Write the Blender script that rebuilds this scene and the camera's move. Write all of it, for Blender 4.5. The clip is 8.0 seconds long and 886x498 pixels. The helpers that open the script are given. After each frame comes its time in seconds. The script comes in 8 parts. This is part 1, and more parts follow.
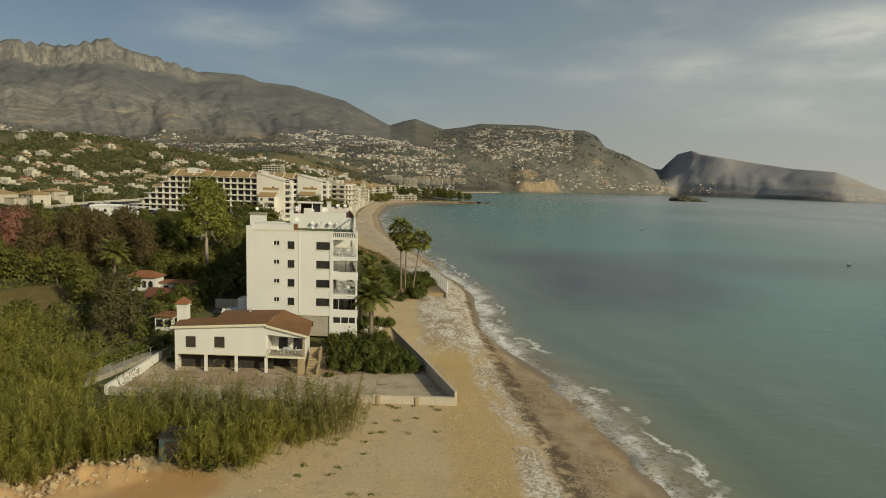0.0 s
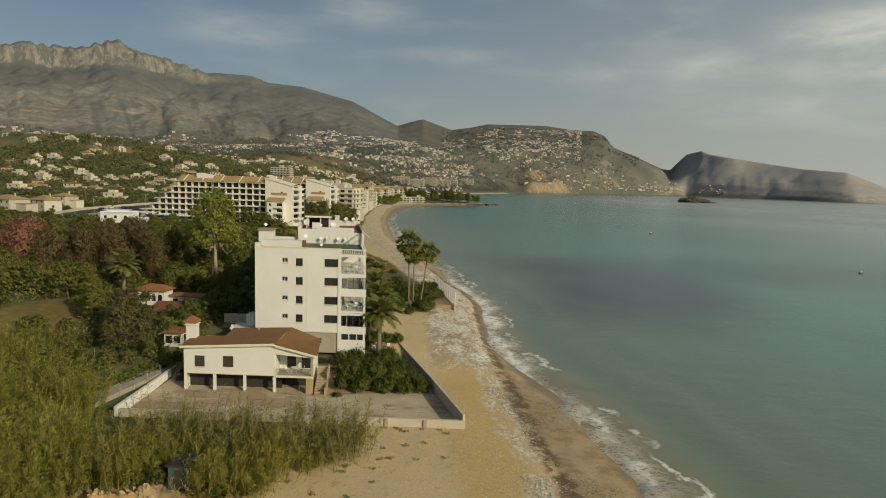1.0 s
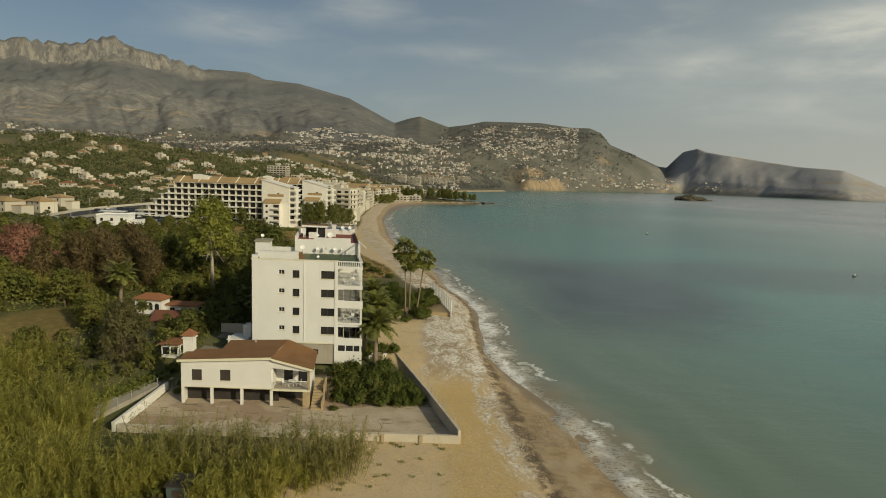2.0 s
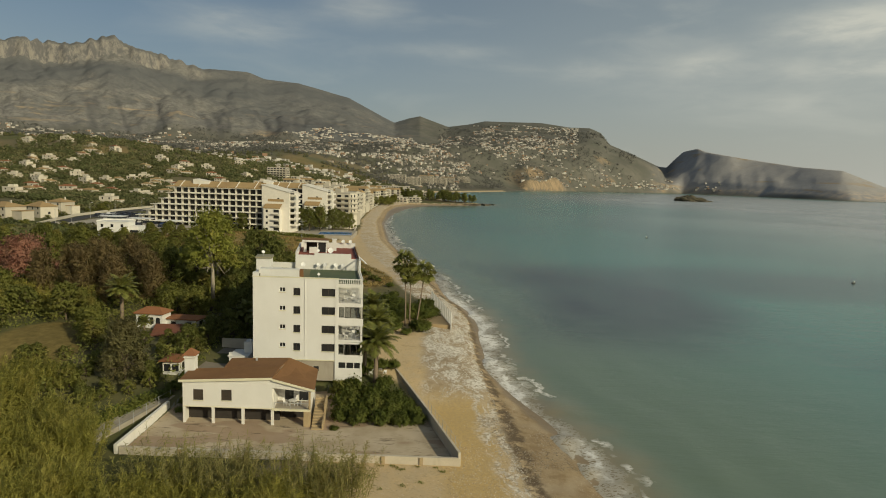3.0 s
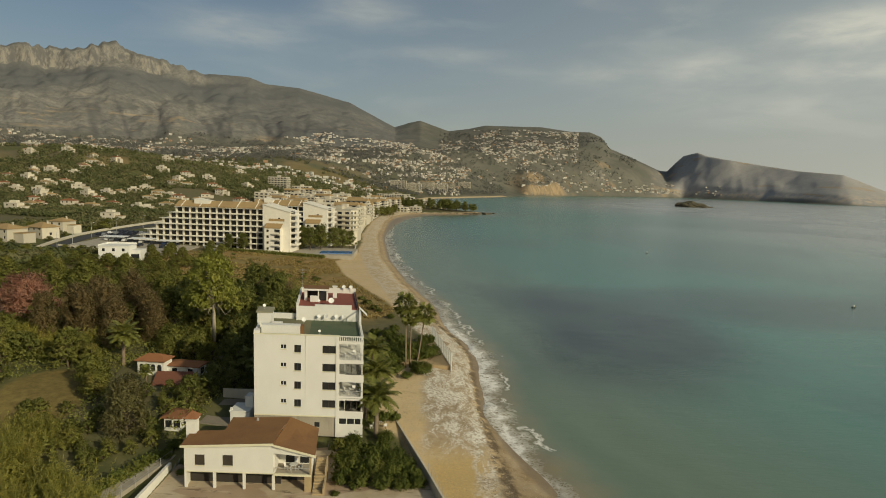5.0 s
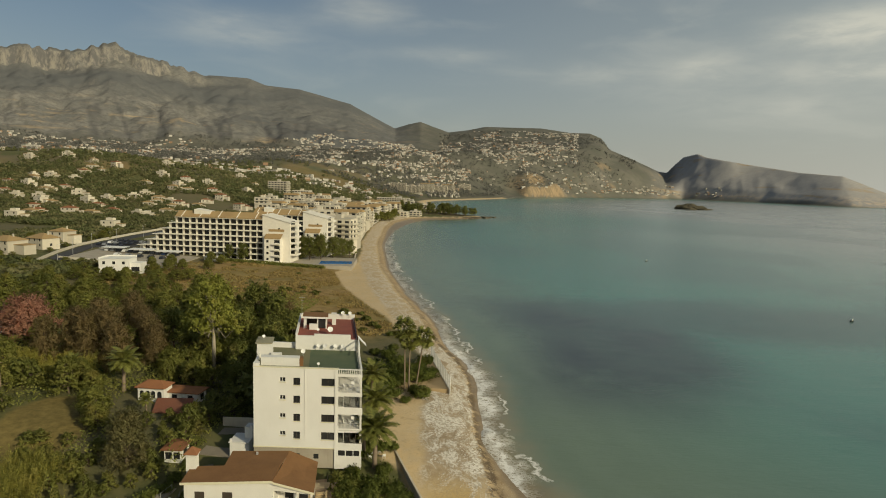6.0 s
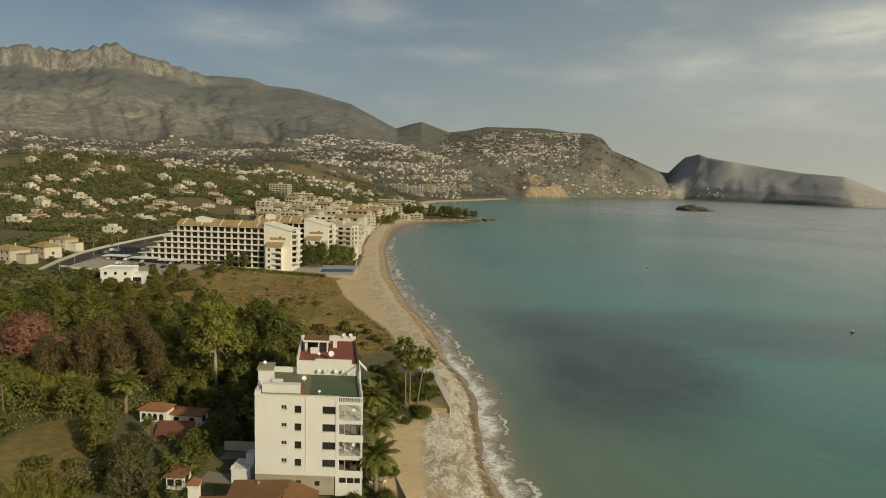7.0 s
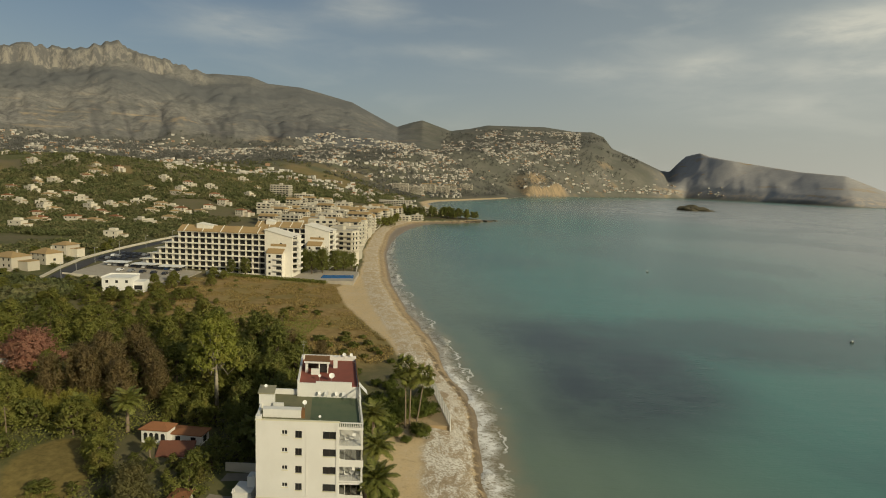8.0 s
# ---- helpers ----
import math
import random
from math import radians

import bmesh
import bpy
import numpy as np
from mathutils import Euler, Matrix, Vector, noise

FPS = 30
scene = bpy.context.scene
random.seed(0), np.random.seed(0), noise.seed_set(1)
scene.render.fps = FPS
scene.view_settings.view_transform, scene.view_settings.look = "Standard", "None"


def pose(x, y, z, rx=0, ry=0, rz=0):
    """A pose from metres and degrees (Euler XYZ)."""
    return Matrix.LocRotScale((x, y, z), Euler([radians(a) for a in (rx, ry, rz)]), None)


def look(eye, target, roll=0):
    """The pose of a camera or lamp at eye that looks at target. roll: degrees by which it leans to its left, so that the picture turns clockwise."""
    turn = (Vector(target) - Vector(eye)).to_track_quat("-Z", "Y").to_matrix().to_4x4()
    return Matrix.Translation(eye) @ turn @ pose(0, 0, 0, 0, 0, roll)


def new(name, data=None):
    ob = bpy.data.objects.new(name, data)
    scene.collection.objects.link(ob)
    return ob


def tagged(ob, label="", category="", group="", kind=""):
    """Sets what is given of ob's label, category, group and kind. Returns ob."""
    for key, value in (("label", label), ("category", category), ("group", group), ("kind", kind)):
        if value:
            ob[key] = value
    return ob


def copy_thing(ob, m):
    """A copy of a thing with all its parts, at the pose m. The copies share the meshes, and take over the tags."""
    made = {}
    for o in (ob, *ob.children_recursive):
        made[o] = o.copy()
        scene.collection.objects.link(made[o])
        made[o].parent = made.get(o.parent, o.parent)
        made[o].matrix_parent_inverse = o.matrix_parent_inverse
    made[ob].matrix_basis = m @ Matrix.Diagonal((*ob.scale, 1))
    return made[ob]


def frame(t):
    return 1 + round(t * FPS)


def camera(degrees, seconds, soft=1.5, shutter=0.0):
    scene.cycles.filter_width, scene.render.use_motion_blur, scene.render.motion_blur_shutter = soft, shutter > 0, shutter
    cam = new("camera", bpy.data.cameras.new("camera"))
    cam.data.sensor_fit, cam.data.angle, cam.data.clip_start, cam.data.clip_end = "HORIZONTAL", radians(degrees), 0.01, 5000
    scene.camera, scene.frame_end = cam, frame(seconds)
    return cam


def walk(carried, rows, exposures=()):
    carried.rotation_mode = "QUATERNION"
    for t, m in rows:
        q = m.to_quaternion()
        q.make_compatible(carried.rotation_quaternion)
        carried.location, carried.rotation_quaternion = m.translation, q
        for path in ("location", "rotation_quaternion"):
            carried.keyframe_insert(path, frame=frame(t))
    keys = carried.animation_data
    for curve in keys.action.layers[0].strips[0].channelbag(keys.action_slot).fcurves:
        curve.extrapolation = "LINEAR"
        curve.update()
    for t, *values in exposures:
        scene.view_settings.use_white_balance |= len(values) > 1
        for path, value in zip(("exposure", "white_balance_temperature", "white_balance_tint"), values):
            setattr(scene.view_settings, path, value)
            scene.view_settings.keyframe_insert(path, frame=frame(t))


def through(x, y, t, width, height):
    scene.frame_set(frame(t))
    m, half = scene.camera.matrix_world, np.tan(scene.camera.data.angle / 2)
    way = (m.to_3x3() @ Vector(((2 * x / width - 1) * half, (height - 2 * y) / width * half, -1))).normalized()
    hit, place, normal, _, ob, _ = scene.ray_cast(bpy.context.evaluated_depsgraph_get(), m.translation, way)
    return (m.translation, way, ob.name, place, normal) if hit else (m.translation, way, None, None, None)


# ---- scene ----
cam = camera(73.9, 8.0, 1.0)
PATH = [
    (0, (1.327, 0.501, 26.666), (1.326, 2.489, 26.447), 1.7),
    (0.5, (1.221, 0.759, 28.008), (1.207, 2.747, 27.792), 1.8),
    (1, (1.183, 0.911, 29.247), (1.156, 2.898, 29.028), 1.7),
    (1.5, (1.233, 0.787, 30.413), (1.215, 2.774, 30.188), 1.7),
    (3, (1.076, 0.599, 34.467), (1.061, 2.586, 34.236), 1.8),
    (3.5, (0.988, 0.725, 36.313), (0.97, 2.712, 36.083), 1.7),
    (4, (1.03, 0.579, 38.431), (1.016, 2.566, 38.204), 1.7),
    (4.5, (0.878, 1.06, 40.483), (0.861, 3.048, 40.26), 1.7),
    (6, (1.081, 0.971, 48.057), (1.063, 2.959, 47.838), 1.7),
    (6.5, (1.061, 0.957, 50.423), (1.045, 2.945, 50.205), 1.7),
    (7, (1.051, 1.113, 52.642), (1.029, 3.101, 52.421), 1.7),
    (7.5, (1.129, 1.128, 54.984), (1.105, 3.115, 54.757), 1.8),
    (8, (1.041, 1.074, 57.198), (1.017, 3.061, 56.97), 1.8),
]
walk(cam, [(t, look(eye, target, roll)) for t, eye, target, roll in PATH], [(0.0, 0.03, 6650, 3), (4.0, 0.06, 6800, 2), (8.0, 0.10, 6950, 3)])

# ---- light: low sun from the right behind, hazy sky with thin cloud ----
SUN_EL, SUN_AZ = radians(24.0), radians(132.0)
world = bpy.data.worlds.new("hazy_sky")
scene.world = world
world.use_nodes = True
wn, wl = world.node_tree.nodes, world.node_tree.links
wn.clear()
w_out = wn.new("ShaderNodeOutputWorld")
w_bg = wn.new("ShaderNodeBackground")
w_sky = wn.new("ShaderNodeTexSky")
w_sky.sky_type, w_sky.sun_disc = "NISHITA", False
w_sky.sun_elevation, w_sky.sun_rotation = SUN_EL, SUN_AZ
w_sky.altitude, w_sky.air_density, w_sky.dust_density, w_sky.ozone_density = 0, 0.9, 3.0, 1.0
w_tc = wn.new("ShaderNodeTexCoord")


def wmath(op, a, b=None, c=None):
    n = wn.new("ShaderNodeMath")
    n.operation = op
    for i, v in enumerate((a, b, c)):
        if v is None:
            continue
        if isinstance(v, (int, float)):
            n.inputs[i].default_value = v
        else:
            wl.new(v, n.inputs[i])
    return n.outputs[0]


w_sep = wn.new("ShaderNodeSeparateXYZ")
wl.new(w_tc.outputs["Generated"], w_sep.inputs[0])
w_el = wmath("MAXIMUM", w_sep.outputs[2], 0.0)
w_az = wmath("ARCTAN2", w_sep.outputs[0], w_sep.outputs[1])
# thin haze: thick near the horizon and towards the sun's side
w_low = wmath("POWER", wmath("SUBTRACT", 1.0, wmath("MINIMUM", wmath("MULTIPLY", w_el, 2.2), 1.0)), 2.0)
w_side = wmath("MINIMUM", wmath("MAXIMUM", wmath("ADD", wmath("MULTIPLY", w_sep.outputs[0], 1.05), 0.36), 0.0), 1.0)
w_haze = wmath("MINIMUM", wmath("ADD", wmath("MULTIPLY", w_low, 0.45), wmath("MULTIPLY", w_side, 0.50)), 0.95)
w_mix = wn.new("ShaderNodeMixRGB")
wl.new(w_haze, w_mix.inputs[0])
w_thin = wn.new("ShaderNodeMixRGB")
w_thin.blend_type = "MULTIPLY"
w_thin.inputs[0].default_value = 1.0
w_thin.inputs[2].default_value = (0.66, 0.68, 0.71, 1)
wl.new(w_sky.outputs[0], w_thin.inputs[1])
wl.new(w_thin.outputs[0], w_mix.inputs[1])
w_tone = wn.new("ShaderNodeMixRGB")
wl.new(w_low, w_tone.inputs[0])
w_tone.inputs[1].default_value, w_tone.inputs[2].default_value = (4.35, 4.85, 5.0, 1), (5.05, 4.95, 4.6, 1)
wl.new(w_tone.outputs[0], w_mix.inputs[2])
# drawn-out wisps of high cloud
w_map = wn.new("ShaderNodeCombineXYZ")
wl.new(wmath("MULTIPLY", w_az, 2.2), w_map.inputs[0])
wl.new(wmath("MULTIPLY", w_sep.outputs[2], 8.0), w_map.inputs[1])
w_noise = wn.new("ShaderNodeTexNoise")
w_noise.inputs["Scale"].default_value, w_noise.inputs["Detail"].default_value = 1.9, 6
w_noise.inputs["Roughness"].default_value, w_noise.inputs["Distortion"].default_value = 0.5, 0.4
wl.new(w_map.outputs[0], w_noise.inputs["Vector"])
w_ramp = wn.new("ShaderNodeMapRange")
w_ramp.inputs["From Min"].default_value, w_ramp.inputs["From Max"].default_value = 0.47, 0.74
w_ramp.interpolation_type = "SMOOTHSTEP"
wl.new(w_noise.outputs[0], w_ramp.inputs["Value"])
w_fine = wn.new("ShaderNodeTexNoise")
w_fine.inputs["Scale"].default_value, w_fine.inputs["Detail"].default_value = 5.0, 4
w_fine.inputs["Roughness"].default_value, w_fine.inputs["Distortion"].default_value = 0.6, 0.3
wl.new(w_map.outputs[0], w_fine.inputs["Vector"])
# soft patches of cloud: bearing, height, half width, half height, density
PATCHES = [(0.59, 0.222, 0.10, 0.026, 1.25), (0.385, 0.180, 0.055, 0.022, 0.62), (-0.15, 0.266, 0.07, 0.026, 0.36), (-0.33, 0.222, 0.085, 0.026, 0.42),
    (0.60, 0.168, 0.13, 0.018, 0.75), (-0.02, 0.207, 0.09, 0.010, 0.30), (0.23, 0.178, 0.08, 0.018, 0.35), (0.50, 0.125, 0.16, 0.022, 0.35)]
w_sum = None
for b_az, b_el, b_w, b_h, b_d in PATCHES:
    w_q = wmath("ADD", wmath("POWER", wmath("ABSOLUTE", wmath("DIVIDE", wmath("SUBTRACT", w_az, b_az), b_w)), 2.0), wmath("POWER", wmath("ABSOLUTE", wmath("DIVIDE", wmath("SUBTRACT", w_sep.outputs[2], b_el), b_h)), 2.0))
    w_p = wmath("MULTIPLY", wmath("EXPONENT", wmath("MULTIPLY", w_q, -1.0)), b_d)
    w_sum = w_p if w_sum is None else wmath("ADD", w_sum, w_p)
w_break = wn.new("ShaderNodeMapRange")
w_break.inputs["From Min"].default_value, w_break.inputs["From Max"].default_value = 0.30, 0.70
w_break.interpolation_type = "SMOOTHSTEP"
wl.new(w_fine.outputs[0], w_break.inputs["Value"])
w_patch = wmath("MULTIPLY", w_sum, wmath("ADD", 0.45, wmath("MULTIPLY", w_break.outputs[0], 0.55)))
w_cl = wn.new("ShaderNodeMixRGB")
wl.new(wmath("MINIMUM", wmath("ADD", w_patch, wmath("MULTIPLY", w_ramp.outputs[0], wmath("ADD", 0.12, wmath("MULTIPLY", w_side, 0.16)))), 0.95), w_cl.inputs[0])
wl.new(w_mix.outputs[0], w_cl.inputs[1])
w_cl.inputs[2].default_value = (6.1, 6.0, 5.6, 1)
wl.new(w_cl.outputs[0], w_bg.inputs[0])
w_bg.inputs[1].default_value = 0.089
wl.new(w_bg.outputs[0], w_out.inputs[0])

sun_data = bpy.data.lights.new("sun", "SUN")
sun_data.energy, sun_data.angle, sun_data.color = 2.95, radians(1.2), (1.0, 0.88, 0.655)
sun = new("sun", sun_data)
sun.matrix_world = look((math.sin(SUN_AZ) * math.cos(SUN_EL) * 100, math.cos(SUN_AZ) * math.cos(SUN_EL) * 100, math.sin(SUN_EL) * 100 + 60), (0, 0, 60))


# ---- materials ----
class Nodes:
    """A small helper to write a node material line by line."""

    def __init__(self, name, rough=0.8, metal=0.0, spec=0.3):
        self.mat = bpy.data.materials.new(name)
        self.mat.use_nodes = True
        self.t = self.mat.node_tree
        self.b = self.t.nodes["Principled BSDF"]
        self.b.inputs["Roughness"].default_value = rough
        self.b.inputs["Metallic"].default_value = metal
        self.b.inputs["Specular IOR Level"].default_value = spec
        self.pos = self.t.nodes.new("ShaderNodeNewGeometry").outputs["Position"]

    def put(self, value, socket):
        if isinstance(value, (int, float)):
            socket.default_value = value
        elif isinstance(value, tuple):
            socket.default_value = (*value, 1) if len(value) == 3 and socket.type == "RGBA" else value
        else:
            self.t.links.new(value, socket)

    def noise(self, scale, detail=3, rough=0.55, vec=None, stretch=None, distort=0.0):
        v = self.pos if vec is None else vec
        if stretch:
            m = self.t.nodes.new("ShaderNodeMapping")
            m.inputs["Scale"].default_value = stretch
            self.t.links.new(v, m.inputs["Vector"])
            v = m.outputs[0]
        n = self.t.nodes.new("ShaderNodeTexNoise")
        n.inputs["Scale"].default_value, n.inputs["Detail"].default_value = scale, detail
        n.inputs["Roughness"].default_value, n.inputs["Distortion"].default_value = rough, distort
        self.t.links.new(v, n.inputs["Vector"])
        return n.outputs[0]

    def voronoi(self, scale, feature="F1", stretch=None):
        v = self.pos
        if stretch:
            m = self.t.nodes.new("ShaderNodeMapping")
            m.inputs["Scale"].default_value = stretch
            self.t.links.new(v, m.inputs["Vector"])
            v = m.outputs[0]
        n = self.t.nodes.new("ShaderNodeTexVoronoi")
        n.feature = feature
        n.inputs["Scale"].default_value = scale
        self.t.links.new(v, n.inputs["Vector"])
        return n.outputs["Distance"], n.outputs["Color"] if feature == "F1" else None

    def math(self, op, a, b=0.0, c=0.0):
        n = self.t.nodes.new("ShaderNodeMath")
        n.operation = op
        for i, v in enumerate((a, b, c)):
            self.put(v, n.inputs[i])
        return n.outputs[0]

    def ramp(self, v, lo, hi, a=0.0, b=1.0):
        n = self.t.nodes.new("ShaderNodeMapRange")
        n.interpolation_type = "SMOOTHSTEP"
        self.put(v, n.inputs["Value"])
        for key, x in (("From Min", lo), ("From Max", hi), ("To Min", a), ("To Max", b)):
            n.inputs[key].default_value = x
        return n.outputs[0]

    def mix(self, f, a, b, mode="MIX"):
        n = self.t.nodes.new("ShaderNodeMixRGB")
        n.blend_type = mode
        self.put(f, n.inputs[0])
        self.put(a, n.inputs[1])
        self.put(b, n.inputs[2])
        return n.outputs[0]

    def attr(self, name):
        n = self.t.nodes.new("ShaderNodeAttribute")
        n.attribute_name = name
        return n.outputs["Fac"]

    def island(self):
        return self.t.nodes.new("ShaderNodeNewGeometry").outputs["Random Per Island"]

    def chance(self):
        return self.t.nodes.new("ShaderNodeObjectInfo").outputs["Random"]

    def bump(self, h, strength=0.3, dist=0.05):
        n = self.t.nodes.new("ShaderNodeBump")
        n.inputs["Strength"].default_value, n.inputs["Distance"].default_value = strength, dist
        self.put(h, n.inputs["Height"])
        self.t.links.new(n.outputs[0], self.b.inputs["Normal"])

    def colour(self, c):
        self.put(c, self.b.inputs["Base Color"])
        return self

    def rough(self, r):
        self.put(r, self.b.inputs["Roughness"])
        return self


def varied(name, a, b, scale, rough=0.8, fine=12.0, bump=0.25, dist=0.03, spec=0.3, metal=0.0, stain=None, by_object=0.0):
    """A surface of two near colours with coarse patches, fine grain and relief."""
    m = Nodes(name, rough, metal, spec)
    c = m.mix(m.ramp(m.noise(scale, 4), 0.3, 0.7), a, b)
    g = m.noise(fine, 3)
    c = m.mix(0.35, c, m.mix(g, tuple(x * 0.55 for x in a), tuple(min(1.0, x * 1.35) for x in b)))
    if stain:
        c = m.mix(m.ramp(m.noise(0.9, 5, stretch=(1.6, 1.6, 0.25)), 0.54, 0.80, 0, 0.32), c, stain)
    if by_object:
        c = m.mix(m.math("MULTIPLY", m.chance(), by_object), c, tuple(x * 0.55 for x in a))
    m.colour(c)
    m.bump(g, bump, dist)
    return m.mat


PLASTER = varied("white_plaster", (0.76, 0.745, 0.70), (0.70, 0.685, 0.64), 0.35, 0.85, 9, 0.15, 0.01, stain=(0.62, 0.59, 0.52))
CREAM = varied("cream_plaster", (0.77, 0.75, 0.69), (0.70, 0.68, 0.62), 0.4, 0.85, 9, 0.15, 0.01, stain=(0.64, 0.59, 0.48))
TOWN_WALL = varied("town_plaster", (0.70, 0.645, 0.53), (0.55, 0.495, 0.395), 0.05, 0.9, 0.6, 0.1, 0.05, by_object=0.75)
fw = Nodes("far_plaster", 0.9)
fw.colour(fw.mix(fw.ramp(fw.island(), 0.82, 0.86), fw.mix(fw.island(), (0.34, 0.315, 0.27), (0.66, 0.63, 0.56)), (0.33, 0.215, 0.135)))
FAR_WALL = fw.mat
HOTEL_WALL = varied("hotel_plaster", (0.78, 0.74, 0.66), (0.70, 0.66, 0.57), 0.06, 0.9, 1.0, 0.1, 0.03, stain=(0.58, 0.53, 0.44))
CARPORT_SHADE = varied("carport_shade_colour", (0.055, 0.047, 0.04), (0.04, 0.035, 0.03), 0.6, 0.9, 5)
TRIM = varied("yellowish_trim", (0.74, 0.70, 0.52), (0.68, 0.64, 0.46), 0.7, 0.8, 14)
BROWN_ROOF = varied("brown_roof_felt", (0.195, 0.098, 0.042), (0.235, 0.122, 0.052), 0.5, 0.9, 6, 0.3, 0.02, stain=(0.12, 0.06, 0.04))
TILE = varied("terracotta_tile", (0.33, 0.145, 0.065), (0.27, 0.12, 0.06), 0.8, 0.85, 8, 0.4, 0.03, stain=(0.2, 0.1, 0.06), by_object=0.6)
HOTEL_TILE = varied("tan_roof_tile", (0.40, 0.285, 0.135), (0.33, 0.225, 0.11), 0.12, 0.85, 2, 0.4, 0.05, stain=(0.2, 0.14, 0.08))
GREEN_DECK = varied("green_roof_carpet", (0.080, 0.115, 0.068), (0.115, 0.135, 0.078), 0.4, 0.95, 8, stain=(0.12, 0.12, 0.08))
OLIVE_DECK = varied("worn_olive_roof_felt", (0.20, 0.185, 0.105), (0.14, 0.145, 0.085), 0.35, 0.95, 7, stain=(0.25, 0.22, 0.13))
TAN_DECK = varied("tan_roof_tiles", (0.36, 0.33, 0.22), (0.29, 0.27, 0.18), 0.5, 0.9, 8)
RED_DECK = varied("red_terrace_tiles", (0.28, 0.085, 0.06), (0.23, 0.075, 0.055), 0.5, 0.8, 8)
CONCRETE = varied("weathered_concrete", (0.42, 0.38, 0.31), (0.34, 0.30, 0.24), 0.4, 0.9, 7, 0.3, 0.02, stain=(0.2, 0.17, 0.13))
GREY_PAVING = varied("grey_paving", (0.25, 0.215, 0.17), (0.19, 0.165, 0.13), 0.5, 0.9, 5)
PALE_CONCRETE = varied("pale_concrete", (0.60, 0.54, 0.43), (0.50, 0.44, 0.34), 0.4, 0.9, 7, 0.3, 0.02, stain=(0.3, 0.25, 0.18))
ASPHALT = varied("asphalt", (0.07, 0.07, 0.072), (0.055, 0.055, 0.058), 0.2, 0.9, 6)
DARK_GLASS = varied("dark_window_glass", (0.02, 0.022, 0.025), (0.035, 0.035, 0.035), 0.6, 0.12, 3, 0.02, 0.002, spec=0.5)
cg = Nodes("smoky_window_glass", 0.05, 0.0, 0.5)
cg.b.inputs["Transmission Weight"].default_value = 1.0
cg.b.inputs["IOR"].default_value = 1.15
cg.colour((0.42, 0.43, 0.42))
CLEAR_GLASS = cg.mat
SHUTTER = varied("dark_brown_blind", (0.075, 0.06, 0.045), (0.055, 0.045, 0.035), 0.8, 0.6, 20)
WOOD = varied("grey_wood", (0.22, 0.17, 0.11), (0.16, 0.12, 0.08), 0.7, 0.85, 10)
METAL = varied("painted_metal", (0.55, 0.55, 0.54), (0.45, 0.45, 0.45), 0.9, 0.45, 10, 0.1, 0.005, metal=0.4)
DARK_METAL = varied("dark_metal", (0.07, 0.065, 0.06), (0.10, 0.085, 0.07), 0.9, 0.5, 10, 0.1, 0.005, metal=0.5)
WHITE_PAINT = varied("white_paint", (0.80, 0.79, 0.76), (0.75, 0.74, 0.71), 1.5, 0.5, 15, 0.05, 0.003)
STONE = varied("pale_stone", (0.47, 0.36, 0.21), (0.38, 0.29, 0.17), 0.8, 0.9, 5, 0.5, 0.04)
POOL = varied("blue_pool", (0.03, 0.15, 0.42), (0.035, 0.18, 0.46), 0.3, 0.2, 3, 0.1, 0.01)
BARK = varied("bark", (0.17, 0.13, 0.09), (0.11, 0.085, 0.06), 2.0, 0.95, 14, 0.6, 0.03)
PALE_BARK = varied("pale_bark", (0.42, 0.37, 0.29), (0.30, 0.26, 0.20), 1.5, 0.9, 10, 0.5, 0.03)
PALM_BARK = varied("palm_bark", (0.27, 0.21, 0.15), (0.19, 0.145, 0.105), 2.0, 0.95, 11, 0.7, 0.04)


def foliage(name, a, b, dry, rough=0.6, through=0.25, broad=None):
    m = Nodes(name, rough, 0.0, 0.25)
    c = m.mix(m.island(), a, b)
    c = m.mix(m.ramp(m.noise(0.28, 3), 0.5, 0.72, 0, 0.6), c, dry)
    c = m.mix(m.math("MULTIPLY", m.chance(), 0.35), c, tuple(x * 0.6 for x in a))
    if broad:
        c = m.mix(m.ramp(m.noise(0.055, 3, 0.6), 0.44, 0.58, 0, 0.75), c, broad)
        c = m.mix(m.ramp(m.noise(0.10, 2, 0.6, stretch=(1.3, 1.3, 0.2)), 0.50, 0.62, 0, 0.5), c, tuple(x * 0.6 for x in broad))
    m.colour(c)
    tr = m.t.nodes.new("ShaderNodeBsdfTranslucent")
    m.put(c, tr.inputs[0])
    ms = m.t.nodes.new("ShaderNodeMixShader")
    ms.inputs[0].default_value = through
    out = m.t.nodes["Material Output"]
    m.t.links.new(m.b.outputs[0], ms.inputs[1])
    m.t.links.new(tr.outputs[0], ms.inputs[2])
    m.t.links.new(ms.outputs[0], out.inputs[0])
    return m.mat


LEAF_GREEN = foliage("green_leaves", (0.235, 0.250, 0.063), (0.395, 0.388, 0.103), (0.420, 0.335, 0.105), 0.6, 0.5)
LEAF_LIGHT = foliage("light_green_leaves", (0.330, 0.355, 0.075), (0.510, 0.510, 0.118), (0.480, 0.405, 0.105), 0.6, 0.5)
LEAF_DARK = foliage("dark_green_leaves", (0.185, 0.210, 0.056), (0.330, 0.335, 0.092), (0.345, 0.280, 0.090), 0.6, 0.5)
LEAF_BROWN = foliage("brown_feathery_leaves", (0.262, 0.198, 0.092), (0.400, 0.302, 0.140), (0.255, 0.235, 0.090), 0.6, 0.5)
LEAF_PINK = foliage("rust_pink_leaves", (0.455, 0.222, 0.155), (0.650, 0.365, 0.255), (0.420, 0.285, 0.160), 0.6, 0.5)
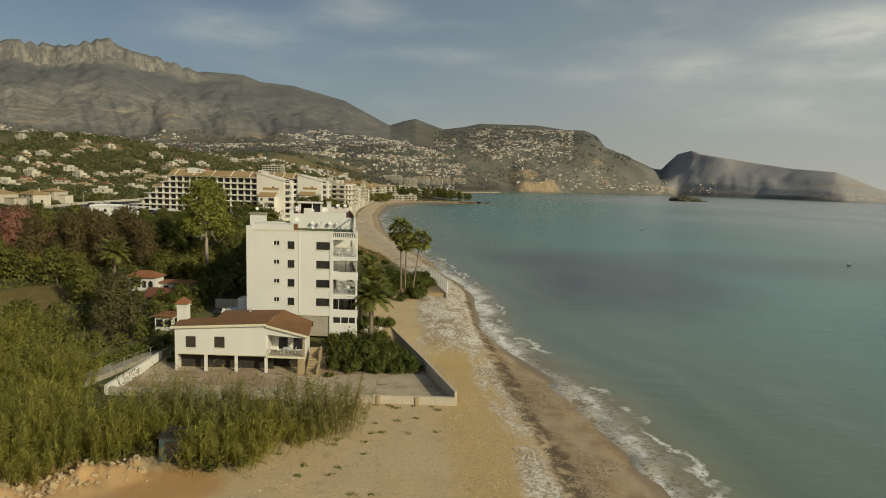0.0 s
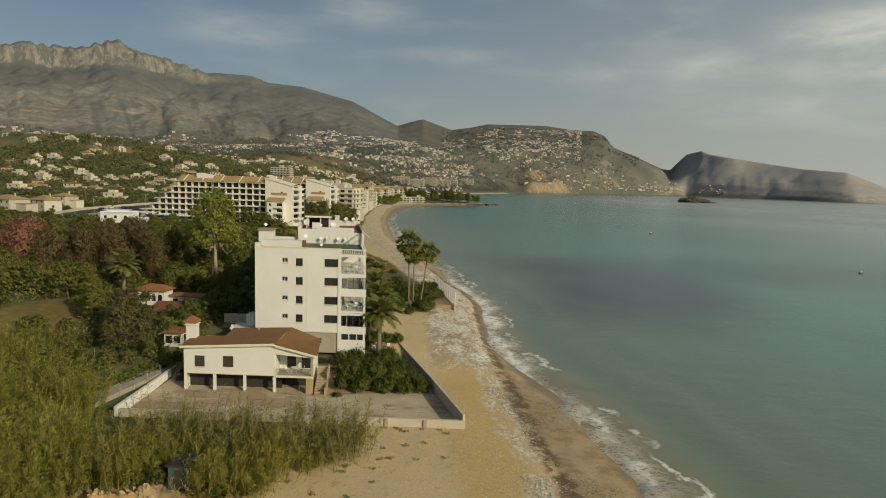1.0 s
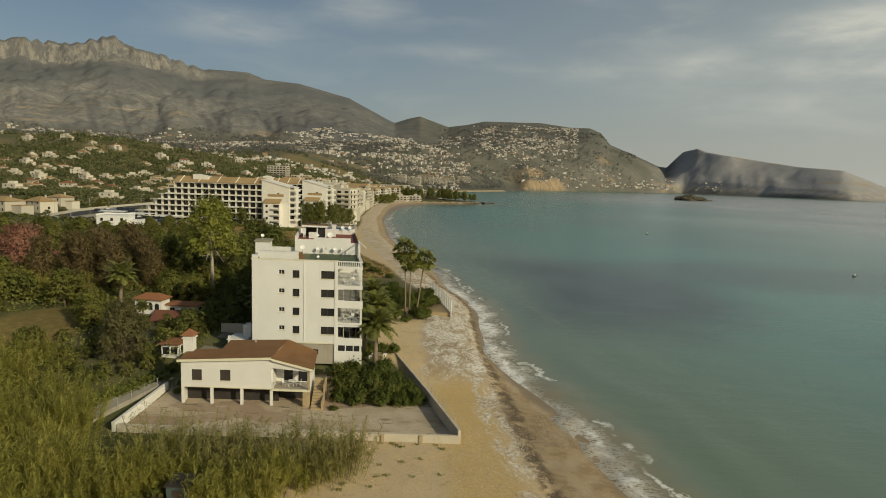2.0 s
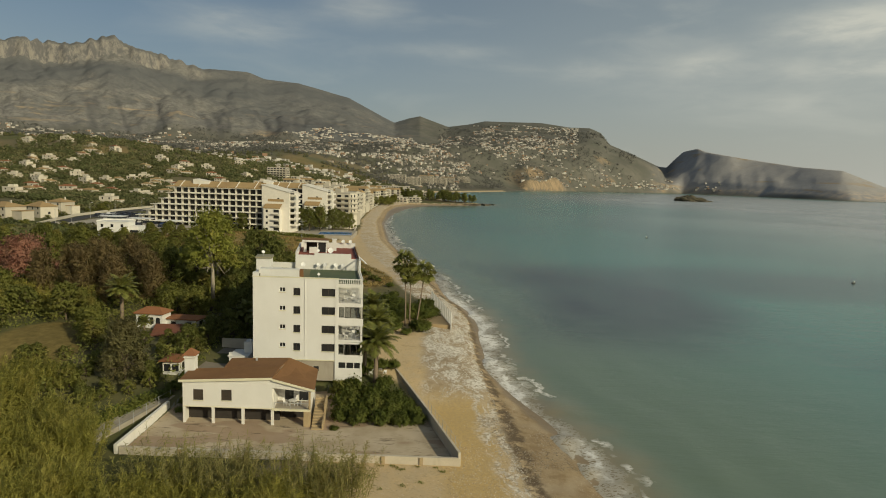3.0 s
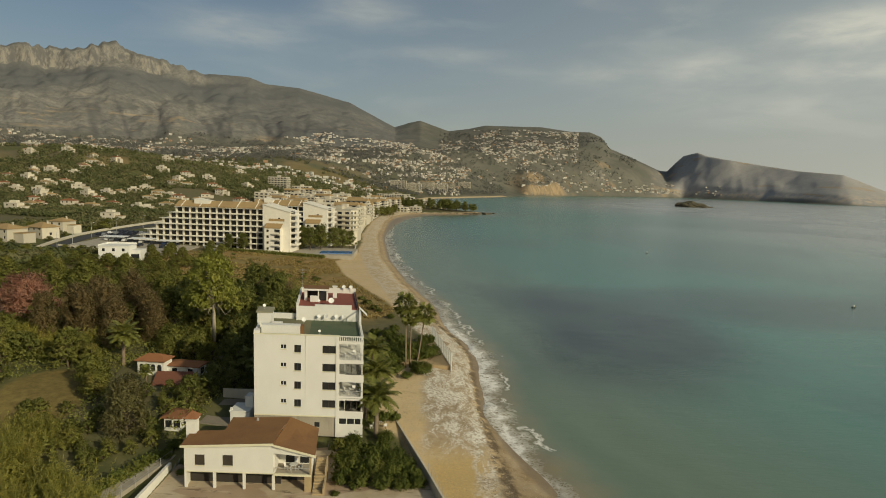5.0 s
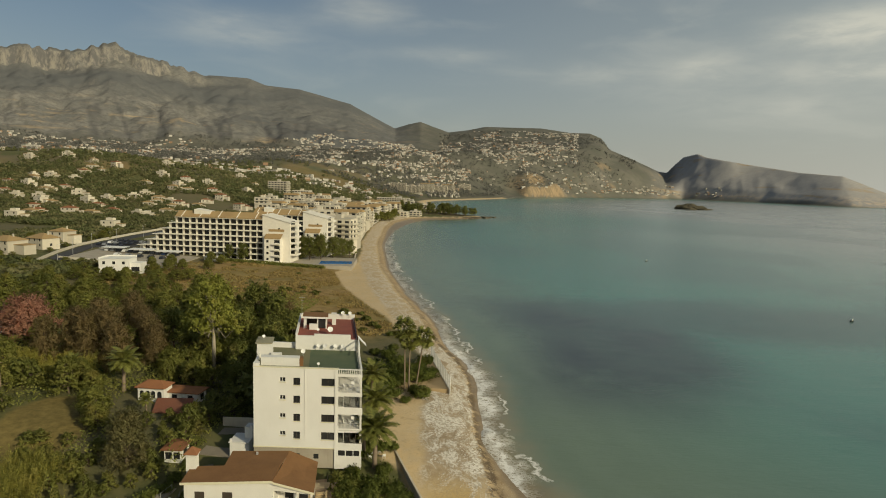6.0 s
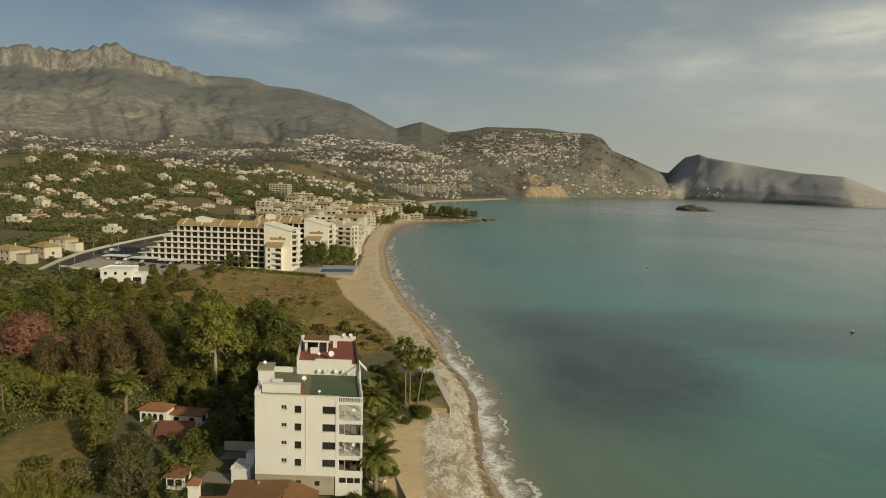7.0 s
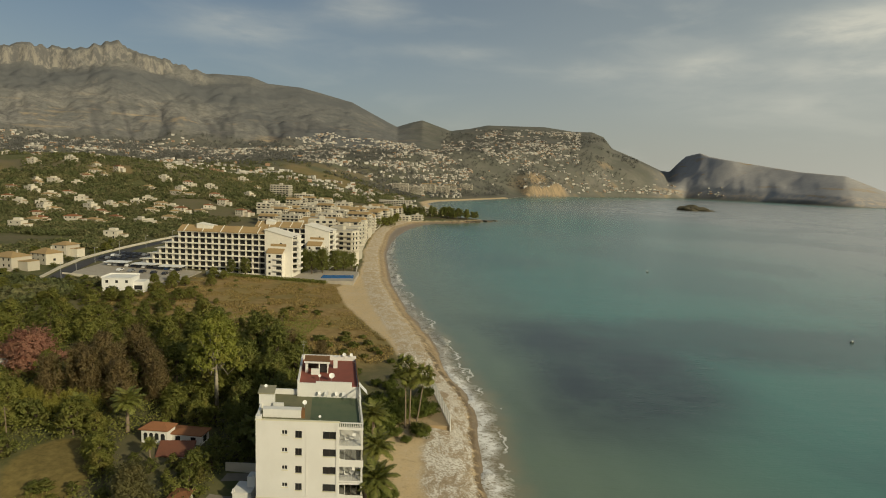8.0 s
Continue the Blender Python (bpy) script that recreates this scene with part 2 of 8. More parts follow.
LEAF_SHRUB = foliage("glossy_shrub_leaves", (0.120, 0.155, 0.036), (0.260, 0.285, 0.062), (0.280, 0.260, 0.070), 0.6, 0.5)
LEAF_PALM = foliage("palm_fronds", (0.110, 0.130, 0.032), (0.270, 0.265, 0.070), (0.220, 0.195, 0.058), 0.42, 0.3)
LEAF_GREY = foliage("grey_green_leaves", (0.19, 0.18, 0.075), (0.33, 0.30, 0.13), (0.30, 0.235, 0.10), 0.6, 0.5)
# scrub leaves with distance haze mixed into their grey
LEAF_HAZE = foliage("hazed_scrub_leaves", (0.128, 0.128, 0.116), (0.175, 0.172, 0.155), (0.188, 0.180, 0.163), 0.9, 0.3)
LEAF_FAR = foliage("hillside_leaves", (0.151, 0.155, 0.072), (0.251, 0.233, 0.108), (0.272, 0.224, 0.118), 0.9, 0.35, (0.105, 0.125, 0.048))
REED = foliage("reed_leaves", (0.290, 0.287, 0.068), (0.600, 0.540, 0.130), (0.630, 0.510, 0.150), 0.6, 0.5)
REED_DRY = foliage("dry_reed_leaves", (0.262, 0.258, 0.083), (0.495, 0.428, 0.167), (0.450, 0.341, 0.155), 0.7, 0.42)


# ---- mesh helpers ----
class MB:
    """Collects vertices and faces of one mesh."""

    def __init__(self):
        self.v, self.f = [], []

    def add(self, verts, faces):
        k = len(self.v)
        self.v.extend(verts)
        self.f.extend(tuple(i + k for i in f) for f in faces)
        return self

    def box(self, x0, y0, z0, x1, y1, z1, turn=None):
        p = [Vector((x, y, z)) for z in (z0, z1) for y in (y0, y1) for x in (x0, x1)]
        if turn is not None:
            p = [turn @ q for q in p]
        return self.add([tuple(q) for q in p], [(0, 2, 3, 1), (4, 5, 7, 6), (0, 1, 5, 4), (1, 3, 7, 5), (3, 2, 6, 7), (2, 0, 4, 6)])

    def prism(self, outline, z0, z1):
        """A flat outline, counter-clockwise, drawn up from z0 to z1."""
        n = len(outline)
        verts = [(x, y, z0) for x, y in outline] + [(x, y, z1) for x, y in outline]
        sides = [(i, (i + 1) % n, n + (i + 1) % n, n + i) for i in range(n)]
        return self.add(verts, sides + [tuple(range(n - 1, -1, -1)), tuple(range(n, 2 * n))])

    def slab(self, quad, thick):
        """A sloping plate: four upper corners, counter-clockwise from above."""
        low = [(x, y, z - thick) for x, y, z in quad]
        return self.add(list(quad) + low, [(0, 1, 2, 3), (7, 6, 5, 4), (0, 4, 5, 1), (1, 5, 6, 2), (2, 6, 7, 3), (3, 7, 4, 0)])

    def tube(self, path, radii, sides=7, cap=True):
        path = [Vector(p) for p in path]
        verts, faces = [], []
        for i, p in enumerate(path):
            d = (path[min(i + 1, len(path) - 1)] - path[max(i - 1, 0)]).normalized()
            a = d.orthogonal().normalized()
            b = d.cross(a)
            for s in range(sides):
                w = 2 * math.pi * s / sides
                verts.append(tuple(p + (a * math.cos(w) + b * math.sin(w)) * radii[i]))
        for i in range(len(path) - 1):
            for s in range(sides):
                t = (s + 1) % sides
                faces.append((i * sides + s, i * sides + t, (i + 1) * sides + t, (i + 1) * sides + s))
        if cap:
            faces.append(tuple(range(sides - 1, -1, -1)))
            faces.append(tuple((len(path) - 1) * sides + s for s in range(sides)))
        return self.add(verts, faces)

    def mesh(self, name, material, smooth=False):
        me = bpy.data.meshes.new(name)
        me.from_pydata(self.v, [], self.f)
        me.materials.append(material)
        if smooth:
            me.polygons.foreach_set("use_smooth", [True] * len(me.polygons))
        me.update()
        return me


def part(name, mb, material, parent, label="", smooth=False):
    """Links a mesh as one object under a thing or a part."""
    me = mb if isinstance(mb, bpy.types.Mesh) else mb.mesh(name, material, smooth)
    ob = new(name, me)
    ob.parent = parent
    if label:
        tagged(ob, label)
    return ob


def thing(name, at, label, category, group="", kind="", turn=0.0):
    ob = new(name)
    ob.matrix_basis = pose(at[0], at[1], at[2], 0, 0, turn)
    return tagged(ob, label, category, group, kind)


def lone(name, mb, material, label, category, group="", kind="", at=(0, 0, 0), turn=0.0, smooth=False):
    ob = new(name, mb if isinstance(mb, bpy.types.Mesh) else mb.mesh(name, material, smooth))
    ob.matrix_basis = pose(at[0], at[1], at[2], 0, 0, turn)
    return tagged(ob, label, category, group, kind)


def cards(points, normals, sizes, aspect, rng, droop=0.0):
    """Many small leaf quads as arrays: one at each point, facing about its normal."""
    n = len(points)
    nr = normals + rng.normal(0, 0.55, (n, 3))
    nr /= np.linalg.norm(nr, axis=1, keepdims=True) + 1e-9
    ref = rng.normal(0, 1, (n, 3))
    ref[:, 2] -= droop
    u = np.cross(nr, ref)
    u /= np.linalg.norm(u, axis=1, keepdims=True) + 1e-9
    w = np.cross(nr, u)
    a, b = u * (sizes * aspect)[:, None], w * sizes[:, None]
    v = np.stack([points - a - b * 0.2, points - b, points + a - b * 0.2 + nr * sizes[:, None] * 0.15, points + b], axis=1).reshape(-1, 3)
    return v, np.arange(4 * n).reshape(-1, 4)


def rounded(points, outward, centre, rng):
    """Normals for leaves that follow the roundness of lobe and crown, four for each leaf."""
    away = points - np.asarray(centre)
    away /= np.linalg.norm(away, axis=1, keepdims=True) + 1e-9
    n = 0.34 * outward + 0.42 * away + (0, 0, 0.25) + rng.normal(0, 0.26, points.shape)
    n /= np.linalg.norm(n, axis=1, keepdims=True) + 1e-9
    return np.repeat(n, 4, axis=0)


def quads_mesh(name, v, f, material, soft=None):
    me = bpy.data.meshes.new(name)
    me.vertices.add(len(v))
    me.vertices.foreach_set("co", np.asarray(v, dtype=np.float32).ravel())
    me.loops.add(f.size)
    me.loops.foreach_set("vertex_index", f.astype(np.int32).ravel())
    me.polygons.add(len(f))
    me.polygons.foreach_set("loop_start", np.arange(0, f.size, f.shape[1], dtype=np.int32))
    me.materials.append(material)
    me.update(calc_edges=True)
    if soft is not None:
        me.polygons.foreach_set("use_smooth", [True] * len(f))
        me.normals_split_custom_set_from_vertices(soft.tolist())
    return me


# ---- plan of the land ----
SHORE = np.array([(70, -5200), (60, -900), (36, -250), (25, -60), (22.5, 40), (20.8, 58), (19.2, 71), (16.5, 80), (12, 93), (9.3, 107), (8.8, 127), (8.6, 141),
    (6.5, 156), (2, 171), (-3, 203), (-16, 251), (-32, 327), (-49, 452), (-60, 600), (-61, 680), (-48, 765), (-27, 796), (15, 826), (54, 880), (30, 905),
    (2, 950), (-30, 1150), (-60, 1500), (-45, 1640), (-28, 1690), (56, 1872), (204, 2222), (290, 2570), (554, 2898), (925, 3234), (1392, 3560), (1640, 3150), (1776, 2640),
    (2080, 2560), (2500, 2900), (2900, 3300), (3400, 3600)], dtype=float)
# the skyline: how far right at 4 km ahead, and how high
SKYLINE = np.array([(-6000, 700), (-2961, 888), (-2830, 894), (-2682, 875), (-2552, 857), (-2401, 897), (-2252, 909), (-2141, 876), (-2049, 832), (-1882, 793),
    (-1678, 726), (-1360, 710), (-1247, 665), (-1022, 646), (-683, 560), (-437, 434), (-380, 407), (-286, 439), (-211, 456), (-135, 429), (-21, 391),
    (111, 410), (223, 435), (600, 435), (790, 411), (922, 411), (1000, 380), (1061, 307), (1216, 248), (1392, 174), (1449, 168), (1502, 226), (1555, 277),
    (1648, 302), (1706, 281), (1936, 247), (2320, 202), (2625, 186), (2866, 102), (3050, 45), (3250, 5), (9000, 0)], dtype=float)


def hashed(ix, iy, seed):
    h = (ix.astype(np.int64) * 374761393 + iy.astype(np.int64) * 668265263 + seed * 1442695041) & 0x7FFFFFFF
    h = ((h ^ (h >> 13)) * 1274126177) & 0x7FFFFFFF
    return ((h ^ (h >> 16)) & 0xFFFF) / 65535.0


def value_noise(x, y, seed=0):
    ix, iy = np.floor(x), np.floor(y)
    fx, fy = x - ix, y - iy
    fx, fy = fx * fx * (3 - 2 * fx), fy * fy * (3 - 2 * fy)
    a, b = hashed(ix, iy, seed), hashed(ix + 1, iy, seed)
    c, d = hashed(ix, iy + 1, seed), hashed(ix + 1, iy + 1, seed)
    return (a + (b - a) * fx) * (1 - fy) + (c + (d - c) * fx) * fy


def fbm(x, y, octaves=4, seed=0):
    total, amp = 0.0, 0.5
    for o in range(octaves):
        total = total + amp * value_noise(x * 2 ** o, y * 2 ** o, seed + o)
        amp *= 0.5
    return total


def smooth(v, lo, hi):
    t = np.clip((v - lo) / (hi - lo), 0, 1)
    return t * t * (3 - 2 * t)


def shore_distance(x, y):
    """Metres inland from the water's edge; negative out at sea."""
    best = np.full(x.shape, 1e9)
    inside = np.zeros(x.shape, dtype=bool)
    ring = np.vstack([SHORE, [(3600, 5600), (-6000, 5600), (-6000, -5600), (70, -5600)]])
    for i in range(len(ring)):
        (ax, ay), (bx, by) = ring[i], ring[(i + 1) % len(ring)]
        if i < len(SHORE) - 1:
            dx, dy = bx - ax, by - ay
            t = np.clip(((x - ax) * dx + (y - ay) * dy) / (dx * dx + dy * dy), 0, 1)
            best = np.minimum(best, np.hypot(x - ax - t * dx, y - ay - t * dy))
        cross = (ay > y) != (by > y)
        if ay != by:
            inside ^= cross & (x < (bx - ax) * (y - ay) / (by - ay) + ax)
    return np.where(inside, best, -best)


def ranges(x, y):
    """For the mountains: bearing as metres aside at 4 km, and how far off crest and foot lie."""
    u = np.tan(np.clip(np.arctan2(x, np.maximum(y, 1e-3)), -1.2, 1.2)) * 4000
    crest = 4450 - 500 * smooth(u, 1350, 1900) - 350 * smooth(u, 1900, 2700)
    foot = 2900 + 150 * fbm(u / 700, u * 0 + 3, 3, 11) - 250 * smooth(u, -300, 500) + 350 * smooth(u, 1300, 1550) - 250 * smooth(u, 1900, 2600)
    foot = foot + (np.interp(u, (1300, 1564, 2082, 2690, 3100), (3560, 3800, 3530, 3165, 3150)) - foot) * smooth(u, 1250, 1500)
    return u, crest, foot


def land(x, y, d=None):
    """Height of the ground."""
    x, y = np.asarray(x, float), np.asarray(y, float)
    if d is None:
        d = shore_distance(x, y)
    r = np.hypot(x, y)
    # beach and coastal plain
    berm = 1.10 + 1.75 * smooth(y, 82, 100)
    z = np.where(d < 0, np.maximum(d * 0.10, -5.0), berm * (1 - np.exp(-np.maximum(d, 0) / 5.5)))
    z = z + 0.05 * np.clip(d - 24, 0, 700) * smooth(y, 72, 95) * smooth(r, 60, 110) * (1 - 0.85 * smooth(d, 200, 700))
    # a heap of earth at the edge of the plot
    q = np.clip(((x + 33) * 8 + (y - 43.5) * 6) / 100, 0, 1)
    z = z + 1.15 * np.exp(-(np.hypot(x + 33 - 8 * q, y - 43.5 - 6 * q) / 1.7) ** 2) * np.clip(2.6 * fbm(x / 1.5, y / 1.5, 4, 81) - 0.55, 0.05, 2) * (r < 90)
    # the paved yard lies a little sunken
    z = np.where((x > -37.3) & (x < 2.9 - 0.335 * (y - 66.7)) & (y > 67.2) & (y < 89), np.minimum(z, 0.9), z)
    # foothills
    ramp = smooth(d, 0, 420) * (1 - smooth(x / np.maximum(np.abs(y), 1), 0.335, 0.365) * (r > 2500))
    z = z + ramp * 0.078 * np.maximum(r - 620, 0) * (0.75 + 0.5 * fbm(x / 420, y / 420, 3, 7)) * smooth(y, -200, 300)
    z = z + 36 * np.exp(-(((x + 520) / 260) ** 2 + ((y - 760) / 190) ** 2))
    z = z + 10 * smooth(r, 350, 700) * ramp * (fbm(x / 130, y / 130, 3, 3) - 0.45)
    # sand cliff on the far shore, low rocks elsewhere
    rim = 0.80 + 0.55 * (fbm(x / 70, y * 0 + 2, 3, 95) - 0.45) + 0.0011 * (x - 470)
    cliff = 62 * rim * np.exp(-(((x - 470) / 165) ** 2 + ((y - 2780) / 200) ** 2) ** 4) + 16 * smooth(x, 500, 700) * smooth(y, 2600, 2900)
    z = z + cliff * smooth(d, 0, 28)
    # mountains
    u, crest, foot = ranges(x, y)
    lift = (np.interp(u, SKYLINE[:, 0], SKYLINE[:, 1]) - 26.7) / np.hypot(u, 4000)
    lift = lift + 0.013 * (fbm(u / 40, u * 0, 4, 71) - 0.47) * (1 - smooth(u, -1900, -1500)) * smooth((r - foot) / (crest - foot), 0.7, 1.0)
    top = 26.7 + lift * crest
    t = np.clip((r - foot) / (crest - foot), 0, 1.3)
    wall = (1 - smooth(u, -1750, -1250)) * (0.35 + 0.65 * smooth(fbm(x / 260, y / 260, 2, 27), 0.25, 0.5))
    tw = t + 0.10 * (fbm((x + y * 0.3) / 120, y / 160, 4, 26) - 0.45) * wall
    soft = np.where(t < 0.62, 0.52 * (t / 0.62) ** 1.15, 0.52 + 0.48 * np.minimum((t - 0.62) / 0.38, 1))
    hard = np.where(tw < 0.62, 0.50 * (np.maximum(tw, 0) / 0.62) ** 1.15, np.where(tw < 0.90, 0.50 + 0.29 * (tw - 0.62) / 0.28, np.where(tw < 0.935, 0.79 + 0.15 * (tw - 0.90) / 0.035, 0.94 + 0.06 * np.minimum((tw - 0.935) / 0.065, 1))))
    rise = soft + (hard - soft) * wall
    rise = rise + (np.clip(t, 0, 1) - rise) * smooth(u, 1350, 1600)
    warp = 150 * fbm(x / 620, y / 620, 3, 24)
    ridge = 0.60 * np.abs(fbm((x + 0.5 * warp) / 420, (y + warp) / 420, 4, 21) - 0.44) + 0.40 * np.abs(fbm((x - warp) / 150, y / 150, 4, 23) - 0.44)
    shape = np.clip(t * (1.02 - t) * 4, 0, 1)
    # gullies down the fall line: deep on the lower slopes, fluted on the cape
    cape = smooth(u, 1350, 1600)
    fall = u + 90 * (fbm(x / 500, y / 500, 3, 86) - 0.45)
    gully = np.abs(fbm(fall / 190, r / 1500, 4, 87) - 0.45) * 2.2 - 0.32
    flute = fbm(fall / 75, r / 1200, 4, 89) - 0.45
    mount = z * (1 - np.clip(t, 0, 1)) + top * np.clip(rise, 0, 1) + (210 * (ridge - 0.10)) * shape * np.maximum(np.clip(top / 700, 0.12, 1), 0.05 * smooth(u, 1350, 1600)) * (1 - 0.8 * smooth(u, -500, -100) * (1 - smooth(u, 1000, 1400))) - 10 * shape + 36 * gully * np.clip(t / 0.12, 0, 1) * (1 - smooth(t, 0.45, 0.68)) * (1 - smooth(u, -700, -350)) + (12 * flute * (1 - smooth(t, 0.35, 0.8)) + 3 * gully) * shape * cape
    mount = np.minimum(mount, 26.7 + lift * r * (0.80 + 0.2 * np.clip(t, 0, 1)) + 0.0)
    mount = mount - np.maximum(r - crest, 0) * 0.35
    edge = smooth(d, 0, 160 - 90 * smooth(u, 1300, 1500))
    z = np.where((t > 0) & (d > 0) & (y > 0), z * (1 - edge) + np.maximum(mount, z * (1 - np.clip(t, 0, 1))) * edge, z)
    return z


def land_at(x, y):
    return float(land(np.array([x]), np.array([y]))[0])


# one sheet of ground, finer ahead and near, out to the skyline
ang = np.concatenate([np.linspace(-180, -48, 50)[:-1], np.linspace(-48, 48, 600), np.linspace(48, 180, 50)[1:]])
rad = np.concatenate([[0.02, 12.0, 20.0], np.geomspace(26, 2850, 430), np.linspace(2862, 4560, 190), [4680, 4800, 4950]])
A, R = np.meshgrid(np.radians(ang[:-1]), rad)
GX, GY = R * np.sin(A), R * np.cos(A)
SD = shore_distance(GX, GY)
GZ = land(GX, GY, SD)
near = (R < 130)
GZ = GZ + np.where((SD > 1) & near, 0.10 * (fbm(GX / 2.2, GY / 2.2, 3, 5) - 0.45), 0)
cols, rows = A.shape[1], A.shape[0]
idx = np.arange(rows * cols).reshape(rows, cols)
nxt = np.roll(idx, -1, axis=1)
gf = np.stack([idx[:-1], nxt[:-1], nxt[1:], idx[1:]], axis=-1).reshape(-1, 4)


def blob(x, y, cx, cy, rx, ry, soft=0.35):
    return 1 - smooth(np.hypot((x - cx) / rx, (y - cy) / ry), 1 - soft, 1 + soft)


def ground_masks(x, y, z, d):
    wob = 6 * (fbm(x / 9, y / 9, 3, 31) - 0.47)
    # sand: the beach, and the open plot before the wall
    width = 16.5 + 3.5 * smooth(y, 90, 96) * (1 - smooth(y, 124, 129))
    width = np.where(y > 128, np.interp(y, (128, 140, 165, 196, 227, 258, 289, 305, 330, 391, 495, 760, 800), (16.5, 10.5, 12.0, 16.0, 22.5, 27.0, 29.0, 24.0, 17.0, 15.0, 15.5, 15.0, 6.0)), width)
    sand = (1 - smooth(d + wob * 0.35, width, width + 1.6)) * (d > -30)
    sand = np.maximum(sand, (1 - smooth(y + wob * 0.4 + np.where(x < -12, (-x - 12) * 0.75, 0), 66, 72)) * (x > -75))
    sand = np.where(y > 930, (1 - smooth(d, 14, 26)) * (y < 2300), sand)
    dry = blob(x, y, -75, 245, 62, 62, 0.2) + blob(x, y, -40, 185, 24, 26, 0.3) + 0.8 * smooth(fbm(x / 160, y / 160, 3, 41), 0.52, 0.62) * (np.hypot(x, y) > 280) * (1 - smooth(np.hypot(x, y), 1300, 2000))
    lawn = blob(x, y, -67.0 - 0.25 * (y - 97), 97.5, 7.2, 10.5, 0.55)
    return sand, np.clip(dry, 0, 1), lawn


def clay_mask(x, y):
    wob = fbm(x / 3, y / 3, 3, 55) - 0.45
    return np.maximum(np.maximum(blob(x, y, -21.0 + 2 * wob, 46.5, 4.6, 3.4, 0.3), 0.75 * blob(x, y, -29, 46.0 + 2 * wob, 6.5, 4.5, 0.3)), blob(x, y, -40, 42 + 2 * wob, 9, 4, 0.3))


S_SAND, S_DRY, S_LAWN = ground_masks(GX, GY, GZ, SD)
ground_me = quads_mesh("ground", np.stack([GX, GY, GZ], axis=-1).reshape(-1, 3), gf, bpy.data.materials.new("ground_mix"))
_, g_crest, g_foot = ranges(GX, GY)
g_u = ranges(GX, GY)[0]
S_BARE = smooth((R - g_foot) / (g_crest - g_foot), 0.0, 0.18) * (SD > 0) * (1 - 0.85 * smooth(g_u, -450, -150) * (1 - smooth(g_u, 1280, 1420)))
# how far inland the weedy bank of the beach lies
BANK = np.interp(GY, (30, 70, 80, 92, 105, 140, 165, 200, 300, 600), (8.8, 8.2, 6.0, 2.9, 1.5, 1.4, 3.0, 4.5, 5.0, 5.0))
# ravines down the lower slopes of the mountain, a mask for painted scrub and gully shade
g_t = np.clip((R - g_foot) / (g_crest - g_foot), 0, 1.3)
g_fall = g_u + 90 * (fbm(GX / 500, GY / 500, 3, 86) - 0.45) + 160 * g_t
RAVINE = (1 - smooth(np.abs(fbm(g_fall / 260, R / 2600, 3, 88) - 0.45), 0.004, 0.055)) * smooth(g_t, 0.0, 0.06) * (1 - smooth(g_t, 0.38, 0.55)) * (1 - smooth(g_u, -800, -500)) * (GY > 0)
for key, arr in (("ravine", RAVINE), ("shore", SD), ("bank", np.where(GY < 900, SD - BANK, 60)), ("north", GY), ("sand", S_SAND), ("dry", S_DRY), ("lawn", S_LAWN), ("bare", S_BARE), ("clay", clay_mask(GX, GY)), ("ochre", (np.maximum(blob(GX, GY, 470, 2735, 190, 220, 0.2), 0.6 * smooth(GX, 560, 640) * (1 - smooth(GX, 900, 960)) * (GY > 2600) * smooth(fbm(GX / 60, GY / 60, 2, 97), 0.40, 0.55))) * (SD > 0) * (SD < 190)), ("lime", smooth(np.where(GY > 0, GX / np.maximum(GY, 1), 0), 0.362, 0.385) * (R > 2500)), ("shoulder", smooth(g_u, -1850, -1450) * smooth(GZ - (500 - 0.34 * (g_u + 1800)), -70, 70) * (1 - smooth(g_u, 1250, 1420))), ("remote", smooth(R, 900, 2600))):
    at = ground_me.attributes.new(key, "FLOAT", "POINT")
    at.data.foreach_set("value", np.clip(arr, -500, 500).astype(np.float32).ravel())
ground_me.polygons.foreach_set("use_smooth", [True] * len(ground_me.polygons))


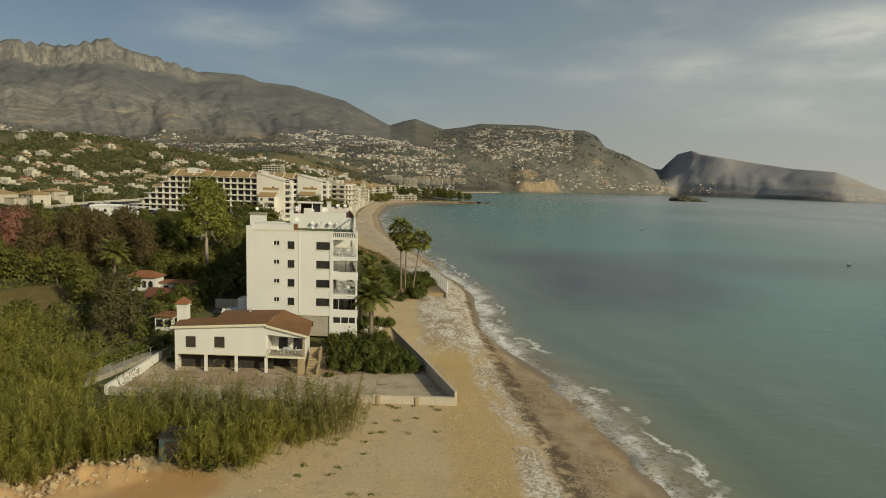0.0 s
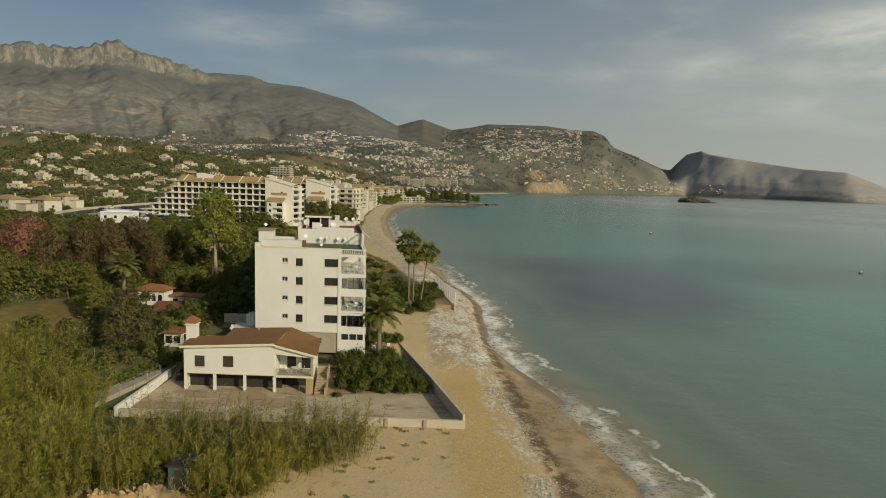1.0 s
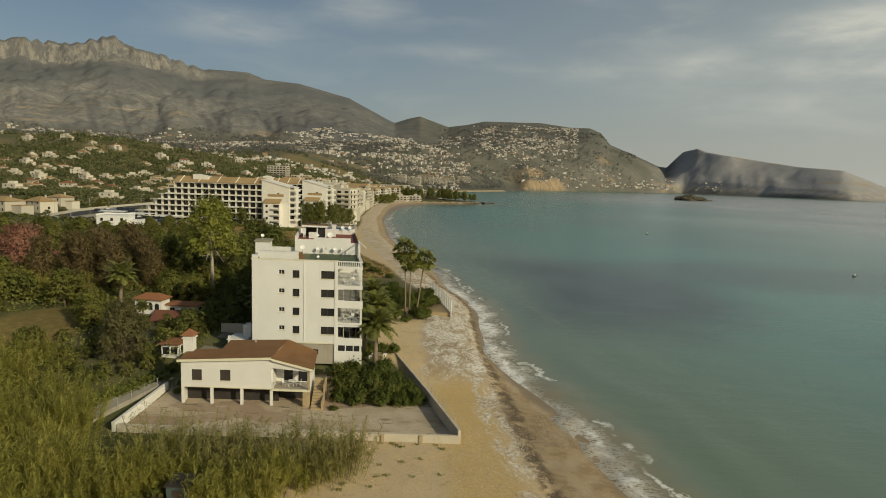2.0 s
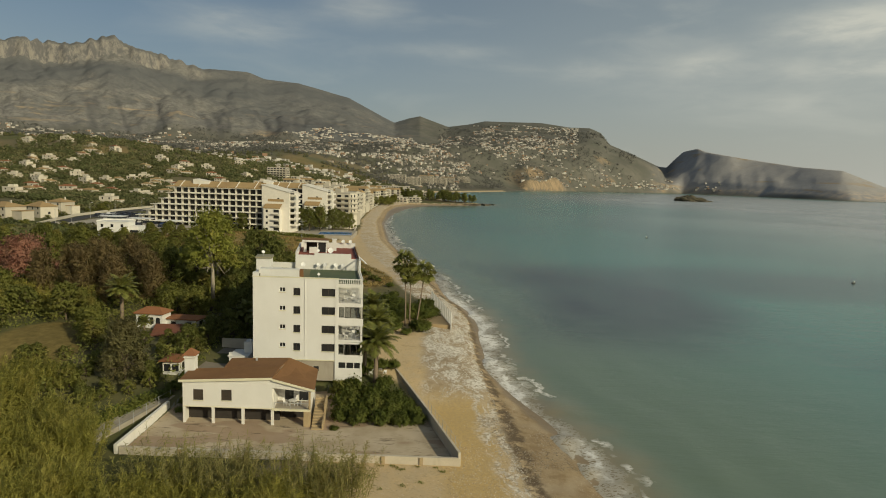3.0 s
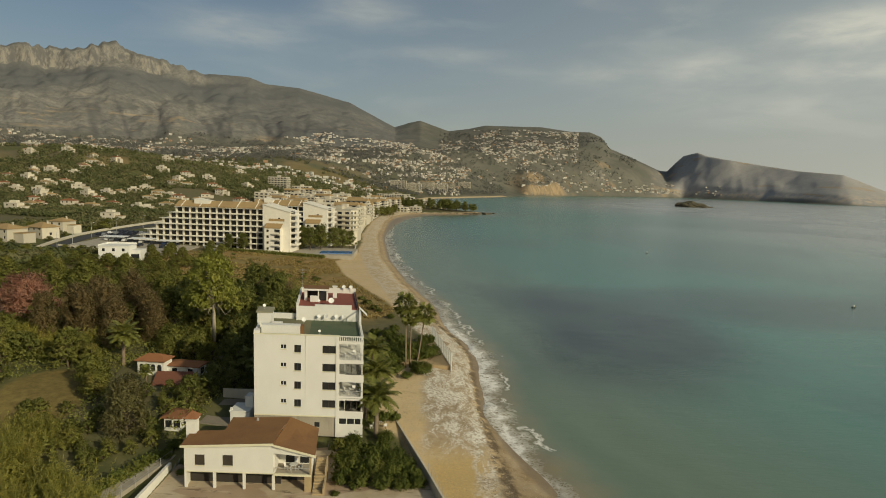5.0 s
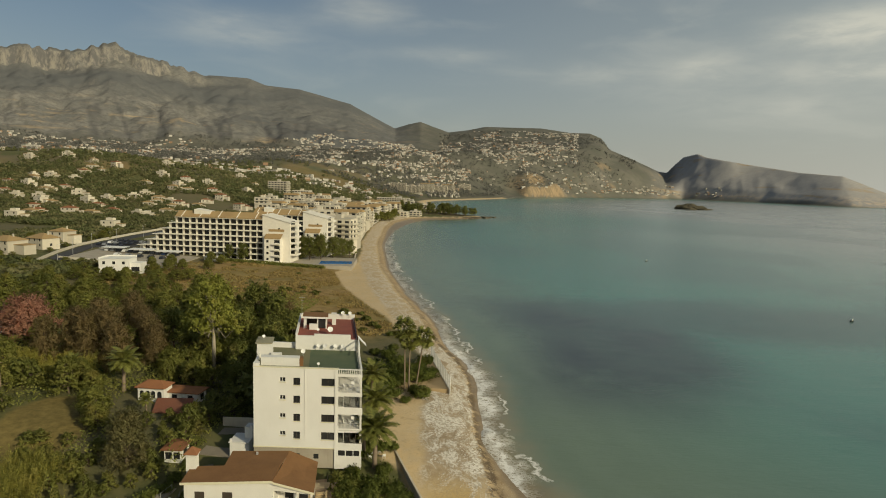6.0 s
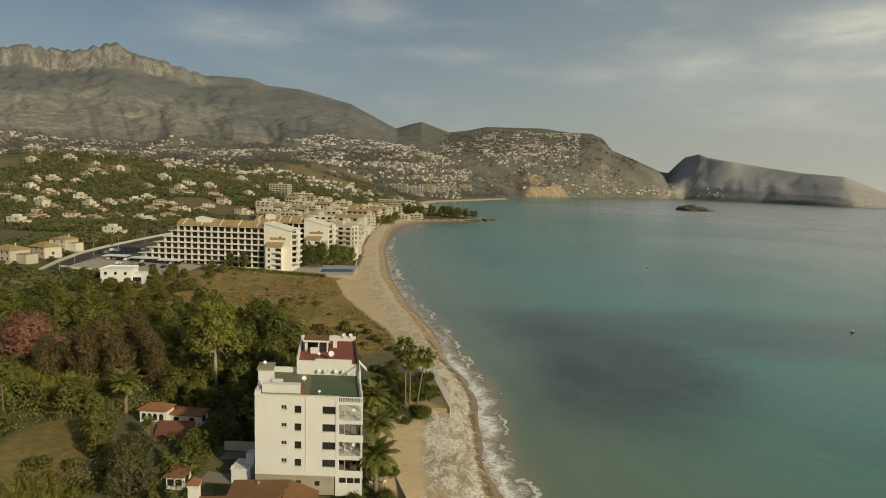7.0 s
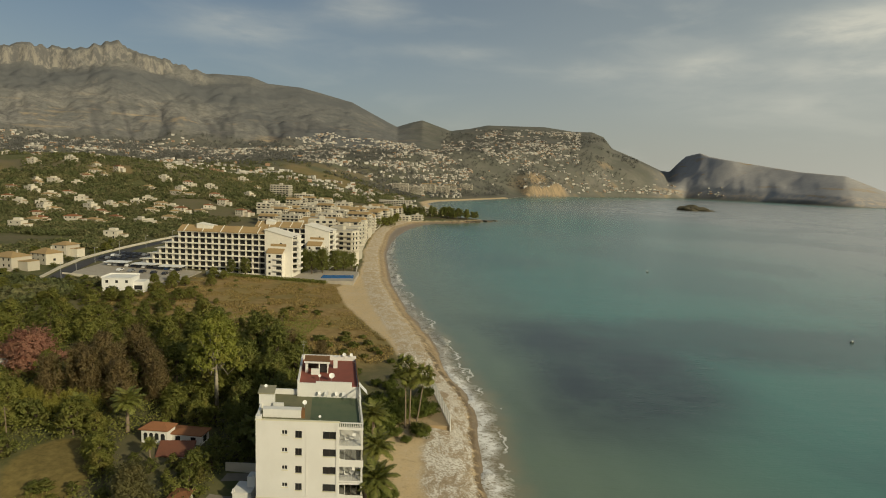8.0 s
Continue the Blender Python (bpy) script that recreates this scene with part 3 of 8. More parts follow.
def ground_material():
    m = Nodes("land_surface", 0.95, 0.0, 0.2)
    shore, sand, dry, lawn = m.attr("shore"), m.attr("sand"), m.attr("dry"), m.attr("lawn")
    big, mid, fine = m.noise(0.045, 4), m.noise(0.35, 5), m.noise(3.2, 4, 0.65)
    # undergrowth and scrub; further off a paler grey paints in the haze
    scrub = m.mix(m.ramp(mid, 0.35, 0.65), (0.078, 0.086, 0.032), (0.128, 0.122, 0.050))
    scrub = m.mix(m.ramp(m.noise(0.011, 5), 0.45, 0.62, 0, 0.8), scrub, (0.15, 0.125, 0.075))
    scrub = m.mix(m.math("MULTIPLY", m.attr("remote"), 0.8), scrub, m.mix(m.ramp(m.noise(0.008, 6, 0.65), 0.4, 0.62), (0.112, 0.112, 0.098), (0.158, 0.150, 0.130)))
    # rock and thin scrub of the mountains
    far = m.noise(0.005, 7, 0.68)
    stone = m.mix(m.ramp(far, 0.36, 0.60), (0.235, 0.222, 0.200), (0.160, 0.158, 0.148))
    stone = m.mix(m.ramp(m.noise(0.018, 6, 0.72), 0.5, 0.68, 0, 0.55), stone, (0.265, 0.242, 0.208))
    stone = m.mix(m.ramp(m.noise(0.045, 5, 0.75), 0.44, 0.60, 0, 0.7), stone, (0.125, 0.122, 0.108))
    # limestone of the cape, its colour lifted paler in place of haze
    stone = m.mix(m.math("MULTIPLY", m.attr("lime"), 0.8), stone, m.mix(m.ramp(m.noise(0.012, 6, 0.7), 0.35, 0.65), (0.425, 0.405, 0.39), (0.385, 0.37, 0.36)))
    streak = m.ramp(m.noise(0.03, 6, 0.75, stretch=(1, 1, 0.3)), 0.40, 0.62)
    stone = m.mix(m.math("MULTIPLY", m.attr("lime"), m.math("MULTIPLY", streak, 0.16)), stone, (0.22, 0.222, 0.215))
    crack = m.ramp(m.noise(0.055, 7, 0.75, stretch=(1, 1, 0.35)), 0.46, 0.62)
    stone = m.mix(m.math("MULTIPLY", m.attr("lime"), m.math("MULTIPLY", crack, 0.38)), stone, (0.29, 0.28, 0.27))
    nz = m.t.nodes.new("ShaderNodeSeparateXYZ")
    geo = m.t.nodes.new("ShaderNodeNewGeometry")
    m.t.links.new(geo.outputs["True Normal"], nz.inputs[0])
    pz = m.t.nodes.new("ShaderNodeSeparateXYZ")
    m.put(m.pos, pz.inputs[0])
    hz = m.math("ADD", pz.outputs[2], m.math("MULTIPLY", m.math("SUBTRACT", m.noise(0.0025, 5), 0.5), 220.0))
    shade_belt = m.math("MULTIPLY", m.ramp(hz, 430.0, 560.0), m.ramp(hz, 610.0, 730.0, 1.0, 0.0))
    # ledges of warm rock on the lower slopes; cloud shade painted dark on belt and shoulder
    ledge = m.ramp(m.noise(1.0, 4, 0.6, stretch=(0.0016, 0.0016, 0.030), distort=0.6), 0.52, 0.60)
    ledge = m.math("MULTIPLY", m.math("MULTIPLY", ledge, m.ramp(m.noise(0.006, 4, 0.6), 0.46, 0.60)), m.ramp(hz, 380.0, 470.0, 1.0, 0.0))
    stone = m.mix(m.math("MULTIPLY", ledge, 0.75), stone, (0.36, 0.275, 0.175))
    shade_belt = m.math("MAXIMUM", shade_belt, m.math("MULTIPLY", m.attr("shoulder"), m.ramp(m.noise(0.004, 5, 0.6), 0.36, 0.56, 0.95, 0.55)))
    stone = m.mix(m.math("MULTIPLY", shade_belt, 0.85), stone, (0.106, 0.110, 0.112))
    steep = m.math("MULTIPLY", m.ramp(nz.outputs[2], 0.40, 0.70, 1.0, 0.0), m.math("SUBTRACT", 1.0, m.math("MULTIPLY", m.attr("lime"), 0.8)))
    crag = m.mix(m.ramp(m.noise(0.03, 6, 0.75, stretch=(1, 1, 0.2)), 0.42, 0.60), (0.118, 0.115, 0.115), (0.275, 0.252, 0.215))
    # buff rock laid bare in the sea cliffs of the cape; mountain ravines darkened for scrub and gully shade
    sea_cliff = m.math("MULTIPLY", m.math("MULTIPLY", m.attr("lime"), m.ramp(pz.outputs[2], 18.0, 62.0, 1.0, 0.0)), m.ramp(m.noise(0.03, 5, 0.7, stretch=(1, 1, 0.12)), 0.44, 0.58))
    stone = m.mix(m.math("MULTIPLY", sea_cliff, 0.75), stone, (0.56, 0.46, 0.36))
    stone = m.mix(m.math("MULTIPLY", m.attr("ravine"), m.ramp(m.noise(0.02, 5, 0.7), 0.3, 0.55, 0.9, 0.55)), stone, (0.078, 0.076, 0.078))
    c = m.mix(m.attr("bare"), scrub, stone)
    c = m.mix(m.math("MULTIPLY", steep, 0.85), c, crag)
    c = m.mix(m.math("MULTIPLY", m.attr("ochre"), m.ramp(nz.outputs[2], 0.80, 0.97, 0.9, 0.0)), c, m.mix(m.ramp(m.noise(0.05, 5, 0.7, stretch=(1, 1, 0.08)), 0.38, 0.62), (0.36, 0.26, 0.155), (0.21, 0.165, 0.105)))
    # dry field
    field = m.mix(m.ramp(mid, 0.3, 0.7), (0.235, 0.155, 0.060), (0.325, 0.225, 0.095))
    field = m.mix(m.ramp(big, 0.42, 0.6, 0, 0.65), field, (0.17, 0.14, 0.05))
    field = m.mix(m.ramp(m.noise(0.09, 5, 0.65), 0.5, 0.64, 0, 0.7), field, (0.30, 0.225, 0.085))
    c = m.mix(m.math("MULTIPLY", dry, m.ramp(fine, 0.2, 0.6, 0.65, 1.0)), c, field)
    c = m.mix(m.ramp(m.math("ADD", lawn, m.math("MULTIPLY", mid, 0.3)), 0.4, 0.75), c, m.mix(m.ramp(m.noise(0.8, 5, 0.7), 0.3, 0.7), (0.135, 0.105, 0.036), (0.225, 0.17, 0.06)))
    # wet sand below the weedy bank; above it pale pebbles, gravel, yellow grit and smooth sand
    bank, north = m.attr("bank"), m.attr("north")
    warp = m.math("ADD", bank, m.math("ADD", m.math("MULTIPLY", m.math("SUBTRACT", m.noise(0.16, 4), 0.5), 3.2), m.math("MULTIPLY", m.math("SUBTRACT", m.noise(0.9, 4, 0.7), 0.5), 1.6)))
    beige = m.mix(m.ramp(mid, 0.35, 0.7), (0.585, 0.435, 0.245), (0.53, 0.41, 0.25))
    beige = m.mix(m.ramp(m.noise(0.09, 4), 0.42, 0.62, 0, 0.6), beige, (0.58, 0.455, 0.285))
    beige = m.mix(m.ramp(fine, 0.5, 0.72, 0, 0.45), beige, (0.32, 0.235, 0.13))
    beige = m.mix(m.ramp(m.noise(0.42, 5, 0.7), 0.58, 0.68, 0, 0.45), beige, (0.30, 0.225, 0.125))
    spk = m.t.nodes.new("ShaderNodeSeparateColor")
    m.put(m.voronoi(3.2)[1], spk.inputs[0])
    pebble = m.mix(m.ramp(spk.outputs[0], 0.1, 0.7), (0.40, 0.35, 0.27), (0.78, 0.74, 0.66))
    grit = m.mix(m.ramp(fine, 0.3, 0.65), (0.60, 0.415, 0.155), (0.47, 0.335, 0.155))
    stretch = m.ramp(north, 84.0, 96.0)
    ochre = m.math("MULTIPLY", m.math("MULTIPLY", m.ramp(warp, 1.5, 4.0), m.ramp(warp, 8.5, 12.0, 1.0, 0.0)), m.math("SUBTRACT", 1.0, stretch))
    beige = m.mix(m.math("MULTIPLY", ochre, 0.85), beige, grit)
    # brown gravel flats with pale drifts further along
    flat = m.math("MULTIPLY", m.math("MULTIPLY", m.ramp(warp, 0.5, 1.5), m.ramp(warp, 9.5, 12.0, 1.0, 0.0)), m.math("MULTIPLY", stretch, m.ramp(north, 160.0, 210.0, 1.0, 0.5)))
    brown = m.mix(m.ramp(m.noise(0.7, 5, 0.7), 0.35, 0.65), (0.25, 0.19, 0.125), (0.40, 0.32, 0.225))
    beige = m.mix(m.math("MULTIPLY", flat, 0.85), beige, brown)
    drift = m.ramp(m.noise(0.30, 7, 0.75, distort=0.8, stretch=(1.0, 0.5, 1.0)), 0.44, 0.54)
    pale = m.math("MULTIPLY", m.math("MULTIPLY", m.ramp(warp, 0.4, 1.0), m.ramp(warp, 2.6, 5.0, 1.0, 0.0)), m.ramp(m.noise(0.18, 4, 0.6), 0.36, 0.5, 0.35, 1.0))
    pale = m.math("MAXIMUM", m.math("MULTIPLY", pale, m.ramp(north, 150.0, 200.0, 1.0, 0.5)), m.math("MULTIPLY", flat, 0.9))
    beige = m.mix(m.math("MULTIPLY", m.math("MULTIPLY", pale, drift), 0.9), beige, pebble)
    # damp sand below the bank, darker where a wave has just run back
    damp = m.mix(m.ramp(m.noise(0.55, 6, 0.7), 0.38, 0.62), (0.27, 0.19, 0.105), (0.38, 0.285, 0.17))
    damp = m.mix(m.ramp(m.noise(0.14, 4, 0.6), 0.46, 0.62, 0.0, 0.6), damp, (0.43, 0.345, 0.235))
    beige = m.mix(m.ramp(warp, -0.9, 0.1, 0.92, 0.0), beige, damp)
    weed = m.math("MULTIPLY", m.math("MULTIPLY", m.ramp(warp, -1.7, -0.5), m.ramp(warp, 0.4, 1.3, 1.0, 0.0)), m.ramp(m.noise(0.45, 6, 0.75), 0.40, 0.53))
    weed = m.math("MULTIPLY", weed, m.ramp(north, 170.0, 240.0, 1.0, 0.35))
    beige = m.mix(m.math("MULTIPLY", weed, 0.88), beige, m.mix(fine, (0.06, 0.043, 0.028), (0.14, 0.10, 0.065)))
    beige = m.mix(m.math("MULTIPLY", m.attr("clay"), 0.85), beige, m.mix(mid, (0.52, 0.285, 0.10), (0.44, 0.25, 0.095)))
    wet = m.ramp(m.math("ADD", shore, m.math("MULTIPLY", m.math("SUBTRACT", m.noise(0.22, 4), 0.5), 3.2)), 0.4, 2.0, 1.0, 0.0)
    for size, share, tone in ((4.5, 0.80, (0.70, 0.64, 0.53)), (6.0, 0.72, (0.20, 0.145, 0.085)), (9.0, 0.62, (0.66, 0.59, 0.47))):
        dist, chip = m.voronoi(size)
        tint = m.t.nodes.new("ShaderNodeSeparateColor")
        m.put(chip, tint.inputs[0])
        speck = m.math("MULTIPLY", m.ramp(dist, 0.16, 0.30, 1.0, 0.0), m.ramp(tint.outputs[0], share, share + 0.05))
        beige = m.mix(m.math("MULTIPLY", speck, m.ramp(m.noise(0.23, 4, 0.65), 0.40, 0.60, 0.15, 0.85)), beige, tone)
    beige = m.mix(m.math("MULTIPLY", wet, 0.7), beige, (0.20, 0.145, 0.085))
    c = m.mix(sand, c, beige)
    m.colour(c)
    m.rough(m.mix(m.math("MULTIPLY", wet, sand), (0.95, 0.95, 0.95), (0.35, 0.35, 0.35)))
    m.bump(m.math("ADD", m.math("ADD", m.math("MULTIPLY", fine, 0.8), m.math("MULTIPLY", m.noise(0.6, 5, 0.6), 2.2)), m.math("MULTIPLY", m.noise(6.0, 3, 0.7), 0.5)), 0.36, 0.10)
    return m.mat


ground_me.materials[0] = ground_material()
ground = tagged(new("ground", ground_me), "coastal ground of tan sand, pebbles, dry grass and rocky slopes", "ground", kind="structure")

# ---- sea ----
wang = np.concatenate([np.linspace(-180, -50, 40)[:-1], np.linspace(-50, 50, 420), np.linspace(50, 180, 60)[1:]])
wrad = np.concatenate([[0.02, 15.0, 24.0], np.geomspace(30, 4960, 420)])
WA, WR = np.meshgrid(np.radians(wang[:-1]), wrad)
WX, WY = WR * np.sin(WA), WR * np.cos(WA)
WD = -shore_distance(WX, WY)
jag = 5 * (fbm(WX / 14, WY / 14, 3, 61) - 0.47)
roll_in = np.exp(-((WD - 4.2 + jag) / 1.1) ** 2) * smooth(fbm(WX / 22, WY / 22, 2, 66), 0.40, 0.55)
WZ = np.where(WD < 250, 0.55 * roll_in + 0.10 * np.sin(WD / 1.9 + jag) * np.exp(-np.maximum(WD, 0) / 18) + 0.12 * (fbm(WX / 5, WY / 5, 2, 63) - 0.47), 0)
swash = 0.55 * (WR < 260) * smooth(fbm(WX / 11, WY / 11, 3, 68), 0.46, 0.62)
WZ = np.where(WD < 0, np.minimum(WZ, 0.12 + 0.05 * jag) + swash * smooth(WD, -4.5, -0.5), WZ + swash * np.exp(-np.maximum(WD, 0) / 3.5))
wc, wr = WA.shape[1], WA.shape[0]
widx = np.arange(wr * wc).reshape(wr, wc)
wnx = np.roll(widx, -1, axis=1)
wf = np.stack([widx[:-1], wnx[:-1], wnx[1:], widx[1:]], axis=-1).reshape(-1, 4)
keep = WD.ravel()[wf].max(axis=1) > -14
sea_me = quads_mesh("sea", np.stack([WX, WY, WZ], axis=-1).reshape(-1, 3), wf[keep], bpy.data.materials.new("sea_mix"))
wob_x, wob_y = WX + 40 * (fbm(WX / 60, WY / 60, 3, 64) - 0.47), WY + 60 * (fbm(WX / 70, WY / 70, 3, 65) - 0.47)
BED, BAND = (50, 182, 33, 62), (108, 226, 84, 36)
bed = np.maximum(blob(wob_x, wob_y, BED[0], BED[1], BED[2], BED[3], 0.45), 0.75 * blob(wob_x, wob_y, BAND[0], BAND[1], BAND[2], BAND[3], 0.5))
for key, arr in (("out", WD), ("crest", roll_in), ("weedbed", bed)):
    at = sea_me.attributes.new(key, "FLOAT", "POINT")
    at.data.foreach_set("value", np.clip(arr, -50, 900).astype(np.float32).ravel())
sea_me.polygons.foreach_set("use_smooth", [True] * len(sea_me.polygons))


def sea_material():
    m = Nodes("sea_water", 0.22, 0.0, 0.5)
    out, crest = m.attr("out"), m.attr("crest")
    weed = m.ramp(m.noise(0.0085, 4, 0.5, stretch=(1.0, 0.75, 1), distort=0.4), 0.45, 0.58)
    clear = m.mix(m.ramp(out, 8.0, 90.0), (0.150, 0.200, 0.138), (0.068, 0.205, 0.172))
    # far water painted pale grey in place of the reflected sky
    far_sheen = m.mix(m.ramp(out, 110.0, 520.0), clear, (0.30, 0.315, 0.302))
    c = m.mix(m.math("MULTIPLY", weed, m.math("MULTIPLY", m.ramp(out, 28.0, 60.0, 0.0, 0.30), m.ramp(out, 300.0, 900.0, 1.0, 0.5))), far_sheen, (0.045, 0.075, 0.080))
    bed = m.math("MULTIPLY", m.attr("weedbed"), m.ramp(m.noise(0.045, 5, 0.6), 0.30, 0.62, 0.95, 0.70))
    c = m.mix(bed, c, (0.026, 0.036, 0.044))
    c = m.mix(m.ramp(m.math("ADD", out, m.math("MULTIPLY", m.math("SUBTRACT", m.noise(0.12, 4), 0.5), 8.0)), -0.5, 12.0, 0.92, 0.0), c, (0.29, 0.225, 0.13))
    jit = m.math("ADD", out, m.math("ADD", m.math("MULTIPLY", m.math("SUBTRACT", m.noise(0.10, 3, 0.6), 0.5), 13.0), m.math("MULTIPLY", m.math("SUBTRACT", m.noise(0.7, 4, 0.7), 0.5), 2.2)))
    wob = m.t.nodes.new("ShaderNodeVectorMath")
    wob.operation = "ADD"
    puff = m.t.nodes.new("ShaderNodeTexNoise")
    puff.inputs["Scale"].default_value, puff.inputs["Detail"].default_value = 0.8, 3
    m.t.links.new(m.pos, puff.inputs["Vector"])
    m.t.links.new(m.pos, wob.inputs[0])
    m.t.links.new(puff.outputs["Color"], wob.inputs[1])

    def lace(scale, width):
        mp = m.t.nodes.new("ShaderNodeMapping")
        mp.inputs["Scale"].default_value = (0.55, 1.25, 1.0)
        m.t.links.new(wob.outputs[0], mp.inputs["Vector"])
        vo = m.t.nodes.new("ShaderNodeTexVoronoi")
        vo.feature = "DISTANCE_TO_EDGE"
        vo.inputs["Scale"].default_value = scale
        m.t.links.new(mp.outputs[0], vo.inputs["Vector"])
        return m.ramp(vo.outputs["Distance"], width * 0.3, width, 1.0, 0.0)

    net = m.math("MAXIMUM", lace(0.75, 0.13), lace(1.9, 0.15))
    ragged = m.math("MAXIMUM", net, m.ramp(m.noise(1.3, 6, 0.75, distort=0.8, stretch=(1.0, 1.4, 1)), 0.50, 0.60))
    py = m.t.nodes.new("ShaderNodeSeparateXYZ")
    m.put(m.pos, py.inputs[0])
    far = m.ramp(py.outputs[1], 150.0, 215.0, 1.0, 0.45)
    full = m.math("MULTIPLY", m.ramp(py.outputs[1], 76.0, 92.0, 0.55, 1.0), m.ramp(m.noise(0.045, 2), 0.40, 0.55, 0.45, 1.0))
    zone = m.math("MULTIPLY", m.math("MULTIPLY", m.ramp(jit, 0.8, 4.6, 0.95, 0.0), full), far)
    dense = m.math("MULTIPLY", m.math("MULTIPLY", m.ramp(m.math("ABSOLUTE", m.math("SUBTRACT", jit, 1.2)), 0.2, 1.1, 1.0, 0.0), m.ramp(m.noise(0.5, 5, 0.7), 0.42, 0.56)), m.math("MULTIPLY", full, far))
    line = m.math("MULTIPLY", m.ramp(m.math("ABSOLUTE", m.math("SUBTRACT", jit, 5.2)), 0.1, 0.7, 0.95, 0.0), m.ramp(m.noise(0.09, 3), 0.48, 0.58))
    curl = m.math("MULTIPLY", m.math("MULTIPLY", crest, crest), m.ramp(m.noise(1.7, 5, 0.7), 0.38, 0.55))
    foam = m.math("MINIMUM", m.math("ADD", m.math("MULTIPLY", ragged, zone), m.math("ADD", dense, m.math("ADD", m.math("MULTIPLY", line, m.ramp(m.noise(1.6, 4), 0.35, 0.5)), curl))), 1.0)
    m.colour(m.mix(foam, c, (0.82, 0.80, 0.75)))
    m.rough(m.mix(foam, (0.24, 0.24, 0.24), (0.8, 0.8, 0.8)))
    ripples = m.math("ADD", m.noise(0.9, 5, 0.6, stretch=(0.6, 1.5, 1)), m.math("MULTIPLY", m.noise(0.16, 3, stretch=(0.6, 1.5, 1)), 2.0))
    m.bump(m.math("ADD", ripples, m.math("MULTIPLY", foam, 0.5)), 0.22, 0.22)
    return m.mat


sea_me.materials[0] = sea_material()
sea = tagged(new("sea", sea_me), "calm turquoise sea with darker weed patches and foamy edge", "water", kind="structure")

# ---- white five-storey apartment block ----
apartment = thing("apartment_building", (-20, 90, 2.6), "white five-storey apartment building with stacked balconies and roof terraces", "building")


def ap(name, mb, mat, parent=None, label=""):
    """A part of the apartment block, in the place's metres; its side walls run askew to the front."""
    mb.v = [(x + 20 - 0.2 * (y - 90), y - 90, z - 2.6) for x, y, z in mb.v]
    return part(name, mb, mat, parent or apartment, label)


def wall_with_holes(x0, x1, z0, z1, y0, y1, holes):
    """A wall along x with real openings: holes are (x0, x1, z0, z1)."""
    mb = MB()
    xs = sorted({x0, x1, *(h[0] for h in holes), *(h[1] for h in holes)})
    for a, b in zip(xs, xs[1:]):
        cut = sorted((h[2], h[3]) for h in holes if h[0] <= a and h[1] >= b)
        z = z0
        for lo, hi in cut:
            if lo > z:
                mb.box(a, y0, z, b, y1, lo)
            z = hi
        if z < z1:
            mb.box(a, y0, z, b, y1, z1)
    return mb


def ring(x0, x1, z0, z1, y0, y1, t, swap=False):
    """A frame in one piece round an opening."""
    mb = MB()
    o = [(x0, z0), (x1, z0), (x1, z1), (x0, z1)]
    n = [(x0 + t, z0 + t), (x1 - t, z0 + t), (x1 - t, z1 - t), (x0 + t, z1 - t)]
    v = [(x, y, z) for y in (y0, y1) for x, z in o + n]
    if swap:
        v = [(y, x, z) for x, y, z in v]
    f = []
    for i in range(4):
        j = (i + 1) % 4
        f += [(i, j, 4 + j, 4 + i), (8 + j, 8 + i, 12 + i, 12 + j), (j, i, 8 + i, 8 + j), (4 + i, 4 + j, 12 + j, 12 + i)]
    return mb.add(v, f)


FLOORS = [16.70, 13.80, 10.85, 7.95]
holes = []
for k, zc in enumerate(FLOORS):
    holes += [(-24.65, -23.75, zc - 0.10, zc + 0.62), (-22.5, -21.45, zc - 0.60, zc + 0.60), (-18.1, -16.05, zc - 0.60, zc + 0.62)]
holes += [(-22.3, -21.5, 4.1, 4.9), (-19.3, -18.5, 4.1, 4.9)]
ap("front_wall", wall_with_holes(-28.8, -15.5, 5.9, 18.85, 90.0, 90.3, holes[:-2]), PLASTER)
# lower front wall, coloured grey for the shade lying on it
ap("base_wall", wall_with_holes(-28.8, -15.5, 2.6, 5.9, 90.12, 90.3, holes[-2:]), CONCRETE, label="base wall in grey that stands in for its shade")
ap("side_wall", MB().box(-28.8, 90.3, 2.6, -28.5, 103.0, 18.85), PLASTER)
ap("balcony_wall", MB().box(-15.8, 90.3, 2.6, -15.5, 103.0, 18.1), PLASTER)
ap("back_wall", MB().box(-28.5, 102.7, 2.6, -15.8, 103.0, 18.5), PLASTER)
ap("roof_deck", MB().box(-28.5, 90.3, 18.1, -20.2, 102.7, 18.42), OLIVE_DECK)
ap("green_deck", MB().box(-20.2, 90.3, 18.1, -12.2, 102.7, 18.42), GREEN_DECK, label="green carpeted roof terrace")
for zc in (2.9, 5.9, 8.9, 11.9, 14.9):
    ap("floor_slab", MB().box(-28.5, 90.3, zc, -15.8, 102.7, zc + 0.2), CONCRETE)
rng = random.Random(4)
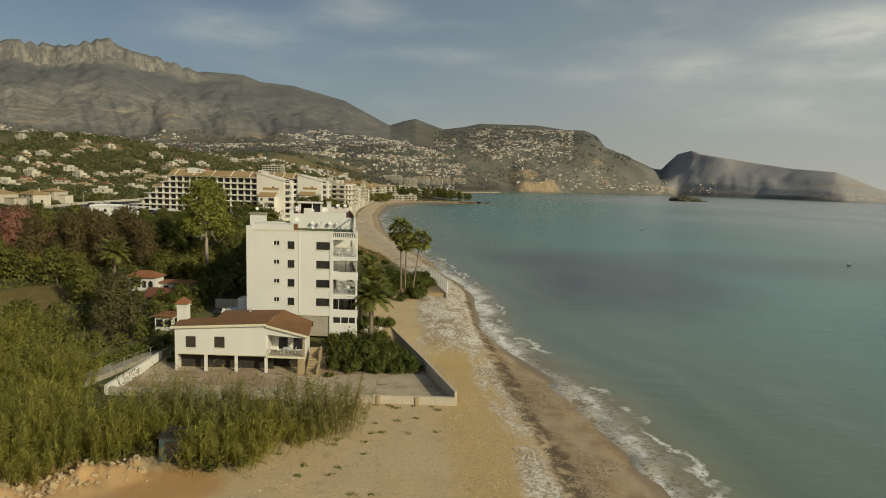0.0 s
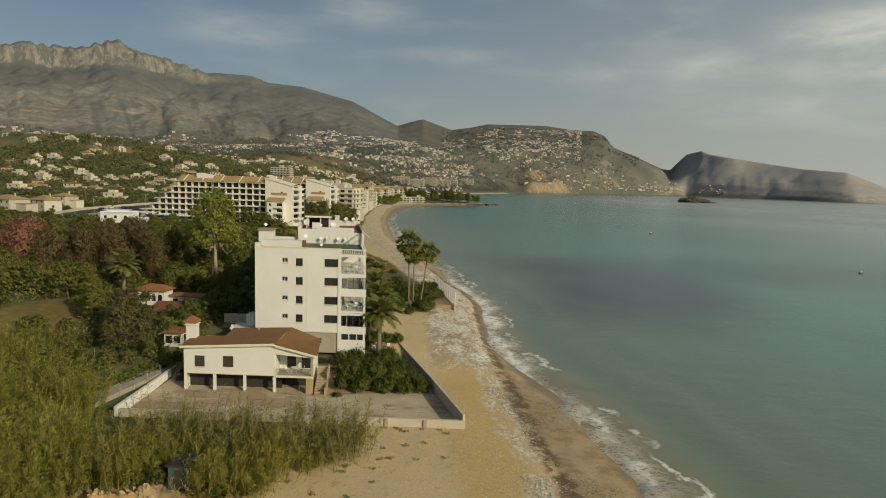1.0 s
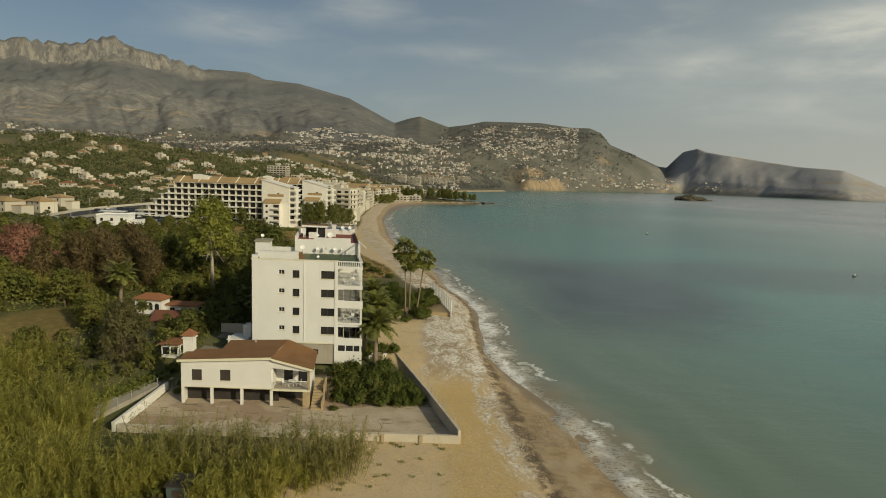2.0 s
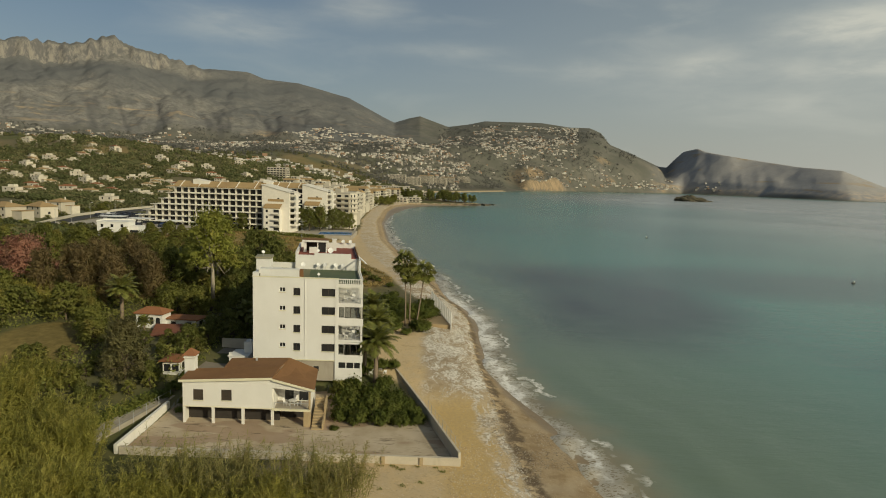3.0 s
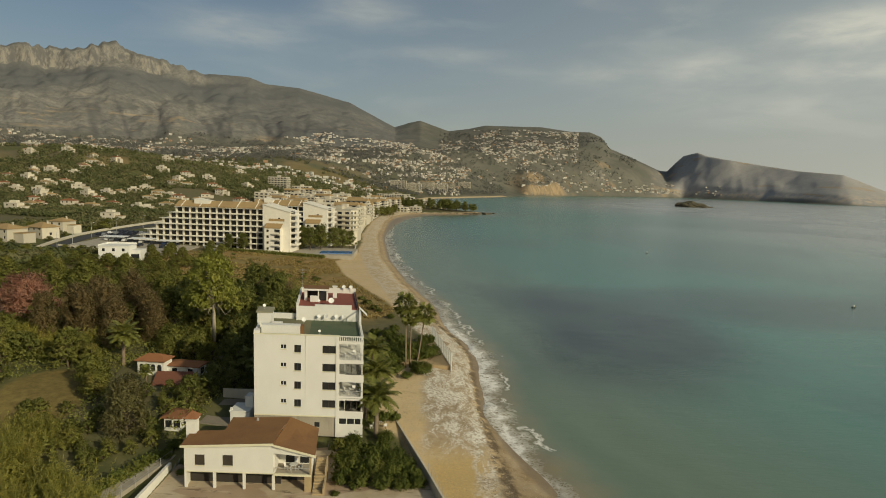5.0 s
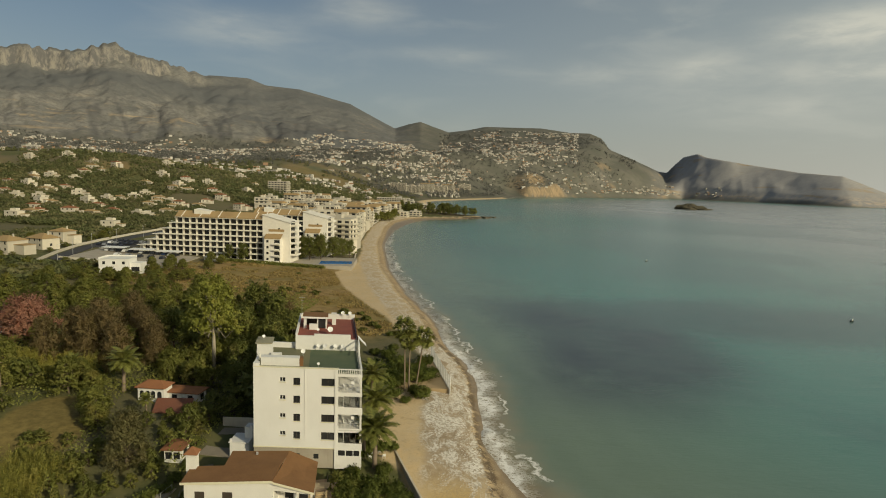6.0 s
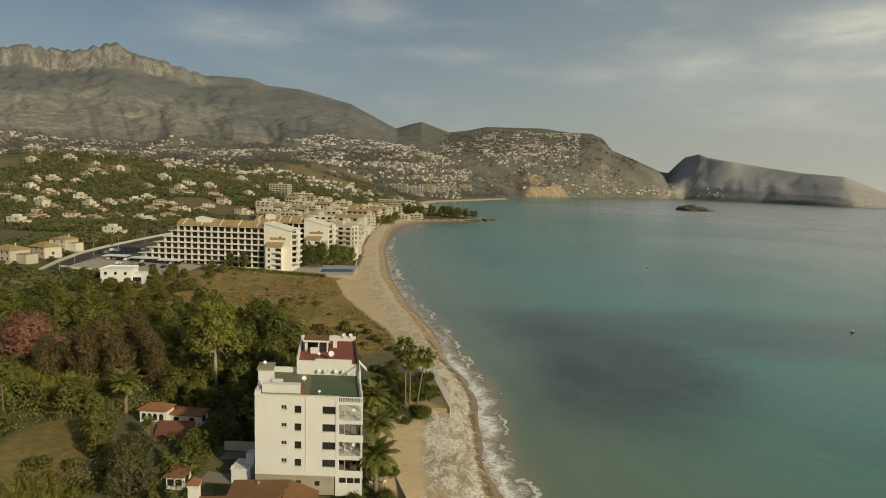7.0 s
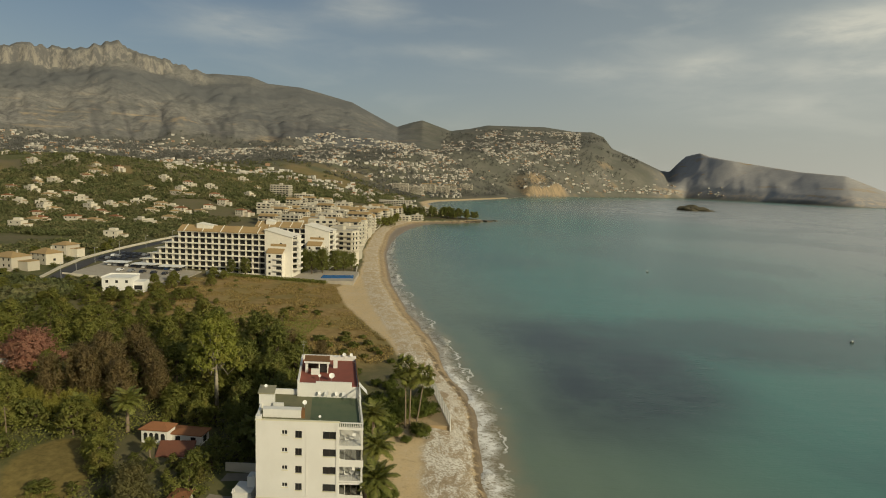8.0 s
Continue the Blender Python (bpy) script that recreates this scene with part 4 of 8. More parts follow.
for k, zc in enumerate(FLOORS):
    for x0, x1, lo, hi in ((-24.65, -23.75, -0.10, 0.62), (-22.5, -21.45, -0.60, 0.60), (-18.1, -16.05, -0.60, 0.62)):
        z0, z1 = zc + lo, zc + hi
        win = ap("window", MB().box(x0, 90.17, z0, x1, 90.20, z1), DARK_GLASS)
        ap("frame", ring(x0, x1, z0, z1, 90.12, 90.22, 0.06), SHUTTER if x0 > -24 else WHITE_PAINT, win)
        ap("mullion", MB().box((x0 + x1) / 2 - 0.03, 90.13, z0 + 0.06, (x0 + x1) / 2 + 0.03, 90.21, z1 - 0.06), SHUTTER if x0 > -24 else WHITE_PAINT, win)
        ap("sill", MB().box(x0 - 0.1, 89.9, z0 - 0.10, x1 + 0.1, 90.05, z0), TRIM, win)
        if x0 > -19 and k in (1, 2):
            ap("curtain", MB().box(x0 + 0.1, 90.24, z0 + 0.06, x0 + 0.75, 90.28, z1 - 0.06), CONCRETE, win)
            ap("curtain", MB().box(x1 - 0.6, 90.24, z0 + 0.06, x1 - 0.1, 90.28, z1 - 0.06), CONCRETE, win)
for x0 in (-22.3, -19.3):
    ap("window", MB().box(x0, 90.17, 4.1, x0 + 0.8, 90.2, 4.9), DARK_GLASS)
# parapets and trim
ap("parapet_cap", MB().box(-28.9, 89.94, 18.85, -15.4, 90.4, 18.97), TRIM)
ap("corner_pier", MB().box(-28.8, 90.0, 18.97, -27.9, 91.0, 19.5), PLASTER)
ap("parapet", MB().box(-28.8, 91.0, 18.42, -28.45, 103.0, 19.2), PLASTER)
ap("parapet", MB().box(-28.45, 102.6, 18.42, -22.0, 103.0, 19.35), PLASTER)
ap("pilaster", MB().box(-16.0, 89.92, 2.6, -15.5, 90.0, 18.85), PLASTER)
ap("downpipe", MB().box(-20.75, 89.93, 6.2, -20.68, 90.0, 18.8), PLASTER)
ap("base_band", MB().box(-28.85, 89.95, 5.82, -15.5, 90.0, 6.0), TRIM)
# loggias
SLABS = [17.84, 15.0, 12.05, 9.15, 6.15]
for zc in SLABS:
    ap("balcony_slab", MB().box(-15.5, 90.0, zc - 0.14, -11.7, 103.0, zc + 0.14), PLASTER)
for y0 in (90.0, 94.2, 98.4, 102.7):
    for a, b in zip(SLABS, SLABS[1:] + [3.0]):
        ap("column", MB().box(-12.05, y0, b + 0.14, -11.75, y0 + 0.3, a - 0.14), PLASTER)
ap("veranda_base", MB().box(-15.5, 90.0, 2.6, -11.7, 103, 3.0), PLASTER)
for k, zc in enumerate(SLABS[1:]):
    if k in (1, 3):
        ap("balcony_parapet", MB().box(-15.5, 89.95, zc - 0.45, -11.65, 90.1, zc + 0.75).box(-11.8, 90.1, zc - 0.45, -11.65, 103, zc + 0.75), PLASTER)
    else:
        rail = MB()
        for i in range(17):
            x = -15.45 + i * 0.22
            rail.box(x, 90.02, zc + 0.14, x + 0.03, 90.05, zc + 0.95)
        for i in range(54):
            y = 90.2 + i * 0.235
            rail.box(-11.75, y, zc + 0.14, -11.72, y + 0.03, zc + 0.95)
        rail.box(-15.5, 90.0, zc + 0.95, -11.7, 90.07, zc + 1.02).box(-11.77, 90.07, zc + 0.95, -11.7, 103, zc + 1.02)
        ap("balcony_rail", rail, METAL, label="thin grey metal railing")
    if k in (1, 3):
        # closed in with dark glass above the parapet
        for i in range(4):
            x = -15.5 + i * 0.95
            pane = ap("loggia_pane", MB().box(x, 90.0, zc + 0.75, x + 0.92, 90.04, zc + 2.45), CLEAR_GLASS)
            pane.visible_shadow = False
            ap("frame", ring(x, x + 0.95, zc + 0.75, zc + 2.5, 89.97, 90.06, 0.05), SHUTTER if i else WHITE_PAINT, pane)
        ap("lintel", MB().box(-15.5, 89.97, zc + 2.5, -11.7, 90.1, zc + 2.8), PLASTER)
    for y0 in (90.9, 95.2, 99.4):
        door = ap("balcony_door", MB().box(-15.5, y0, zc + 0.14, -15.46, y0 + 2.6, zc + 2.3), DARK_GLASS)
        ap("frame", ring(y0 - 0.06, y0 + 2.66, zc + 0.08, zc + 2.36, -15.46, -15.42, 0.06, True), WHITE_PAINT, door)
# roof terrace balustrade with turned posts
bal = MB().box(-15.5, 90.0, 17.99, -11.7, 90.22, 18.12).box(-15.5, 90.0, 18.78, -11.7, 90.22, 18.92)
bal.box(-11.92, 90.22, 18.78, -11.7, 103, 18.92).box(-11.92, 90.22, 17.99, -11.7, 103, 18.12)
ap("balustrade_rail", bal, PLASTER)
for i in range(13):
    x = -15.3 + i * 0.29
    ap("baluster", MB().tube([(x, 90.11, 18.12), (x, 90.11, 18.3), (x, 90.11, 18.5), (x, 90.11, 18.78)], [0.05, 0.085, 0.05, 0.06], 6), PLASTER)
for i in range(8):
    y = 91.5 + i * 1.6
    ap("baluster", MB().box(-11.88, y, 18.12, -11.74, y + 0.14, 18.78), PLASTER)
for y in (97.2, 99.2, 101.2, 103.0):
    ap("frame_post", MB().box(-11.92, y, 18.92, -11.76, y + 0.14, 20.6), WHITE_PAINT)
ap("frame_rail", MB().box(-11.92, 97.2, 20.6, -11.76, 103.14, 20.74), WHITE_PAINT)
ap("frame_rail", MB().box(-11.9, 97.34, 19.6, -11.8, 103.0, 19.68), WHITE_PAINT)
# veranda glazing at the foot
for x in (-15.4, -14.15, -12.95):
    pane = ap("veranda_pane", MB().box(x, 90.08, 4.75, x + 1.08, 90.11, 5.75), DARK_GLASS)
    ap("frame", ring(x - 0.07, x + 1.15, 4.7, 5.8, 90.03, 90.16, 0.07), WHITE_PAINT, pane)
ap("veranda_wall", MB().box(-15.5, 90.02, 3.0, -11.7, 90.2, 4.7).box(-15.5, 90.02, 5.8, -11.7, 90.2, 6.01), PLASTER)
# things on the roof
ap("rooftop_room", MB().box(-27.9, 92.3, 18.42, -21.7, 93.5, 19.7), PLASTER)
ap("rooftop_room_cap", MB().box(-27.95, 92.25, 19.7, -21.65, 93.55, 19.8), PLASTER)
ap("rooftop_ledge", MB().box(-26.6, 95.6, 18.42, -24.8, 96.0, 19.5), PLASTER)
ap("brown_side_panel", MB().box(-21.7, 92.3, 18.42, -21.1, 93.5, 19.75), BROWN_ROOF, label="brown panel at the end of the rooftop block")
ap("stair_hut", MB().box(-29.0, 96.0, 18.42, -26.6, 99.5, 20.9), PLASTER)
ap("stair_hut_roof", MB().box(-29.2, 95.8, 20.9, -26.4, 99.7, 21.08), TAN_DECK)
def rp(name, mb, mat, parent=None, label=""):
    mb.v = [(x + 1.7, y, z) for x, y, z in mb.v]
    return ap(name, mb, mat, parent, label)


# rear block with its red terrace
rp("rear_block", MB().box(-24.6, 103.0, 2.6, -13.6, 117.0, 20.4).box(-24.6, 101.8, 18.42, -13.9, 103.0, 20.4), PLASTER)
rp("red_terrace", MB().box(-24.3, 102.1, 20.4, -13.9, 116.7, 20.5), RED_DECK, label="red tiled roof terrace")
for b in ((-24.6, 101.8, -24.3, 117.0, 21.4), (-24.3, 116.7, -13.6, 117.0, 21.5), (-21.3, 101.8, -14.9, 102.1, 21.25), (-24.3, 101.8, -21.3, 102.1, 20.9)):
    rp("terrace_parapet", MB().box(b[0], b[1], 20.4, b[2], b[3], b[4]), PLASTER)
rp("terrace_rail", MB().box(-13.75, 102, 20.4, -13.6, 116.7, 20.95), BROWN_ROOF)
rp("pavilion_wall", MB().box(-23.5, 108.7, 20.5, -23.2, 112.2, 22.6).box(-23.2, 111.9, 20.5, -19.1, 112.2, 22.6).box(-22.4, 107.6, 20.5, -20.8, 108.0, 21.6), PLASTER)
for px in (-19.4, -21.0, -23.2):
    rp("pavilion_post", MB().box(px, 108.7, 20.5, px + 0.22, 109.0, 22.6), PLASTER)
rp("pavilion_roof", MB().box(-23.7, 108.4, 22.6, -18.9, 112.4, 22.75), BROWN_ROOF)
rp("pavilion_fascia", MB().box(-23.75, 108.3, 22.45, -18.85, 108.4, 22.78), PLASTER)
rp("pavilion_glass", MB().box(-20.8, 108.8, 20.6, -19.4, 108.84, 22.4), DARK_GLASS)
# dark sheet along the back wall, put in for the shade inside
rp("pavilion_shade", MB().box(-23.2, 111.6, 20.5, -19.2, 111.8, 22.5), SHUTTER)
for bx, by, bh in ((-18.2, 111.8, 22.6),):
    rp("chimney", MB().box(bx, by, 20.5, bx + 0.8, by + 0.8, bh).box(bx - 0.1, by - 0.1, bh, bx + 0.9, by + 0.9, bh + 0.14), PLASTER)
rp("corner_awning", MB().slab([(-13.6, 101.5, 20.9), (-12.2, 100.6, 19.7), (-12.2, 102.6, 19.7), (-13.6, 103.5, 20.9)], 0.06), WHITE_PAINT)
rp("antenna_mast", MB().tube([(-23.9, 110, 22.7), (-23.9, 110, 26.4)], [0.03, 0.02], 5).box(-24.4, 109.98, 26.0, -23.4, 110.02, 26.05).box(-24.2, 109.98, 25.5, -23.6, 110.02, 25.55), METAL)


def satellite_dish(at, r, turn, kind="dishes on the roof"):
    d = thing("satellite_dish", at, "round white satellite dish on a short mast", "antenna", kind, turn=turn)
    part("mast", MB().tube([(0, 0.05, 0), (0, 0.05, 0.9)], [0.03, 0.03], 6), METAL, d)
    mb = MB()
    n = 14
    verts = [(0, 0, 0)] + [(math.cos(w) * r * q, (q * q) * -0.18 * r, math.sin(w) * r * q) for q in (0.5, 1.0) for w in [2 * math.pi * i / n for i in range(n)]]
    faces = [(0, 1 + i, 1 + (i + 1) % n) for i in range(n)] + [(1 + i, 1 + n + i, 1 + n + (i + 1) % n, 1 + (i + 1) % n) for i in range(n)]
    verts = [(x, y * math.cos(0.5) + z * math.sin(0.5), -y * math.sin(0.5) + z * math.cos(0.5) + 0.95) for x, y, z in verts]
    mb.add(verts, faces)
    part("bowl", mb, WHITE_PAINT, d)
    part("feed_arm", MB().tube([(0, 0, 0.95 - 0.8 * r), (0, -r * 0.9, 0.9)], [0.015, 0.015], 5), METAL, d)
    return d


for x, y, z, r, t in ((-21.2, 94.2, 19.4, 0.55, 20), (-18.6, 91.0, 18.42, 0.32, 5), (-20.6, 101.2, 18.42, 0.45, 10), (-19.4, 101.2, 18.42, 0.55, -15), (-17.6, 101.2, 18.42, 0.5, 12), (-16.3, 101.2, 18.42, 0.5, -10),
                      (-18.5, 104.6, 20.5, 0.75, 15), (-16.0, 116.4, 20.9, 0.55, 0), (-14.6, 116.4, 20.9, 0.5, 10), (-20.7, 104.7, 20.4, 0.38, 10), (-28.0, 97.5, 20.8, 0.4, 30)):
    satellite_dish((x + (1.7 if y > 101 else 0) - 0.2 * (y - 90), y, z), r * 0.68, t)

# ---- cream house on posts ----
house = thing("beach_house", (-25, 81, 1.2), "cream single-storey house raised on posts with a brown roof", "house")


def hp(name, mb, mat, parent=None, label=""):
    mb.v = [(x + 25 - 0.12 * (y - 76), y - 81, z - 1.2) for x, y, z in mb.v]
    return part(name, mb, mat, parent or house, label)


hw = [(-32.2, -30.85, 4.35, 5.85), (-28.45, -27.05, 4.4, 5.9)]
front = wall_with_holes(-33.6, -21.6, 3.55, 6.95, 76.0, 76.25, hw)
hp("front_wall", front, CREAM)
hp("gable", MB().add([(-33.6, 76.0, 6.95), (-21.6, 76.0, 6.95), (-21.6, 76.0, 7.65), (-33.6, 76.25, 6.95), (-21.6, 76.25, 6.95), (-21.6, 76.25, 7.65)],
    [(0, 1, 2), (5, 4, 3), (0, 2, 5, 3), (1, 4, 5, 2), (0, 3, 4, 1)]), CREAM)
hp("porch_gable", MB().add([(-21.6, 76.0, 6.35), (-16.3, 76.0, 5.95), (-16.3, 76.0, 6.2), (-21.6, 76.0, 7.6), (-21.6, 76.25, 6.35), (-16.3, 76.25, 5.95), (-16.3, 76.25, 6.2), (-21.6, 76.25, 7.6)],
    [(0, 1, 2, 3), (7, 6, 5, 4), (0, 4, 5, 1), (1, 5, 6, 2), (2, 6, 7, 3), (3, 7, 4, 0)]), CREAM)
hp("left_wall", MB().box(-33.6, 76.25, 1.2, -33.35, 80.1, 6.9), CREAM)
hp("back_wall", MB().box(-33.35, 79.9, 1.2, -28.5, 80.15, 6.9).box(-28.5, 80.15, 1.2, -28.25, 84.6, 7.1).box(-28.25, 84.35, 1.2, -16.8, 84.6, 6.1), CREAM)
hp("right_wall", MB().box(-17.0, 79.0, 1.2, -16.75, 84.35, 5.9), CREAM)
hp("porch_inner_wall", MB().box(-21.6, 76.25, 3.45, -21.4, 79.4, 6.9).box(-21.4, 79.2, 3.45, -17.0, 79.4, 6.3), CREAM)
hp("floor", MB().box(-33.35, 76.25, 3.35, -28.5, 80.35, 3.5).box(-28.25, 76.25, 3.25, -17.0, 84.3, 3.45), CONCRETE)
hp("floor_edge", MB().box(-33.6, 75.97, 3.42, -21.6, 76.25, 3.55).box(-21.6, 75.9, 3.26, -16.5, 76.25, 3.5), TRIM)
# near-black wall added to stand for the shade under the house
hp("carport_back_wall", MB().box(-33.35, 77.7, 1.2, -20.9, 77.9, 3.34).box(-20.9, 78.9, 1.2, -16.9, 79.1, 3.24), CARPORT_SHADE, label="added dark wall in place of the shade under the house")
for x in (-33.6, -29.75, -25.75, -21.8):
    hp("post", MB().box(x, 75.98, 1.2, x + 0.36, 76.34, 3.42 if x < -22 else 3.26), CREAM)
hp("stone_pillar", MB().box(-17.4, 75.8, 1.2, -16.5, 76.6, 3.26).box(-16.75, 75.95, 3.5, -16.5, 76.2, 6.0), STONE)
for x0, x1, z0, z1 in hw:
    win = hp("window", MB().box(x0, 76.12, z0, x1, 76.15, z1), SHUTTER, label="closed dark brown roller blind")
    hp("sill", MB().box(x0 - 0.06, 75.94, z0 - 0.1, x1 + 0.06, 76.05, z0), TRIM, win)
    for i in range(9):
        zz = z0 + 0.06 + i * (z1 - z0) / 9
        hp("slat", MB().box(x0 + 0.03, 76.09, zz, x1 - 0.03, 76.12, zz + (z1 - z0) / 9 - 0.035), SHUTTER, win)
hp("roof", MB().slab([(-34.0, 75.7, 7.15), (-21.55, 75.7, 7.85), (-21.2, 80.3, 7.95), (-33.9, 80.3, 7.2)], 0.2), BROWN_ROOF)
hp("rear_roof", MB().slab([(-29.2, 80.3, 7.48), (-21.2, 80.3, 7.95), (-20.6, 85.0, 7.75), (-29.2, 85.0, 7.4)], 0.2), BROWN_ROOF)
hp("porch_roof", MB().slab([(-21.55, 75.7, 7.72), (-15.95, 75.7, 6.35), (-16.4, 85.0, 6.15), (-20.6, 85.0, 7.75)], 0.2), BROWN_ROOF)
hp("fascia", MB().slab([(-34.05, 75.64, 7.18), (-21.55, 75.64, 7.88), (-21.55, 75.7, 7.88), (-34.05, 75.7, 7.18)], 0.32), TRIM)
hp("porch_fascia", MB().slab([(-21.55, 75.64, 7.72), (-15.9, 75.64, 6.38), (-15.9, 75.7, 6.38), (-21.55, 75.7, 7.72)], 0.30), TRIM)
hp("chimney", MB().box(-34.4, 79.4, 5.0, -33.0, 80.8, 9.35).box(-34.55, 79.25, 9.0, -32.85, 80.95, 9.12), CREAM)
hp("chimney_cap", MB().add([(-34.7, 79.1, 9.4), (-32.7, 79.1, 9.4), (-32.7, 81.1, 9.4), (-34.7, 81.1, 9.4), (-33.7, 80.1, 10.3)], [(0, 1, 4), (1, 2, 4), (2, 3, 4), (3, 0, 4), (3, 2, 1, 0)]), TILE)
hp("porch_rail", MB().box(-21.4, 76.02, 4.3, -16.8, 76.08, 4.37).box(-21.4, 76.02, 3.5, -21.34, 76.08, 4.3).box(-19.2, 76.02, 3.5, -19.14, 76.08, 4.3), METAL)
hp("roof_vent", MB().box(-25.4, 83.6, 7.4, -25.1, 83.9, 7.95), METAL)
for x, tone in ((-20.4, 0), (-18.4, 0)):
    hp("porch_window", MB().box(x, 79.14, 3.6, x + 1.2, 79.2, 5.2), DARK_GLASS)
# stair up the side
for i in range(11):
    hp("step", MB().box(-16.3, 75.0 + i * 0.62, 1.2, -14.9, 75.62 + i * 0.62, 1.38 + i * 0.18), STONE)
hp("stair_wall", MB().box(-14.9, 75.0, 1.2, -14.7, 81.8, 2.2).box(-14.9, 78.4, 2.2, -14.7, 81.8, 3.4), STONE)

# porch furniture
tb = thing("porch_table", (-19.3, 77.6, 3.45), "white round plastic table on the porch", "table")
part("tabletop", MB().tube([(0, 0, 0.7), (0, 0, 0.74)], [0.55, 0.55], 14), WHITE_PAINT, tb)
for sx, sy in ((-0.3, -0.3), (0.3, -0.3), (0.3, 0.3), (-0.3, 0.3)):
    part("leg", MB().tube([(sx * 1.2, sy * 1.2, 0), (sx, sy, 0.7)], [0.03, 0.03], 5), WHITE_PAINT, tb)


def garden_chair(at, turn, group):
    c = thing("garden_chair", at, "white plastic garden chair", "chair", group, turn=turn)
    part("seat", MB().box(-0.25, -0.24, 0.42, 0.25, 0.24, 0.46), WHITE_PAINT, c)
    part("backrest", MB().slab([(-0.25, 0.24, 0.46), (0.25, 0.24, 0.46), (0.25, 0.36, 0.9), (-0.25, 0.36, 0.9)], 0.04), WHITE_PAINT, c)
    for sx in (-0.23, 0.19):
        for sy in (-0.23, 0.19):
            part("leg", MB().box(sx, sy, 0, sx + 0.04, sy + 0.04, 0.42), WHITE_PAINT, c)
    return c


for x, y, t in ((-20.2, 77.5, 80), (-18.4, 77.7, -90), (-19.2, 78.4, 0)):
    garden_chair((x, y, 3.45), t, "chairs on the porch")


def round_table(at, group):
    t = thing("garden_table", at, "round white garden table on one leg", "table", group)
    part("tabletop", MB().tube([(0, 0, 0.70), (0, 0, 0.74)], [0.45, 0.45], 14), WHITE_PAINT, t)
    part("leg", MB().tube([(0, 0, 0), (0, 0, 0.70)], [0.05, 0.05], 7), WHITE_PAINT, t)
    part("foot", MB().tube([(0, 0, 0), (0, 0, 0.04)], [0.25, 0.22], 10), WHITE_PAINT, t)


for z in (15.14, 9.29):
    round_table((-13.7, 91.5, z), "tables on the balconies")
    for x, y, t in ((-14.5, 91.3, 90), (-12.8, 91.4, -90), (-13.6, 92.4, 0)):
        garden_chair((x, y, z), t, "chairs on the balconies")
    round_table((-14.2, 96.5, z), "tables on the balconies")
    garden_chair((-15.0, 96.4, z), 80, "chairs on the balconies")
    garden_chair((-13.5, 97.2, z), -40, "chairs on the balconies")

# ---- walled yard ----
yard_mat = Nodes("worn_paving", 0.9)
yc = yard_mat.mix(yard_mat.ramp(yard_mat.noise(0.3, 5), 0.35, 0.65), (0.42, 0.335, 0.225), (0.52, 0.43, 0.31))
yc = yard_mat.mix(yard_mat.ramp(yard_mat.noise(0.17, 2, stretch=(0.5, 1.4, 1)), 0.50, 0.54, 0, 0.55), yc, (0.30, 0.195, 0.13))
yc = yard_mat.mix(yard_mat.ramp(yard_mat.noise(1.3, 5, 0.7, stretch=(0.3, 1.6, 1)), 0.57, 0.66, 0, 0.7), yc, (0.12, 0.09, 0.055))
yard_mat.colour(yc)
yard_mat.bump(yard_mat.noise(6, 3), 0.2, 0.02)
lone("pavement_yard", MB().prism([(-37, 66.9), (3.0, 66.9), (-0.9, 79.6), (-12, 90), (-37.4, 90)], 0.3, 1.2), yard_mat.mat, "worn tan and reddish paved yard", "pavement", kind="structure")
lone("wall_yard_front", MB().box(-37, 66.6, 0.4, 3.4, 66.95, 2.05), PALE_CONCRETE, "low weathered concrete yard wall", "wall", kind="structure")
for x in (-5.9, -1.4, -14, -22, -30):
    lone("wall_pier", MB().box(x, 66.45, 0.5, x + 0.4, 66.6, 2.0), STONE, "short concrete pier against the yard wall", "pier", "piers of the yard wall")
sw = MB()
P0, P1, P2 = (3.3, 66.7), (-0.9, 79.6), (-7.8, 99.5)
for (ax, ay), (bx2, by2) in ((P0, P1), (P1, P2)):
    L = math.hypot(bx2 - ax, by2 - ay)
    nx, ny = -(by2 - ay) / L * 0.15, (bx2 - ax) / L * 0.15
    sw.prism([(ax + nx, ay + ny), (ax - nx, ay - ny), (bx2 - nx, by2 - ny), (bx2 + nx, by2 + ny)][::-1], 0.3, 2.75)
lone("wall_beach_side", sw, PALE_CONCRETE, "grey concrete wall along the beach", "wall", kind="structure")
lone("wall_yard_left", MB().prism([(-37.6, 66.6), (-37.2, 66.6), (-37.5, 80.5), (-37.9, 80.5)], 0.4, 2.3), CREAM, "white rendered yard wall", "wall", kind="structure")
yf = thing("yard_fence", (0, 0, 0), "thin rusty mesh fence posts on the beach wall", "fence")
for i in range(9):
    t = i / 8
    x, y = 3.3 - 4.2 * t, 66.7 + 12.9 * t
    part("post", MB().tube([(x, y, 2.75), (x, y, 4.0)], [0.03, 0.03], 5), METAL, yf)
for z in (3.3, 3.95):
    part("wire", MB().tube([(3.3, 66.7, z), (-0.9, 79.6, z)], [0.012, 0.012], 4), METAL, yf)

